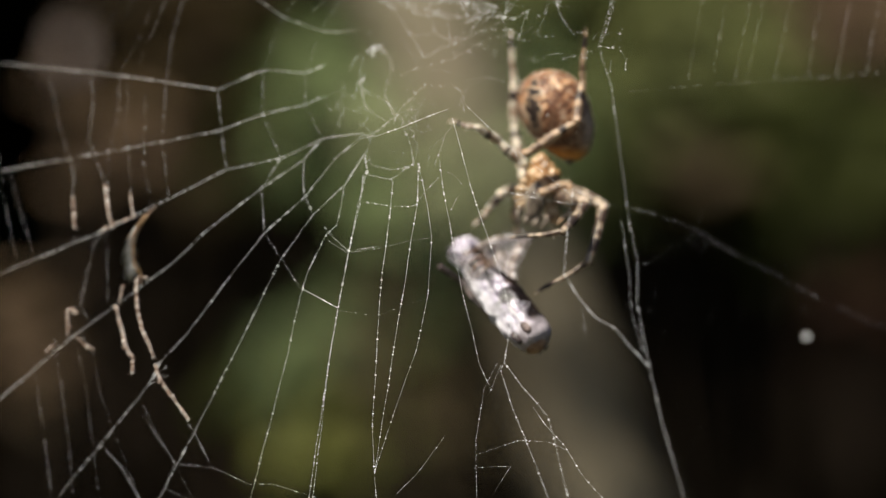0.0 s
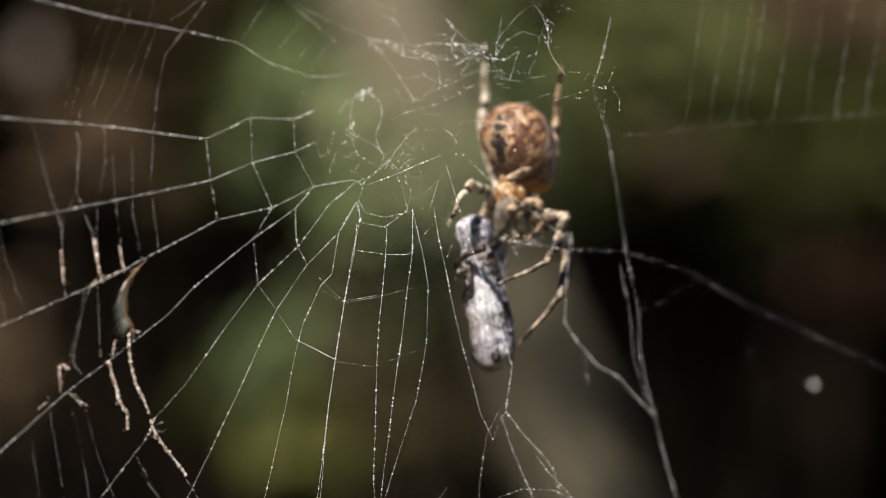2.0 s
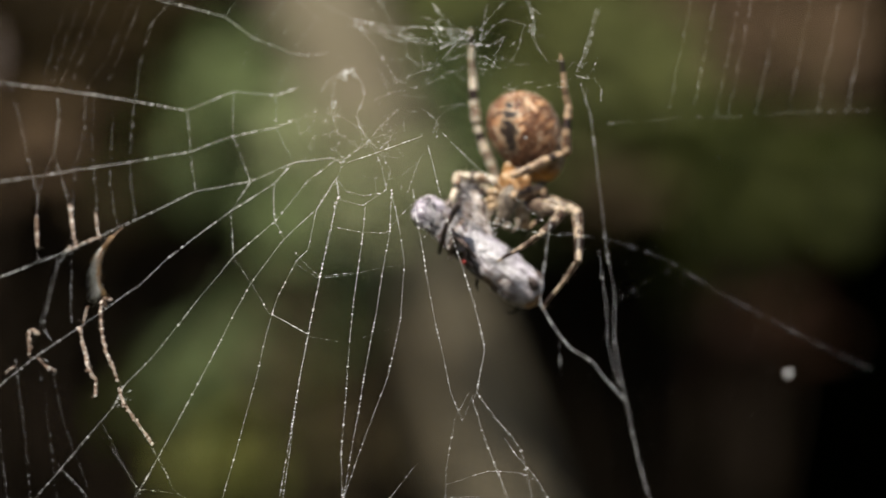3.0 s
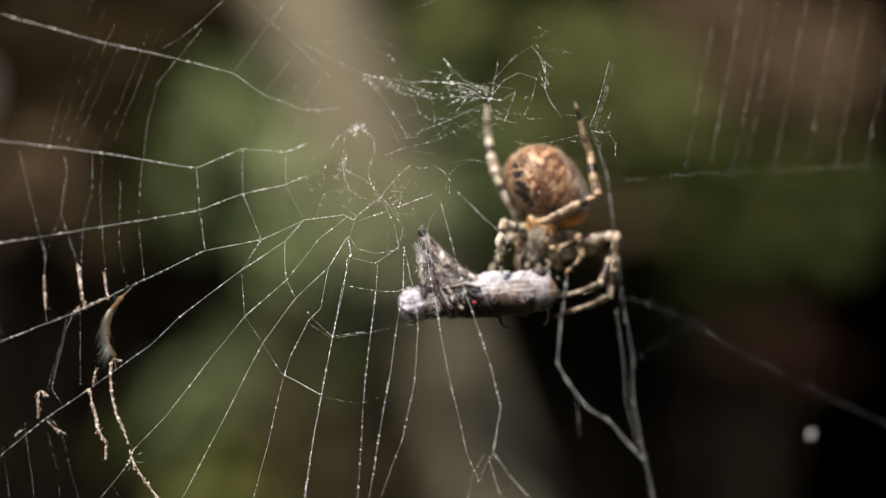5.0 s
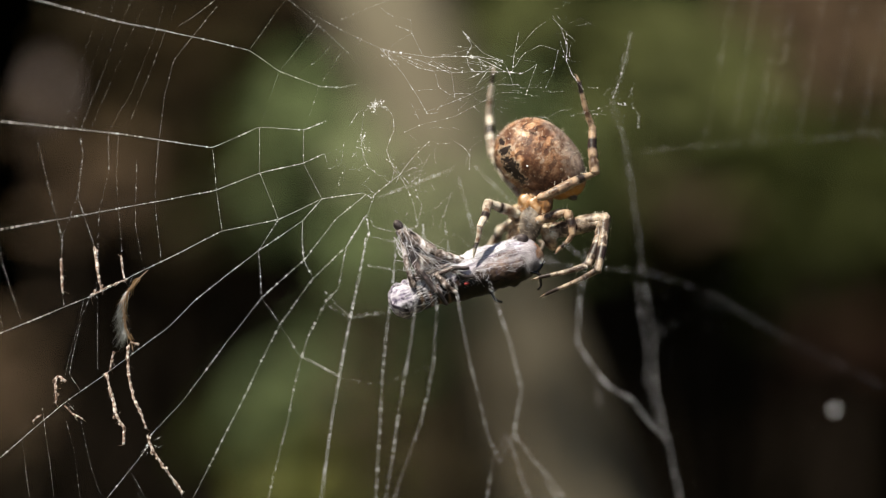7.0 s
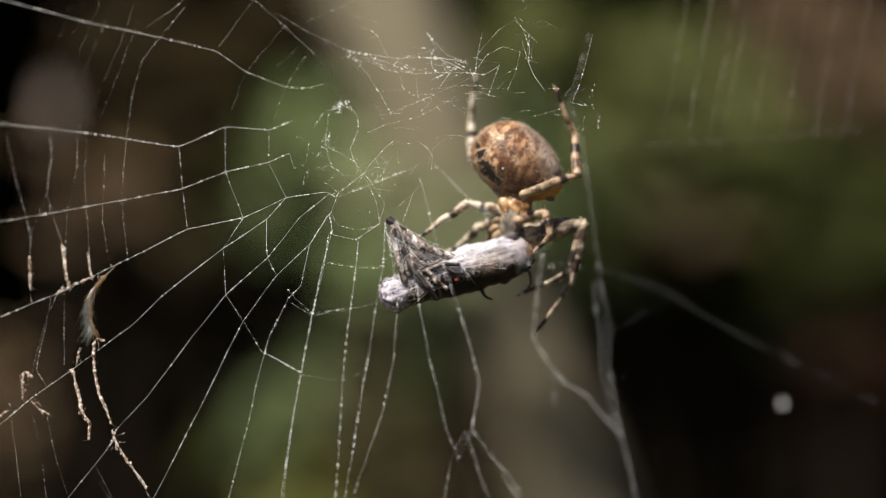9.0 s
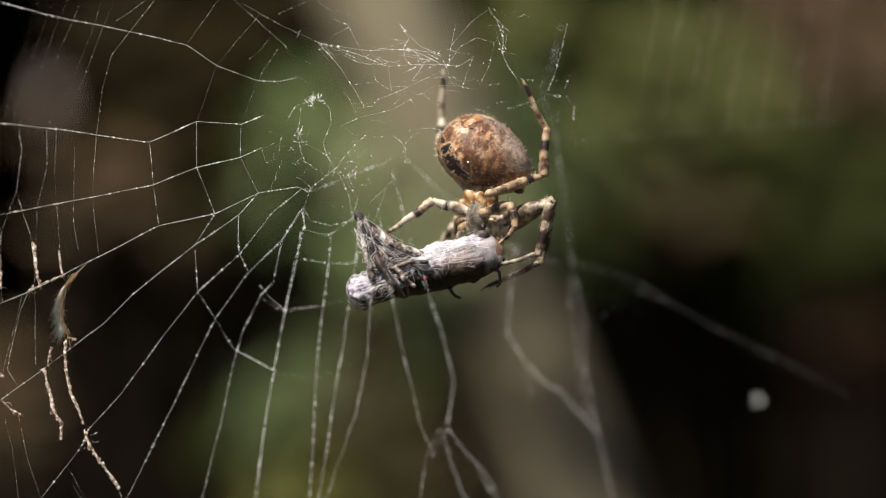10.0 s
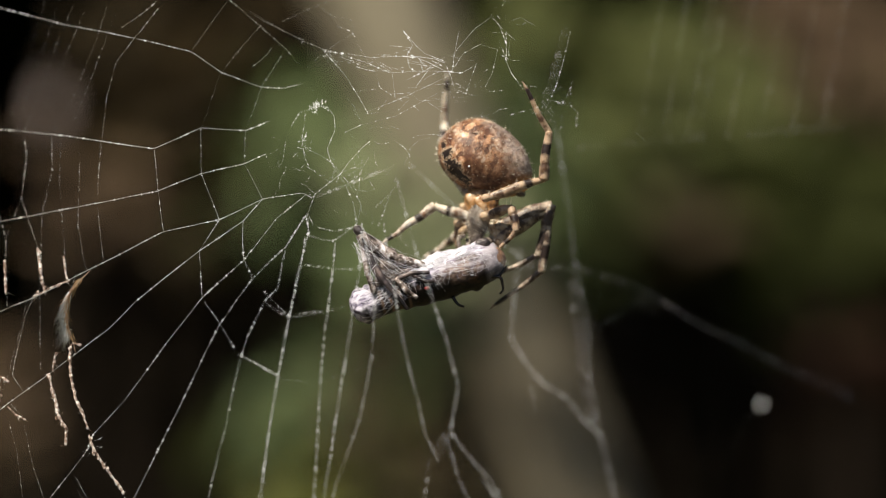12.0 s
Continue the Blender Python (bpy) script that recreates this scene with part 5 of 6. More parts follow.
def motions():
    """The camera stands by; the spider turns its wrapped prey."""
    walk(spider, [
        (0, pose(0.00670, 0.00600, 1.00786, 0.0, 0.0, 0.0)), (0.5, pose(0.00495, 0.00600, 1.00772, 0.0, 0.0, 0.0)),
        (1, pose(0.00509, 0.00600, 1.00744, 0.0, 0.0, 0.0)), (1.5, pose(0.00491, 0.00600, 1.00771, 0.0, 0.0, 0.0)),
        (2, pose(0.00366, 0.00600, 1.00848, 0.0, 0.0, 0.0)), (2.5, pose(0.00676, 0.00600, 1.00838, 0.0, 0.0, 0.0)),
        (3, pose(0.00672, 0.00600, 1.00858, 0.0, 0.0, 0.0)), (3.2, pose(0.00674, 0.00600, 1.00727, 0.0, 0.0, 0.0)),
        (4.8, pose(0.00668, 0.00600, 1.00857, 0.0, 0.0, 0.0)), (5, pose(0.00761, 0.00600, 1.00885, 0.0, 0.0, 0.0)),
        (5.5, pose(0.00789, 0.00600, 1.00818, 0.0, 0.0, 0.0)), (6, pose(0.00455, 0.00600, 1.00792, 0.0, 0.0, 0.0)),
        (6.5, pose(0.00536, 0.00600, 1.00890, 0.0, 0.0, 0.0)), (6.7, pose(0.00403, 0.00600, 1.00915, 0.0, 0.0, 0.0)),
        (8.3, pose(0.00571, 0.00600, 1.00860, 0.0, 0.0, 0.0)), (8.5, pose(0.00564, 0.00600, 1.00873, 0.0, 0.0, 0.0)),
        (9, pose(0.00561, 0.00600, 1.00893, 0.0, 0.0, 0.0)), (9.5, pose(0.00438, 0.00600, 1.00900, 0.0, 0.0, 0.0)),
        (10, pose(0.00470, 0.00600, 1.00886, 0.0, 0.0, 0.0)), (10.5, pose(0.00464, 0.00600, 1.00869, 0.0, 0.0, 0.0)),
        (11, pose(0.00437, 0.00600, 1.00882, 0.0, 0.0, 0.0)), (11.5, pose(0.00438, 0.00600, 1.00883, 0.0, 0.0, 0.0)),
        (12, pose(0.00446, 0.00600, 1.00911, 0.0, 0.0, 0.0)),
    ])
    walk(abdomen, [
        (0, pose(0.00000, 0.00000, 0.00000, 0.0, 58.0, 0.0)), (0.5, pose(0.00000, 0.00000, 0.00000, 0.0, 58.0, 0.0)),
        (1, pose(0.00000, 0.00000, 0.00000, 0.0, 55.0, 2.0)), (1.5, pose(0.00000, 0.00000, 0.00000, 0.0, 52.0, 3.0)),
        (2, pose(0.00000, 0.00000, 0.00000, 0.0, 58.0, 4.0)), (2.5, pose(0.00000, 0.00000, 0.00000, 0.0, 50.0, 6.0)),
        (3, pose(0.00000, 0.00000, 0.00000, 0.0, 55.0, 8.0)), (3.2, pose(0.00000, 0.00000, 0.00000, 0.0, 52.0, 10.0)),
        (4.8, pose(0.00000, 0.00000, 0.00000, 0.0, 38.0, -4.0)), (5, pose(0.00000, 0.00000, 0.00000, 0.0, 38.0, -4.0)),
        (5.5, pose(0.00000, 0.00000, 0.00000, 0.0, 38.0, -4.0)), (6, pose(0.00000, 0.00000, 0.00000, 0.0, 35.0, -6.0)),
        (6.5, pose(0.00000, 0.00000, 0.00000, 0.0, 32.0, -8.0)), (6.7, pose(0.00000, 0.00000, 0.00000, 0.0, 32.0, -8.0)),
        (8.3, pose(0.00000, 0.00000, 0.00000, 0.0, 30.0, -10.0)), (8.5, pose(0.00000, 0.00000, 0.00000, 0.0, 30.0, -10.0)),
        (9, pose(0.00000, 0.00000, 0.00000, 0.0, 30.0, -10.0)), (9.5, pose(0.00000, 0.00000, 0.00000, 0.0, 28.0, -12.0)),
        (10, pose(0.00000, 0.00000, 0.00000, 0.0, 28.0, -12.0)), (10.5, pose(0.00000, 0.00000, 0.00000, 0.0, 27.0, -12.0)),
        (11, pose(0.00000, 0.00000, 0.00000, 0.0, 27.0, -12.0)), (11.5, pose(0.00000, 0.00000, 0.00000, 0.0, 27.0, -12.0)),
        (12, pose(0.00000, 0.00000, 0.00000, 0.0, 27.0, -12.0)),
    ])
    walk(cephalothorax, [
        (0, pose(-0.00214, -0.00100, -0.00898, 0.0, 13.4, 0.0)), (0.5, pose(-0.00211, -0.00100, -0.00785, 0.0, 15.1, 0.0)),
        (1, pose(-0.00167, -0.00100, -0.00739, 0.0, 12.7, 1.0)), (1.5, pose(-0.00113, -0.00100, -0.00706, 0.0, 9.1, 1.5)),
        (2, pose(-0.00189, -0.00100, -0.00685, 0.0, 15.4, 2.0)), (2.5, pose(-0.00133, -0.00100, -0.00673, 0.0, 11.2, 3.0)),
        (3, pose(-0.00199, -0.00100, -0.00702, 0.0, 15.8, 4.0)), (3.2, pose(-0.00244, -0.00100, -0.00527, 0.0, 24.9, 5.0)),
        (4.8, pose(-0.00105, -0.00100, -0.00592, 0.0, 10.0, -2.0)), (5, pose(-0.00110, -0.00100, -0.00586, 0.0, 10.6, -2.0)),
        (5.5, pose(0.00012, -0.00100, -0.00678, 0.0, -1.0, -2.0)), (6, pose(-0.00156, -0.00100, -0.00652, 0.0, 13.4, -3.0)),
        (6.5, pose(-0.00103, -0.00100, -0.00678, 0.0, 8.6, -4.0)), (6.7, pose(-0.00103, -0.00100, -0.00669, 0.0, 8.8, -4.0)),
        (8.3, pose(-0.00062, -0.00100, -0.00634, 0.0, 5.6, -5.0)), (8.5, pose(-0.00057, -0.00100, -0.00647, 0.0, 5.1, -5.0)),
        (9, pose(-0.00058, -0.00100, -0.00657, 0.0, 5.0, -5.0)), (9.5, pose(-0.00071, -0.00100, -0.00637, 0.0, 6.3, -6.0)),
        (10, pose(-0.00073, -0.00100, -0.00635, 0.0, 6.5, -6.0)), (10.5, pose(-0.00080, -0.00100, -0.00635, 0.0, 7.2, -6.0)),
        (11, pose(-0.00075, -0.00100, -0.00628, 0.0, 6.8, -6.0)), (11.5, pose(-0.00080, -0.00100, -0.00630, 0.0, 7.2, -6.0)),
        (12, pose(-0.00079, -0.00100, -0.00638, 0.0, 7.1, -6.0)),
    ])
    walk(leg_a[0], [
        (0, pose(-0.00354, 0.00120, -0.00639, -30.0, -8.2, 0.0)), (0.5, pose(-0.00252, 0.00120, -0.00555, -29.3, -15.1, 0.0)),
        (1, pose(-0.00224, 0.00120, -0.00486, -32.8, -26.4, 0.0)), (1.5, pose(-0.00247, 0.00120, -0.00448, 0.0, -16.3, 0.0)),
        (2, pose(-0.00252, 0.00120, -0.00380, -23.2, -12.9, 0.0)), (2.5, pose(-0.00238, 0.00120, -0.00413, 0.0, -20.2, 0.0)),
        (3, pose(-0.00302, 0.00120, -0.00470, 0.0, -21.0, 0.0)), (3.2, pose(-0.00337, 0.00120, -0.00270, -38.6, -22.3, 0.0)),
        (4.8, pose(-0.00219, 0.00120, -0.00426, 0.0, -29.6, 0.0)), (5.5, pose(-0.00248, 0.00120, -0.00435, -27.6, -24.8, 0.0)),
        (6, pose(-0.00215, 0.00120, -0.00356, -33.0, -40.1, 0.0)), (6.5, pose(-0.00191, 0.00120, -0.00375, -33.8, -32.3, 0.0)),
        (8.5, pose(-0.00116, 0.00120, -0.00395, -29.3, -37.4, 0.0)), (9, pose(-0.00117, 0.00120, -0.00374, -30.5, -36.0, 0.0)),
        (9.5, pose(-0.00117, 0.00120, -0.00383, -32.4, -35.6, 0.0)), (12, pose(-0.00143, 0.00120, -0.00399, -34.9, -32.0, 0.0)),
    ])
    walk(leg_a[1], [
        (0, pose(0.00000, 0.00000, 0.00685, 30.3, 6.7, 3.9)), (0.5, pose(0.00000, 0.00000, 0.00685, 29.9, 11.4, 6.5)),
        (1, pose(0.00000, 0.00000, 0.00685, 35.3, 20.5, 13.9)), (1.5, pose(0.00000, 0.00000, 0.00685, -31.9, 18.0, 0.0)),
        (2, pose(0.00000, 0.00000, 0.00685, -5.8, 18.5, 8.2)), (2.5, pose(0.00000, 0.00000, 0.00685, -28.6, 15.8, 0.0)),
        (3, pose(0.00000, 0.00000, 0.00685, 0.0, 15.7, 0.0)), (3.2, pose(0.00000, 0.00000, 0.00685, 16.1, 11.6, 9.4)),
        (4.8, pose(0.00000, 0.00000, 0.00685, -30.9, 20.1, 0.0)), (5.5, pose(0.00000, 0.00000, 0.00685, -0.5, 15.0, 8.0)),
        (6, pose(0.00000, 0.00000, 0.00685, 13.6, 32.3, 24.3)), (6.5, pose(0.00000, 0.00000, 0.00685, 13.6, 22.9, 16.4)),
        (8.5, pose(0.00000, 0.00000, 0.00685, 1.3, 28.7, 17.9)), (9, pose(0.00000, 0.00000, 0.00685, -2.6, 27.7, 18.0)),
        (9.5, pose(0.00000, 0.00000, 0.00685, -0.2, 29.3, 20.9)), (12, pose(0.00000, 0.00000, 0.00685, 3.2, 27.2, 21.0)),
    ])
    walk(leg_a[2], [
        (0, pose(0.00063, -0.00229, 0.01081, 30.1, 3.3, 1.9)), (0.5, pose(0.00105, -0.00220, 0.01077, 41.0, 11.5, 6.6)),
        (1, pose(0.00192, -0.00228, 0.01038, 49.3, 21.9, 15.0)), (1.5, pose(0.00121, 0.00244, 0.01058, 0.0, 13.1, 0.0)),
        (2, pose(0.00138, 0.00067, 0.01121, 23.7, 11.7, 5.1)), (2.5, pose(0.00111, 0.00221, 0.01075, 12.5, 15.2, 0.0)),
        (3, pose(0.00125, 0.00000, 0.01130, 8.0, 15.9, 0.0)), (3.2, pose(0.00109, -0.00112, 0.01120, 40.3, 15.5, 12.8)),
        (4.8, pose(0.00136, 0.00237, 0.01057, 6.0, 25.5, 0.0)), (5.5, pose(0.00118, 0.00021, 0.01131, 43.9, 15.8, 8.5)),
        (6, pose(0.00263, -0.00000, 0.01065, 49.2, 35.8, 28.0)), (6.5, pose(0.00198, -0.00055, 0.01099, 55.7, 29.6, 22.3)),
        (8.5, pose(0.00214, 0.00058, 0.01090, 48.6, 35.9, 23.9)), (9, pose(0.00197, 0.00086, 0.01094, 46.5, 34.0, 23.4)),
        (9.5, pose(0.00211, 0.00082, 0.01088, 48.7, 31.6, 23.0)), (12, pose(0.00206, 0.00052, 0.01095, 50.5, 27.4, 21.3)),
    ])
    walk(leg_b[0], [
        (0, pose(-0.00325, -0.00460, -0.00404, 0.0, 57.8, 0.0)), (0.5, pose(-0.00224, -0.00460, -0.00293, -4.2, 65.2, 0.0)),
        (1, pose(-0.00164, -0.00460, -0.00376, -14.4, 63.4, 0.0)), (1.5, pose(-0.00157, -0.00460, -0.00357, -22.2, 61.5, 0.0)),
        (2, pose(-0.00128, -0.00460, -0.00291, -31.1, 65.8, 0.0)), (2.5, pose(-0.00145, -0.00460, -0.00379, -15.5, 69.9, 0.0)),
        (3, pose(-0.00150, -0.00460, -0.00405, -11.8, 65.6, 0.0)), (3.2, pose(-0.00121, -0.00460, -0.00414, 0.0, 62.7, 0.0)),
        (4.8, pose(-0.00068, -0.00460, -0.00333, 0.0, 64.0, 0.0)), (5.5, pose(-0.00063, -0.00460, -0.00359, 0.0, 63.7, 0.0)),
        (6, pose(-0.00068, -0.00460, -0.00355, -11.7, 67.7, 0.0)), (6.5, pose(-0.00040, -0.00460, -0.00374, -13.7, 64.7, 0.0)),
        (8.5, pose(0.00063, -0.00460, -0.00304, -13.1, 70.3, 0.0)), (9, pose(0.00063, -0.00460, -0.00312, -17.8, 69.8, 0.0)),
        (9.5, pose(0.00059, -0.00460, -0.00365, -20.2, 70.9, 0.0)), (12, pose(0.00006, -0.00460, -0.00381, -6.0, 71.9, 0.0)),
    ])
    walk(leg_b[1], [
        (0, pose(0.00000, 0.00000, 0.00617, -26.2, -47.8, 0.0)), (0.5, pose(0.00000, 0.00000, 0.00617, -21.1, -58.8, -6.9)),
        (1, pose(0.00000, 0.00000, 0.00617, 11.7, -55.6, -22.0)), (1.5, pose(0.00000, 0.00000, 0.00617, 13.6, -48.5, -27.5)),
        (2, pose(0.00000, 0.00000, 0.00617, 17.8, -47.1, -40.6)), (2.5, pose(0.00000, 0.00000, 0.00617, 36.6, -63.3, -33.6)),
        (3, pose(0.00000, 0.00000, 0.00617, 25.2, -61.4, -22.4)), (3.2, pose(0.00000, 0.00000, 0.00617, -18.4, -65.9, 0.0)),
        (4.8, pose(0.00000, 0.00000, 0.00617, -21.1, -72.4, 0.0)), (5.5, pose(0.00000, 0.00000, 0.00617, -27.9, -68.6, 0.0)),
        (6, pose(0.00000, 0.00000, 0.00617, 13.5, -65.4, -26.9)), (6.5, pose(0.00000, 0.00000, 0.00617, 15.2, -63.0, -28.5)),
        (8.5, pose(0.00000, 0.00000, 0.00617, 38.3, -68.6, -36.4)), (9, pose(0.00000, 0.00000, 0.00617, 15.5, -63.7, -40.4)),
        (9.5, pose(0.00000, 0.00000, 0.00617, 35.0, -60.6, -40.9)), (12, pose(0.00000, 0.00000, 0.00617, 14.1, -64.4, -12.7)),
    ])
    walk(leg_b[2], [
        (0, pose(-0.00326, 0.00217, 0.00913, 6.4, -54.9, 0.0)), (0.5, pose(-0.00367, 0.00223, 0.00854, 13.6, -64.0, -8.6)),
        (1, pose(-0.00405, 0.00056, 0.00888, 31.5, -61.6, -28.4)), (1.5, pose(-0.00370, 0.00063, 0.00933, 39.6, -53.6, -33.7)),
        (2, pose(-0.00357, 0.00108, 0.00935, 53.4, -47.6, -41.5)), (2.5, pose(-0.00455, -0.00049, 0.00794, 39.6, -65.2, -36.9)),
        (3, pose(-0.00440, -0.00044, 0.00830, 41.7, -71.9, -39.5)), (3.2, pose(-0.00425, 0.00155, 0.00807, 6.0, -72.3, 0.0)),
        (4.8, pose(-0.00436, 0.00177, 0.00755, 5.0, -82.5, 0.0)), (5.5, pose(-0.00403, 0.00230, 0.00775, 0.0, -78.9, 0.0)),
        (6, pose(-0.00439, 0.00093, 0.00816, 63.4, -76.1, -56.6)), (6.5, pose(-0.00432, 0.00088, 0.00832, 60.6, -73.2, -53.6)),
        (8.5, pose(-0.00469, -0.00032, 0.00757, 134.5, -74.0, -126.0)), (9, pose(-0.00407, 0.00175, 0.00827, 108.4, -71.8, -102.6)),
        (9.5, pose(-0.00449, 0.00016, 0.00814, 111.2, -68.9, -107.4)), (12, pose(-0.00445, -0.00022, 0.00823, 150.9, -78.7, -148.1)),
    ])
    walk(leg_c[0], [
        (0, pose(0.00018, -0.00150, -0.00761, -152.6, 66.8, 180.0)), (0.5, pose(0.00083, -0.00150, -0.00675, -146.8, 83.4, 180.0)),
        (1, pose(0.00080, -0.00150, -0.00668, -150.8, 76.8, 180.0)), (1.5, pose(0.00086, -0.00150, -0.00689, -153.0, 71.8, 180.0)),
        (2, pose(0.00019, -0.00150, -0.00630, -174.2, 52.9, 180.0)), (2.5, pose(0.00055, -0.00150, -0.00779, -151.3, 88.3, 180.0)),
        (3, pose(0.00011, -0.00150, -0.00647, -154.2, 75.2, 180.0)), (3.2, pose(0.00008, -0.00150, -0.00652, 0.0, 82.6, 0.0)),
        (4.8, pose(0.00178, -0.00150, -0.00602, 25.3, 75.3, 0.0)), (5.5, pose(0.00220, -0.00150, -0.00737, 28.2, 72.5, 0.0)),
        (6, pose(0.00083, -0.00150, -0.00649, 26.5, 85.1, 0.0)), (6.5, pose(0.00112, -0.00150, -0.00706, 30.6, 77.8, 0.0)),
        (8.5, pose(0.00156, -0.00150, -0.00751, 0.0, 70.2, 0.0)), (9, pose(0.00127, -0.00150, -0.00762, 0.0, 75.5, 0.0)),
        (9.5, pose(0.00178, -0.00150, -0.00736, 8.0, 61.3, 0.0)), (12, pose(0.00125, -0.00150, -0.00786, 0.0, 60.3, 0.0)),
    ])
    walk(leg_c[1], [
        (0, pose(0.00000, 0.00000, 0.00609, -62.3, 61.9, -76.1)), (0.5, pose(0.00000, 0.00000, 0.00609, -64.9, 56.8, -91.5)),
        (1, pose(0.00000, 0.00000, 0.00609, -28.8, 59.0, -68.5)), (1.5, pose(0.00000, 0.00000, 0.00609, -48.9, 60.4, -63.5)),
        (2, pose(0.00000, 0.00000, 0.00609, 13.7, 65.6, -12.8)), (2.5, pose(0.00000, 0.00000, 0.00609, -61.2, 61.1, -96.9)),
        (3, pose(0.00000, 0.00000, 0.00609, -27.0, 61.4, -62.4)), (3.2, pose(0.00000, 0.00000, 0.00609, -141.1, 80.8, 180.0)),
        (4.8, pose(0.00000, 0.00000, 0.00609, -127.1, 57.7, -131.8)), (5.5, pose(0.00000, 0.00000, 0.00609, -110.0, 53.5, -133.4)),
        (6, pose(0.00000, 0.00000, 0.00609, -86.8, 58.0, -126.9)), (6.5, pose(0.00000, 0.00000, 0.00609, -90.3, 52.1, -130.6)),
        (8.5, pose(0.00000, 0.00000, 0.00609, -168.4, 59.9, 180.0)), (9, pose(0.00000, 0.00000, 0.00609, 180.0, 62.7, 180.0)),
        (9.5, pose(0.00000, 0.00000, 0.00609, -167.7, 49.4, -170.6)), (12, pose(0.00000, 0.00000, 0.00609, 180.0, 55.3, 180.0)),
    ])
    walk(leg_c[2], [
        (0, pose(0.00625, -0.00121, 0.00752, -139.2, 46.0, -147.6)), (0.5, pose(0.00584, -0.00247, 0.00761, -154.0, 27.0, -160.5)),
        (1, pose(0.00472, -0.00340, 0.00904, -141.0, 54.2, -129.1)), (1.5, pose(0.00606, -0.00115, 0.00821, -129.5, 54.0, -135.6)),
        (2, pose(0.00528, -0.00279, 0.00871, -126.4, 82.8, -126.6)), (2.5, pose(0.00534, -0.00342, 0.00761, -141.4, 52.9, -133.6)),
        (3, pose(0.00499, -0.00315, 0.00887, -140.8, 58.5, -128.0)), (3.2, pose(0.00501, -0.00410, 0.00528, 162.7, 36.5, 180.0)),
        (4.8, pose(0.00609, -0.00099, 0.00399, 178.4, 12.5, -174.0)), (5.5, pose(0.00568, -0.00291, 0.00476, -174.2, -4.8, 177.4)),
        (6, pose(0.00502, -0.00415, 0.00628, -176.7, 30.6, -162.9)), (6.5, pose(0.00497, -0.00422, 0.00607, -169.7, 8.6, -174.9)),
        (8.5, pose(0.00553, -0.00131, 0.00289, 180.0, 12.7, 180.0)), (9, pose(0.00580, 0.00000, 0.00310, 172.5, 42.1, 180.0)),
        (9.5, pose(0.00500, -0.00058, 0.00194, -172.0, -4.9, 179.3)), (12, pose(0.00536, 0.00000, 0.00238, 175.9, 6.8, 180.0)),
    ])
    walk(leg_d[0], [
        (0, pose(-0.00043, -0.00150, -0.00854, -129.7, 77.9, 180.0)), (0.5, pose(0.00054, -0.00150, -0.00827, 39.7, 72.6, 0.0)),
        (1, pose(0.00080, -0.00150, -0.00638, -141.9, 76.4, 180.0)), (1.5, pose(0.00056, -0.00150, -0.00720, -139.8, 85.8, 180.0)),
        (2, pose(0.00017, -0.00150, -0.00722, 39.5, 88.7, 0.0)), (2.5, pose(0.00052, -0.00150, -0.00686, -159.6, 85.0, 180.0)),
        (3, pose(-0.00018, -0.00150, -0.00709, -134.4, 78.8, 180.0)), (3.2, pose(0.00007, -0.00150, -0.00622, -135.1, 76.5, 180.0)),
        (4.8, pose(0.00148, -0.00150, -0.00663, 0.0, 72.9, 0.0)), (5.5, pose(0.00251, -0.00150, -0.00737, 37.4, 81.4, 0.0)),
        (6, pose(0.00053, -0.00150, -0.00649, 22.0, 89.5, 0.0)), (6.5, pose(0.00112, -0.00150, -0.00706, 32.1, 84.0, 0.0)),
        (8.5, pose(0.00156, -0.00150, -0.00662, 0.0, 80.5, 0.0)), (9, pose(0.00126, -0.00150, -0.00672, 0.0, 84.7, 0.0)),
        (9.5, pose(0.00178, -0.00150, -0.00647, 25.2, 74.8, 0.0)), (12, pose(0.00155, -0.00150, -0.00667, 0.0, 68.2, 0.0)),
    ])
    walk(leg_d[1], [
        (0, pose(0.00000, 0.00000, 0.00573, -71.0, 34.4, -124.5)), (0.5, pose(0.00000, 0.00000, 0.00573, -75.2, 37.6, -140.3)),
        (1, pose(0.00000, 0.00000, 0.00573, -88.0, 50.7, -106.6)), (1.5, pose(0.00000, 0.00000, 0.00573, -101.8, 41.7, -131.3)),
        (2, pose(0.00000, 0.00000, 0.00573, -105.0, 43.6, -128.2)), (2.5, pose(0.00000, 0.00000, 0.00573, -142.4, 55.1, -147.7)),
        (3, pose(0.00000, 0.00000, 0.00573, -74.0, 34.2, -135.9)), (3.2, pose(0.00000, 0.00000, 0.00573, -83.2, 28.1, -147.8)),
        (4.8, pose(0.00000, 0.00000, 0.00573, -163.8, 53.0, 180.0)), (5.5, pose(0.00000, 0.00000, 0.00573, -97.8, 39.0, -141.8)),
        (6, pose(0.00000, 0.00000, 0.00573, -93.5, 59.9, -135.8)), (6.5, pose(0.00000, 0.00000, 0.00573, -99.5, 46.6, -138.4)),
        (8.5, pose(0.00000, 0.00000, 0.00573, -163.4, 71.0, 180.0)), (9, pose(0.00000, 0.00000, 0.00573, 180.0, 68.4, 180.0)),
        (9.5, pose(0.00000, 0.00000, 0.00573, -135.3, 52.6, -141.9)), (12, pose(0.00000, 0.00000, 0.00573, 180.0, 53.9, 180.0)),
    ])
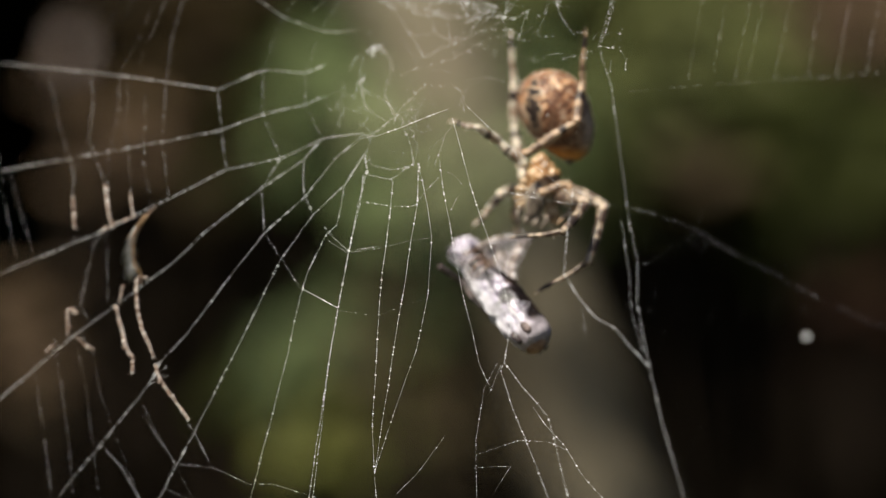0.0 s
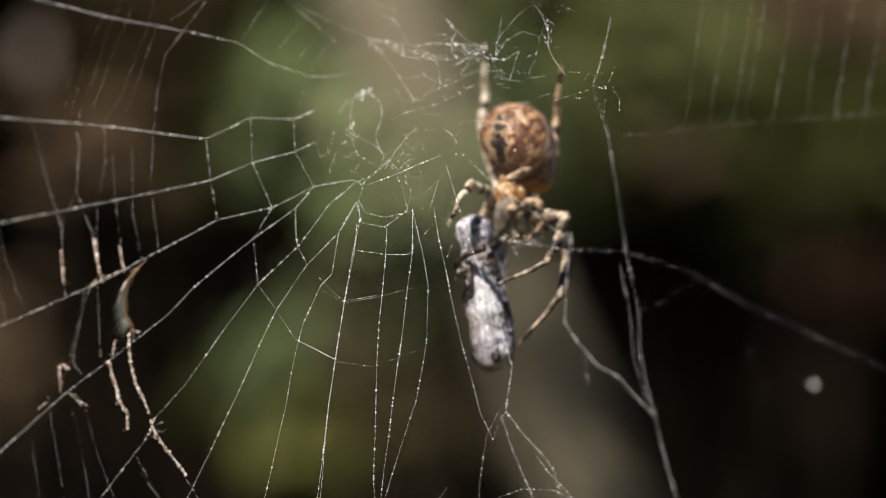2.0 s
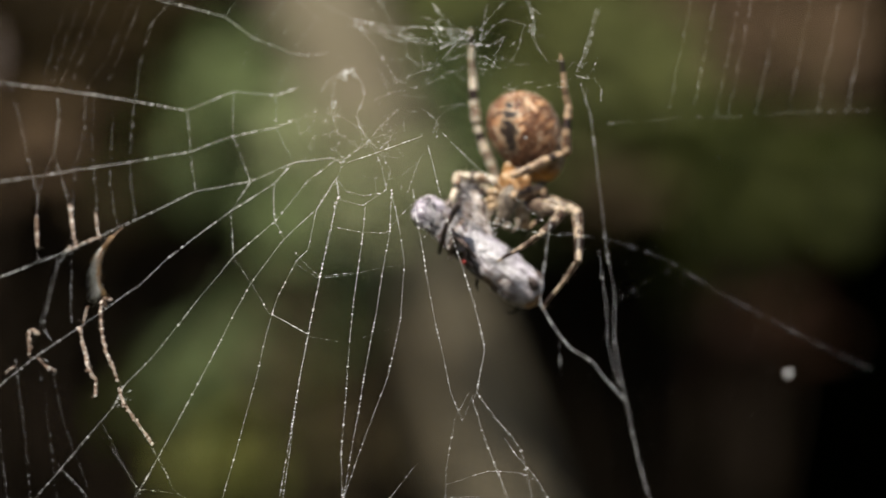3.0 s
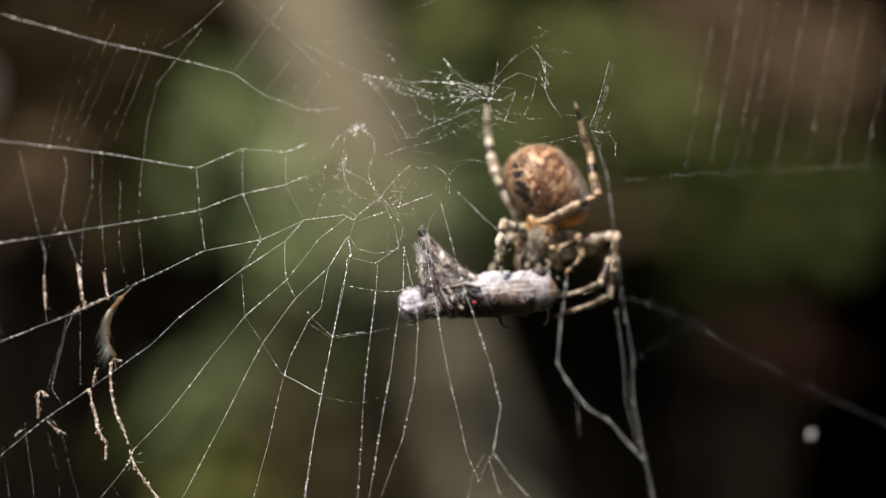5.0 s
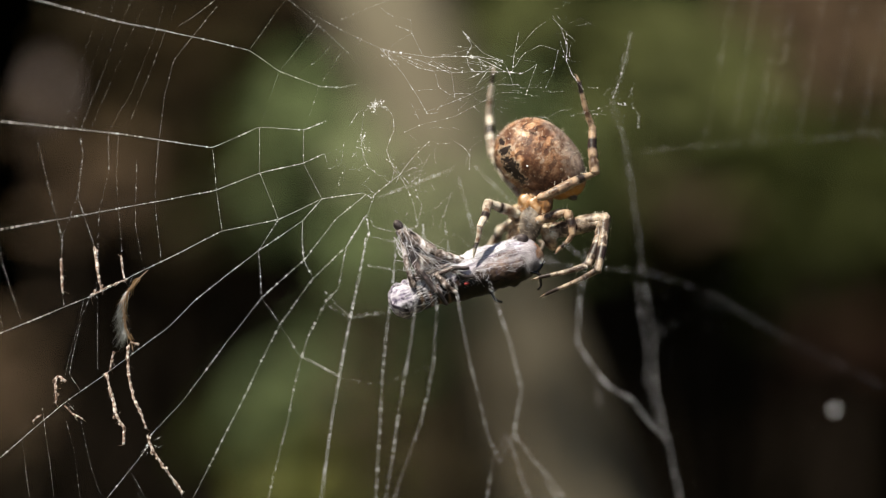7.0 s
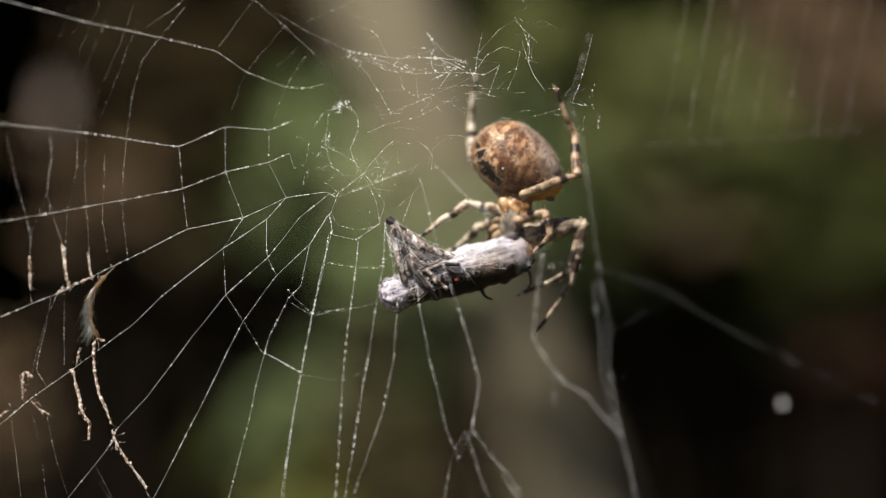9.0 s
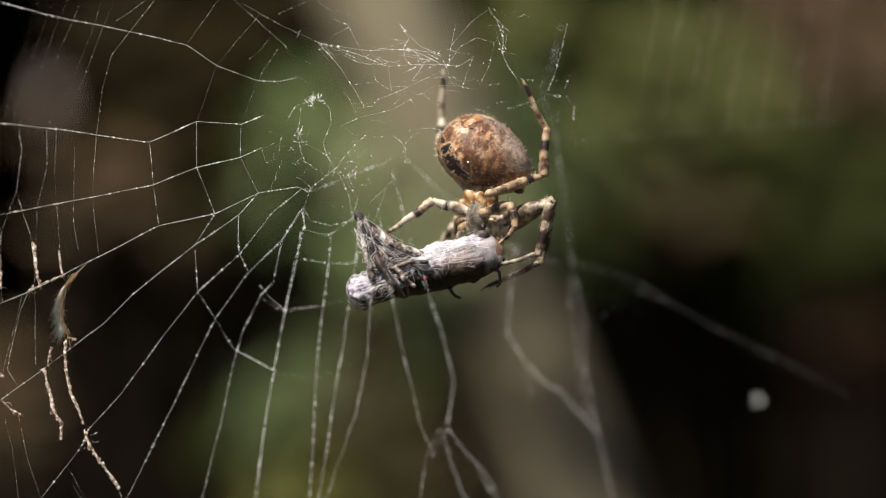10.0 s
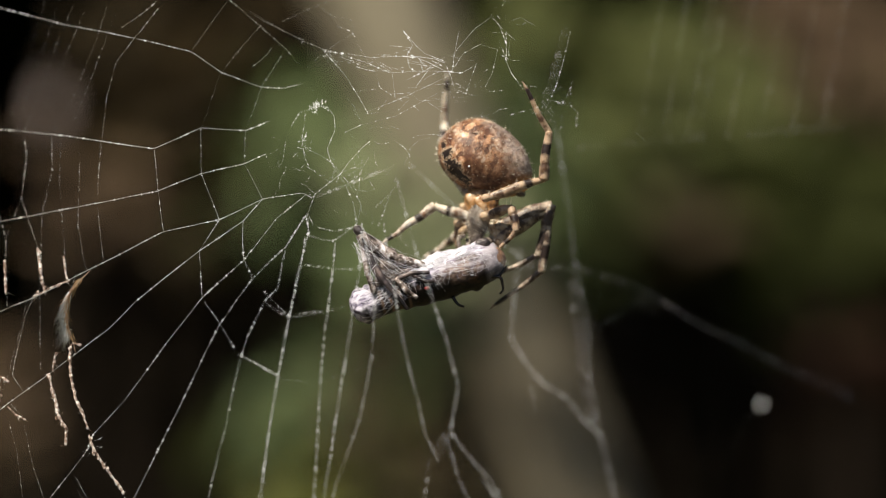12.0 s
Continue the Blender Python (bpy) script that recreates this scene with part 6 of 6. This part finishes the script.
    walk(leg_d[2], [
        (0, pose(0.00363, -0.00370, 0.00718, -134.9, 12.1, -165.0)), (0.5, pose(0.00268, -0.00454, 0.00682, -157.0, 5.5, -175.4)),
        (1, pose(0.00511, -0.00168, 0.00585, -135.7, 32.8, -149.6)), (1.5, pose(0.00444, -0.00293, 0.00491, -143.1, 17.0, -165.1)),
        (2, pose(0.00468, -0.00246, 0.00472, -138.4, 16.7, -165.6)), (2.5, pose(0.00471, -0.00091, 0.00329, -173.5, 19.9, -172.3)),
        (3, pose(0.00300, -0.00430, 0.00695, -149.9, 30.6, -142.9)), (3.2, pose(0.00259, -0.00468, 0.00629, -140.9, 23.1, -154.9)),
        (4.8, pose(0.00413, -0.00150, 0.00262, 164.6, 3.8, 180.0)), (5.5, pose(0.00366, -0.00391, 0.00517, -155.3, 3.0, -177.7)),
        (6, pose(0.00395, -0.00365, 0.00557, -166.6, 13.9, -174.3)), (6.5, pose(0.00401, -0.00354, 0.00512, -162.2, 5.4, -176.6)),
        (8.5, pose(0.00488, -0.00154, 0.00405, 180.0, 18.3, 180.0)), (9, pose(0.00501, 0.00000, 0.00375, 180.0, 19.8, 180.0)),
        (9.5, pose(0.00473, -0.00110, 0.00341, -162.1, -3.1, 178.5)), (12, pose(0.00435, 0.00000, 0.00256, 180.0, 2.9, 180.0)),
    ])
    walk(leg_e[0], [
        (0, pose(-0.00355, -0.00150, -0.00516, 5.8, -48.8, 0.0)), (0.5, pose(-0.00343, -0.00150, -0.00616, 40.6, -54.8, 0.0)),
        (1, pose(-0.00315, -0.00150, -0.00547, 42.5, -60.3, 0.0)), (1.5, pose(-0.00277, -0.00150, -0.00569, 47.9, -63.5, 0.0)),
        (2, pose(-0.00315, -0.00150, -0.00470, 46.8, -59.3, 0.0)), (2.5, pose(-0.00236, -0.00150, -0.00476, 55.1, -87.2, 0.0)),
        (3, pose(-0.00364, -0.00150, -0.00472, 0.0, -81.9, 0.0)), (3.2, pose(-0.00304, -0.00150, -0.00360, 49.0, -70.0, 0.0)),
        (4.8, pose(-0.00218, -0.00150, -0.00486, 36.0, -64.7, 0.0)), (5.5, pose(-0.00185, -0.00150, -0.00465, 41.1, -74.1, 0.0)),
        (6, pose(-0.00303, -0.00150, -0.00475, 43.2, -80.6, 0.0)), (6.5, pose(-0.00281, -0.00150, -0.00527, 37.7, -69.6, 0.0)),
        (8.5, pose(-0.00174, -0.00150, -0.00545, 15.5, -66.1, 0.0)), (9, pose(-0.00146, -0.00150, -0.00494, 0.0, -76.9, 0.0)),
        (9.5, pose(-0.00176, -0.00150, -0.00530, 0.0, -75.4, 0.0)), (12, pose(-0.00173, -0.00150, -0.00577, 0.0, -72.4, 0.0)),
    ])
    walk(leg_e[1], [
        (0, pose(0.00000, 0.00000, 0.00375, 38.7, -10.6, 1.1)), (0.5, pose(0.00000, 0.00000, 0.00375, -71.0, -43.8, 124.6)),
        (1, pose(0.00000, 0.00000, 0.00375, -20.4, -43.2, 59.6)), (1.5, pose(0.00000, 0.00000, 0.00375, -31.4, -41.6, 100.9)),
        (2, pose(0.00000, 0.00000, 0.00375, -22.0, -42.0, 73.9)), (2.5, pose(0.00000, 0.00000, 0.00375, -11.1, -23.8, 39.2)),
        (3, pose(0.00000, 0.00000, 0.00375, 42.2, -84.5, 0.0)), (3.2, pose(0.00000, 0.00000, 0.00375, -14.5, -32.9, 48.2)),
        (4.8, pose(0.00000, 0.00000, 0.00375, -46.7, -53.6, 99.5)), (5.5, pose(0.00000, 0.00000, 0.00375, -35.9, -48.2, 77.2)),
        (6, pose(0.00000, 0.00000, 0.00375, -34.9, -46.3, 79.2)), (6.5, pose(0.00000, 0.00000, 0.00375, -57.2, -50.7, 108.9)),
        (8.5, pose(0.00000, 0.00000, 0.00375, -25.6, -51.9, 20.7)), (9, pose(0.00000, 0.00000, 0.00375, 0.0, -46.3, 0.0)),
        (9.5, pose(0.00000, 0.00000, 0.00375, 0.0, -51.2, 0.0)), (12, pose(0.00000, 0.00000, 0.00375, 0.0, -51.8, 0.0)),
    ])
    walk(leg_e[2], [
        (0, pose(-0.00047, -0.00224, 0.00648, -25.2, -28.6, 3.2)), (0.5, pose(-0.00232, -0.00258, 0.00459, -135.8, -45.3, 120.0)),
        (1, pose(-0.00223, -0.00135, 0.00618, -121.2, -45.2, 112.6)), (1.5, pose(-0.00144, -0.00234, 0.00603, -107.8, -42.0, 86.0)),
        (2, pose(-0.00190, -0.00176, 0.00620, -108.9, -42.9, 98.9)), (2.5, pose(-0.00153, -0.00036, 0.00695, -105.6, -34.3, 77.4)),
        (3, pose(-0.00263, -0.00240, 0.00400, 164.9, -73.2, 180.0)), (3.2, pose(-0.00192, -0.00080, 0.00665, -98.9, -39.3, 70.7)),
        (4.8, pose(-0.00224, -0.00237, 0.00520, -145.2, -40.0, 142.4)), (5.5, pose(-0.00252, -0.00164, 0.00567, -116.9, -47.4, 108.9)),
        (6, pose(-0.00240, -0.00170, 0.00577, -100.6, -46.8, 92.8)), (6.5, pose(-0.00235, -0.00238, 0.00497, -109.0, -49.6, 114.4)),
        (8.5, pose(-0.00291, 0.00055, 0.00573, -29.7, -57.4, 25.7)), (9, pose(-0.00258, 0.00000, 0.00621, 0.0, -50.9, 0.0)),
        (9.5, pose(-0.00278, 0.00000, 0.00598, -5.3, -48.3, 0.0)), (12, pose(-0.00280, 0.00000, 0.00595, 0.0, -55.1, 0.0)),
    ])
    walk(leg_f[0], [
        (0, pose(-0.00353, 0.00100, -0.00763, 180.0, -73.7, 180.0)), (0.5, pose(-0.00282, 0.00100, -0.00738, -34.7, -80.8, 0.0)),
        (1, pose(-0.00255, 0.00100, -0.00638, 138.4, -90.0, 180.0)), (1.5, pose(-0.00247, 0.00100, -0.00629, 149.3, -51.3, 180.0)),
        (2, pose(-0.00286, 0.00100, -0.00563, 180.0, -41.0, 180.0)), (2.5, pose(-0.00201, 0.00100, -0.00599, 180.0, -21.5, 180.0)),
        (3, pose(-0.00361, 0.00100, -0.00595, 0.0, -76.3, 0.0)), (3.2, pose(-0.00300, 0.00100, -0.00480, -29.9, -69.9, 0.0)),
        (4.8, pose(-0.00217, 0.00100, -0.00546, -40.4, -73.0, 0.0)), (5.5, pose(-0.00153, 0.00100, -0.00557, 138.9, -84.7, 180.0)),
        (6, pose(-0.00272, 0.00100, -0.00593, 151.5, -62.9, 180.0)), (6.5, pose(-0.00250, 0.00100, -0.00617, 141.1, -64.1, 180.0)),
        (8.5, pose(-0.00204, 0.00100, -0.00605, 140.0, -67.7, 180.0)), (9, pose(-0.00175, 0.00100, -0.00585, 166.1, -73.5, 180.0)),
        (9.5, pose(-0.00176, 0.00100, -0.00618, 135.6, -69.9, 180.0)), (12, pose(-0.00173, 0.00100, -0.00637, 139.8, -42.0, 180.0)),
    ])
    walk(leg_f[1], [
        (0, pose(0.00000, 0.00000, 0.00225, 0.0, -34.3, 0.0)), (0.5, pose(0.00000, 0.00000, 0.00225, 64.7, -53.0, -66.8)),
        (1, pose(0.00000, 0.00000, 0.00225, 21.4, -35.7, -39.7)), (1.5, pose(0.00000, 0.00000, 0.00225, 16.9, -29.9, -20.0)),
        (2, pose(0.00000, 0.00000, 0.00225, 0.0, -25.8, 0.0)), (2.5, pose(0.00000, 0.00000, 0.00225, -18.9, -15.1, 0.0)),
        (3, pose(0.00000, 0.00000, 0.00225, 0.0, -82.0, 0.0)), (3.2, pose(0.00000, 0.00000, 0.00225, -1.0, -48.9, -41.3)),
        (4.8, pose(0.00000, 0.00000, 0.00225, 43.1, -48.5, -74.0)), (5.5, pose(0.00000, 0.00000, 0.00225, 27.4, -43.4, -55.6)),
        (6, pose(0.00000, 0.00000, 0.00225, -5.0, -21.6, -12.4)), (6.5, pose(0.00000, 0.00000, 0.00225, 10.3, -27.3, -24.7)),
        (8.5, pose(0.00000, 0.00000, 0.00225, 43.7, -21.3, -19.2)), (9, pose(0.00000, 0.00000, 0.00225, -8.6, -28.1, -7.6)),
        (9.5, pose(0.00000, 0.00000, 0.00225, 8.9, -21.4, -22.6)), (12, pose(0.00000, 0.00000, 0.00225, 0.4, 7.9, 6.7)),
    ])
    walk(leg_f[2], [
        (0, pose(-0.00131, 0.00000, 0.00418, 7.5, -34.3, 0.0)), (0.5, pose(-0.00225, -0.00010, 0.00285, 80.7, -52.4, -63.8)),
        (1, pose(-0.00152, 0.00015, 0.00402, 70.8, -41.7, -52.3)), (1.5, pose(-0.00128, -0.00026, 0.00419, 43.5, -15.1, -9.2)),
        (2, pose(-0.00102, 0.00000, 0.00435, 9.1, -16.6, 0.0)), (2.5, pose(-0.00058, 0.00075, 0.00439, 9.4, -4.3, 0.0)),
        (3, pose(-0.00231, 0.00000, 0.00258, 10.0, -86.2, 0.0)), (3.2, pose(-0.00129, 0.00119, 0.00379, 121.4, -58.9, -106.9)),
        (4.8, pose(-0.00189, 0.00079, 0.00338, 88.9, -46.9, -65.3)), (5.5, pose(-0.00169, 0.00057, 0.00376, 74.2, -37.8, -42.6)),
        (6, pose(-0.00079, 0.00038, 0.00441, 44.6, -18.2, -10.3)), (6.5, pose(-0.00113, 0.00006, 0.00429, 57.5, -19.7, -16.8)),
        (8.5, pose(-0.00111, -0.00132, 0.00383, 40.3, -6.2, -5.2)), (9, pose(-0.00103, 0.00049, 0.00429, 14.5, -17.5, -4.5)),
        (9.5, pose(-0.00091, -0.00001, 0.00440, 46.0, -13.2, -13.3)), (12, pose(0.00032, 0.00002, 0.00456, 41.3, 12.2, 10.5)),
    ])
    walk(leg_g[0], [
        (0, pose(-0.00136, -0.00300, -0.00824, 0.0, 72.7, 0.0)), (0.5, pose(-0.00136, -0.00300, -0.00712, 9.9, 72.8, 0.0)),
        (1, pose(-0.00090, -0.00300, -0.00668, 10.5, 73.1, 0.0)), (1.5, pose(-0.00035, -0.00300, -0.00635, 11.7, 73.0, 0.0)),
        (2, pose(-0.00110, -0.00300, -0.00615, 8.1, 74.3, 0.0)), (2.5, pose(-0.00051, -0.00300, -0.00595, 0.0, 71.4, 0.0)),
        (3, pose(-0.00119, -0.00300, -0.00626, 0.0, 71.6, 0.0)), (3.2, pose(-0.00168, -0.00300, -0.00452, 11.8, 71.4, 0.0)),
        (4.8, pose(-0.00024, -0.00300, -0.00520, 11.2, 72.4, 0.0)), (5.5, pose(0.00095, -0.00300, -0.00603, 0.0, 72.4, 0.0)),
        (6, pose(-0.00083, -0.00300, -0.00579, 17.2, 72.5, 0.0)), (6.5, pose(-0.00027, -0.00300, -0.00604, 12.5, 72.8, 0.0)),
        (8.5, pose(0.00017, -0.00300, -0.00573, 14.8, 72.5, 0.0)), (9, pose(0.00017, -0.00300, -0.00583, 13.5, 72.6, 0.0)),
        (9.5, pose(0.00001, -0.00300, -0.00565, 17.8, 73.0, 0.0)), (12, pose(-0.00006, -0.00300, -0.00565, 15.7, 73.1, 0.0)),
    ])
    walk(leg_g[1], [
        (0, pose(0.00000, 0.00000, 0.00297, 180.0, 84.5, 180.0)), (0.5, pose(0.00000, 0.00000, 0.00297, -110.0, 78.7, -119.4)),
        (1, pose(0.00000, 0.00000, 0.00297, -108.0, 78.2, -118.0)), (1.5, pose(0.00000, 0.00000, 0.00297, -103.9, 77.1, -115.4)),
        (2, pose(0.00000, 0.00000, 0.00297, -117.3, 80.3, -124.5)), (2.5, pose(0.00000, 0.00000, 0.00297, 180.0, 84.5, 180.0)),
        (3, pose(0.00000, 0.00000, 0.00297, 180.0, 84.5, 180.0)), (3.2, pose(0.00000, 0.00000, 0.00297, -103.2, 77.0, -115.3)),
        (4.8, pose(0.00000, 0.00000, 0.00297, -104.2, 77.5, -116.1)), (5.5, pose(0.00000, 0.00000, 0.00297, 180.0, 84.5, 180.0)),
        (6, pose(0.00000, 0.00000, 0.00297, -90.7, 71.9, -108.3)), (6.5, pose(0.00000, 0.00000, 0.00297, -102.0, 76.3, -114.5)),
        (8.5, pose(0.00000, 0.00000, 0.00297, -95.9, 74.2, -111.0)), (9, pose(0.00000, 0.00000, 0.00297, -99.2, 75.4, -112.8)),
        (9.5, pose(0.00000, 0.00000, 0.00297, -89.6, 71.4, -107.8)), (12, pose(0.00000, 0.00000, 0.00297, -94.0, 73.4, -110.0)),
    ])
    walk(leg_g[2], [
        (0, pose(0.00250, 0.00000, 0.00273, 180.0, 30.1, 180.0)), (0.5, pose(0.00247, -0.00043, 0.00280, -171.5, 29.6, -174.3)),
        (1, pose(0.00247, -0.00045, 0.00281, -171.0, 29.5, -174.0)), (1.5, pose(0.00246, -0.00051, 0.00284, -170.0, 29.4, -173.3)),
        (2, pose(0.00249, -0.00033, 0.00278, -173.0, 29.8, -175.4)), (2.5, pose(0.00250, 0.00000, 0.00273, 180.0, 30.0, 180.0)),
        (3, pose(0.00250, 0.00000, 0.00273, 180.0, 30.0, 180.0)), (3.2, pose(0.00245, -0.00054, 0.00284, -169.9, 29.3, -173.2)),
        (4.8, pose(0.00246, -0.00053, 0.00284, -170.5, 29.4, -173.6)), (5.5, pose(0.00250, 0.00000, 0.00273, 180.0, 30.0, 180.0)),
        (6, pose(0.00240, -0.00077, 0.00296, -165.5, 28.6, -170.3)), (6.5, pose(0.00245, -0.00056, 0.00285, -169.3, 29.3, -172.9)),
        (8.5, pose(0.00243, -0.00066, 0.00290, -167.4, 28.9, -171.6)), (9, pose(0.00244, -0.00061, 0.00287, -168.5, 29.1, -172.3)),
        (9.5, pose(0.00239, -0.00078, 0.00298, -165.1, 28.5, -170.0)), (12, pose(0.00242, -0.00070, 0.00292, -166.7, 28.8, -171.1)),
    ])
    walk(leg_h[0], [
        (0, pose(-0.00272, 0.00100, -0.00924, 0.0, -72.0, 0.0)), (0.5, pose(-0.00269, 0.00100, -0.00811, -9.3, -71.9, 0.0)),
        (1, pose(-0.00224, 0.00100, -0.00765, -9.9, -71.6, 0.0)), (1.5, pose(-0.00168, 0.00100, -0.00732, -11.2, -71.6, 0.0)),
        (2, pose(-0.00246, 0.00100, -0.00711, -7.4, -70.4, 0.0)), (2.5, pose(-0.00186, 0.00100, -0.00699, 0.0, -73.3, 0.0)),
        (3, pose(-0.00252, 0.00100, -0.00728, 0.0, -73.1, 0.0)), (3.2, pose(-0.00298, 0.00100, -0.00553, -11.8, -73.3, 0.0)),
        (4.8, pose(-0.00156, 0.00100, -0.00618, -11.2, -72.3, 0.0)), (5.5, pose(-0.00040, 0.00100, -0.00704, 0.0, -72.4, 0.0)),
        (6, pose(-0.00212, 0.00100, -0.00675, -17.1, -72.1, 0.0)), (6.5, pose(-0.00159, 0.00100, -0.00701, -12.2, -71.9, 0.0)),
        (8.5, pose(-0.00113, 0.00100, -0.00670, -14.6, -72.1, 0.0)), (9, pose(-0.00114, 0.00100, -0.00680, -13.3, -72.1, 0.0)),
        (9.5, pose(-0.00128, 0.00100, -0.00660, -17.5, -71.6, 0.0)), (12, pose(-0.00137, 0.00100, -0.00661, -15.5, -71.6, 0.0)),
    ])
    walk(leg_h[1], [
        (0, pose(0.00000, 0.00000, 0.00156, 180.0, -81.5, 180.0)), (0.5, pose(0.00000, 0.00000, 0.00156, 123.2, -77.4, -132.5)),
        (1, pose(0.00000, 0.00000, 0.00156, 120.9, -77.0, -130.8)), (1.5, pose(0.00000, 0.00000, 0.00156, 115.9, -76.0, -127.4)),
        (2, pose(0.00000, 0.00000, 0.00156, 132.2, -78.8, -139.2)), (2.5, pose(0.00000, 0.00000, 0.00156, 180.0, -81.6, 180.0)),
        (3, pose(0.00000, 0.00000, 0.00156, 180.0, -81.6, 180.0)), (3.2, pose(0.00000, 0.00000, 0.00156, 113.3, -75.5, -125.7)),
        (4.8, pose(0.00000, 0.00000, 0.00156, 114.8, -76.0, -127.1)), (5.5, pose(0.00000, 0.00000, 0.00156, 180.0, -81.6, 180.0)),
        (6, pose(0.00000, 0.00000, 0.00156, 98.9, -71.0, -116.7)), (6.5, pose(0.00000, 0.00000, 0.00156, 112.6, -75.2, -125.0)),
        (8.5, pose(0.00000, 0.00000, 0.00156, 105.3, -73.2, -120.4)), (9, pose(0.00000, 0.00000, 0.00156, 109.2, -74.3, -122.8)),
        (9.5, pose(0.00000, 0.00000, 0.00156, 97.9, -70.6, -116.2)), (12, pose(0.00000, 0.00000, 0.00156, 103.0, -72.4, -119.1)),
    ])
    walk(leg_h[2], [
        (0, pose(-0.00210, 0.00000, 0.00125, 180.0, -54.2, 180.0)), (0.5, pose(-0.00208, 0.00036, 0.00131, 166.9, -53.2, -167.3)),
        (1, pose(-0.00208, 0.00039, 0.00132, 166.1, -53.0, -166.6)), (1.5, pose(-0.00207, 0.00045, 0.00134, 164.5, -52.7, -164.9)),
        (2, pose(-0.00209, 0.00028, 0.00128, 169.4, -53.5, -169.9)), (2.5, pose(-0.00210, 0.00000, 0.00125, 180.0, -54.2, 180.0)),
        (3, pose(-0.00210, 0.00000, 0.00125, 180.0, -54.2, 180.0)), (3.2, pose(-0.00206, 0.00048, 0.00135, 163.8, -52.6, -164.1)),
        (4.8, pose(-0.00206, 0.00047, 0.00135, 164.7, -52.7, -164.9)), (5.5, pose(-0.00210, 0.00000, 0.00125, 180.0, -54.2, 180.0)),
        (6, pose(-0.00202, 0.00067, 0.00146, 157.4, -50.8, -157.8)), (6.5, pose(-0.00206, 0.00048, 0.00135, 163.3, -52.5, -163.6)),
        (8.5, pose(-0.00204, 0.00058, 0.00140, 160.3, -51.7, -160.7)), (9, pose(-0.00205, 0.00052, 0.00137, 161.9, -52.1, -162.3)),
        (9.5, pose(-0.00201, 0.00068, 0.00147, 156.9, -50.7, -157.3)), (12, pose(-0.00203, 0.00061, 0.00142, 159.3, -51.4, -159.7)),
    ])
    walk(prey, [
        (0, pose(0.00032, 0.00250, 0.98873, 80.0, 39.4, -47.5)), (0.5, pose(0.00029, 0.00250, 0.99209, 80.0, 41.4, -24.1)),
        (1, pose(0.00080, 0.00250, 0.99195, 75.0, 53.8, -20.0)), (1.5, pose(0.00157, 0.00250, 0.99337, 72.0, 60.9, -17.3)),
        (2, pose(-0.00053, 0.00250, 0.99347, 70.0, 81.5, 0.0)), (2.5, pose(0.00336, 0.00250, 0.99498, 64.0, 76.3, 0.0)),
        (3, pose(0.00151, 0.00250, 0.99639, 45.0, 36.6, 0.0)), (3.2, pose(0.00178, 0.00250, 0.99681, 32.0, 36.0, 10.2)),
        (4.8, pose(0.00024, 0.00250, 0.99861, 0.0, 4.7, 10.8)), (5, pose(-0.00010, 0.00250, 0.99739, 0.0, -7.2, 0.0)),
        (5.5, pose(0.00079, 0.00250, 0.99639, 0.0, -12.8, 21.9)), (6, pose(-0.00368, 0.00250, 0.99638, 0.0, -18.7, 14.7)),
        (6.5, pose(-0.00272, 0.00250, 0.99635, 0.0, -19.3, 5.8)), (6.7, pose(-0.00407, 0.00250, 0.99675, 0.0, -19.3, 7.8)),
        (8.3, pose(-0.00073, 0.00250, 0.99775, 0.0, -17.6, 13.8)), (8.5, pose(-0.00049, 0.00250, 0.99783, 0.0, -18.5, 13.8)),
        (9, pose(-0.00096, 0.00250, 0.99748, 0.0, -18.2, 10.7)), (9.5, pose(-0.00210, 0.00250, 0.99738, 0.0, -16.2, 9.1)),
        (10, pose(-0.00168, 0.00250, 0.99717, 0.0, -16.6, 10.8)), (10.5, pose(-0.00182, 0.00250, 0.99703, 0.0, -16.0, 15.0)),
        (11, pose(-0.00186, 0.00250, 0.99695, 0.0, -17.6, 11.3)), (11.5, pose(-0.00152, 0.00250, 0.99659, 0.0, -19.2, 8.8)),
        (12, pose(-0.00179, 0.00250, 0.99669, 0.0, -19.4, 7.9)),
    ])
    for limb in appendages:
        walk(limb, [(t, pose(0, 0, 0, a, 0, 0)) for t, a in ((0, -150), (2.5, -132), (3, -85), (3.2, -52), (4.8, 0), (12, 0))])


motions()
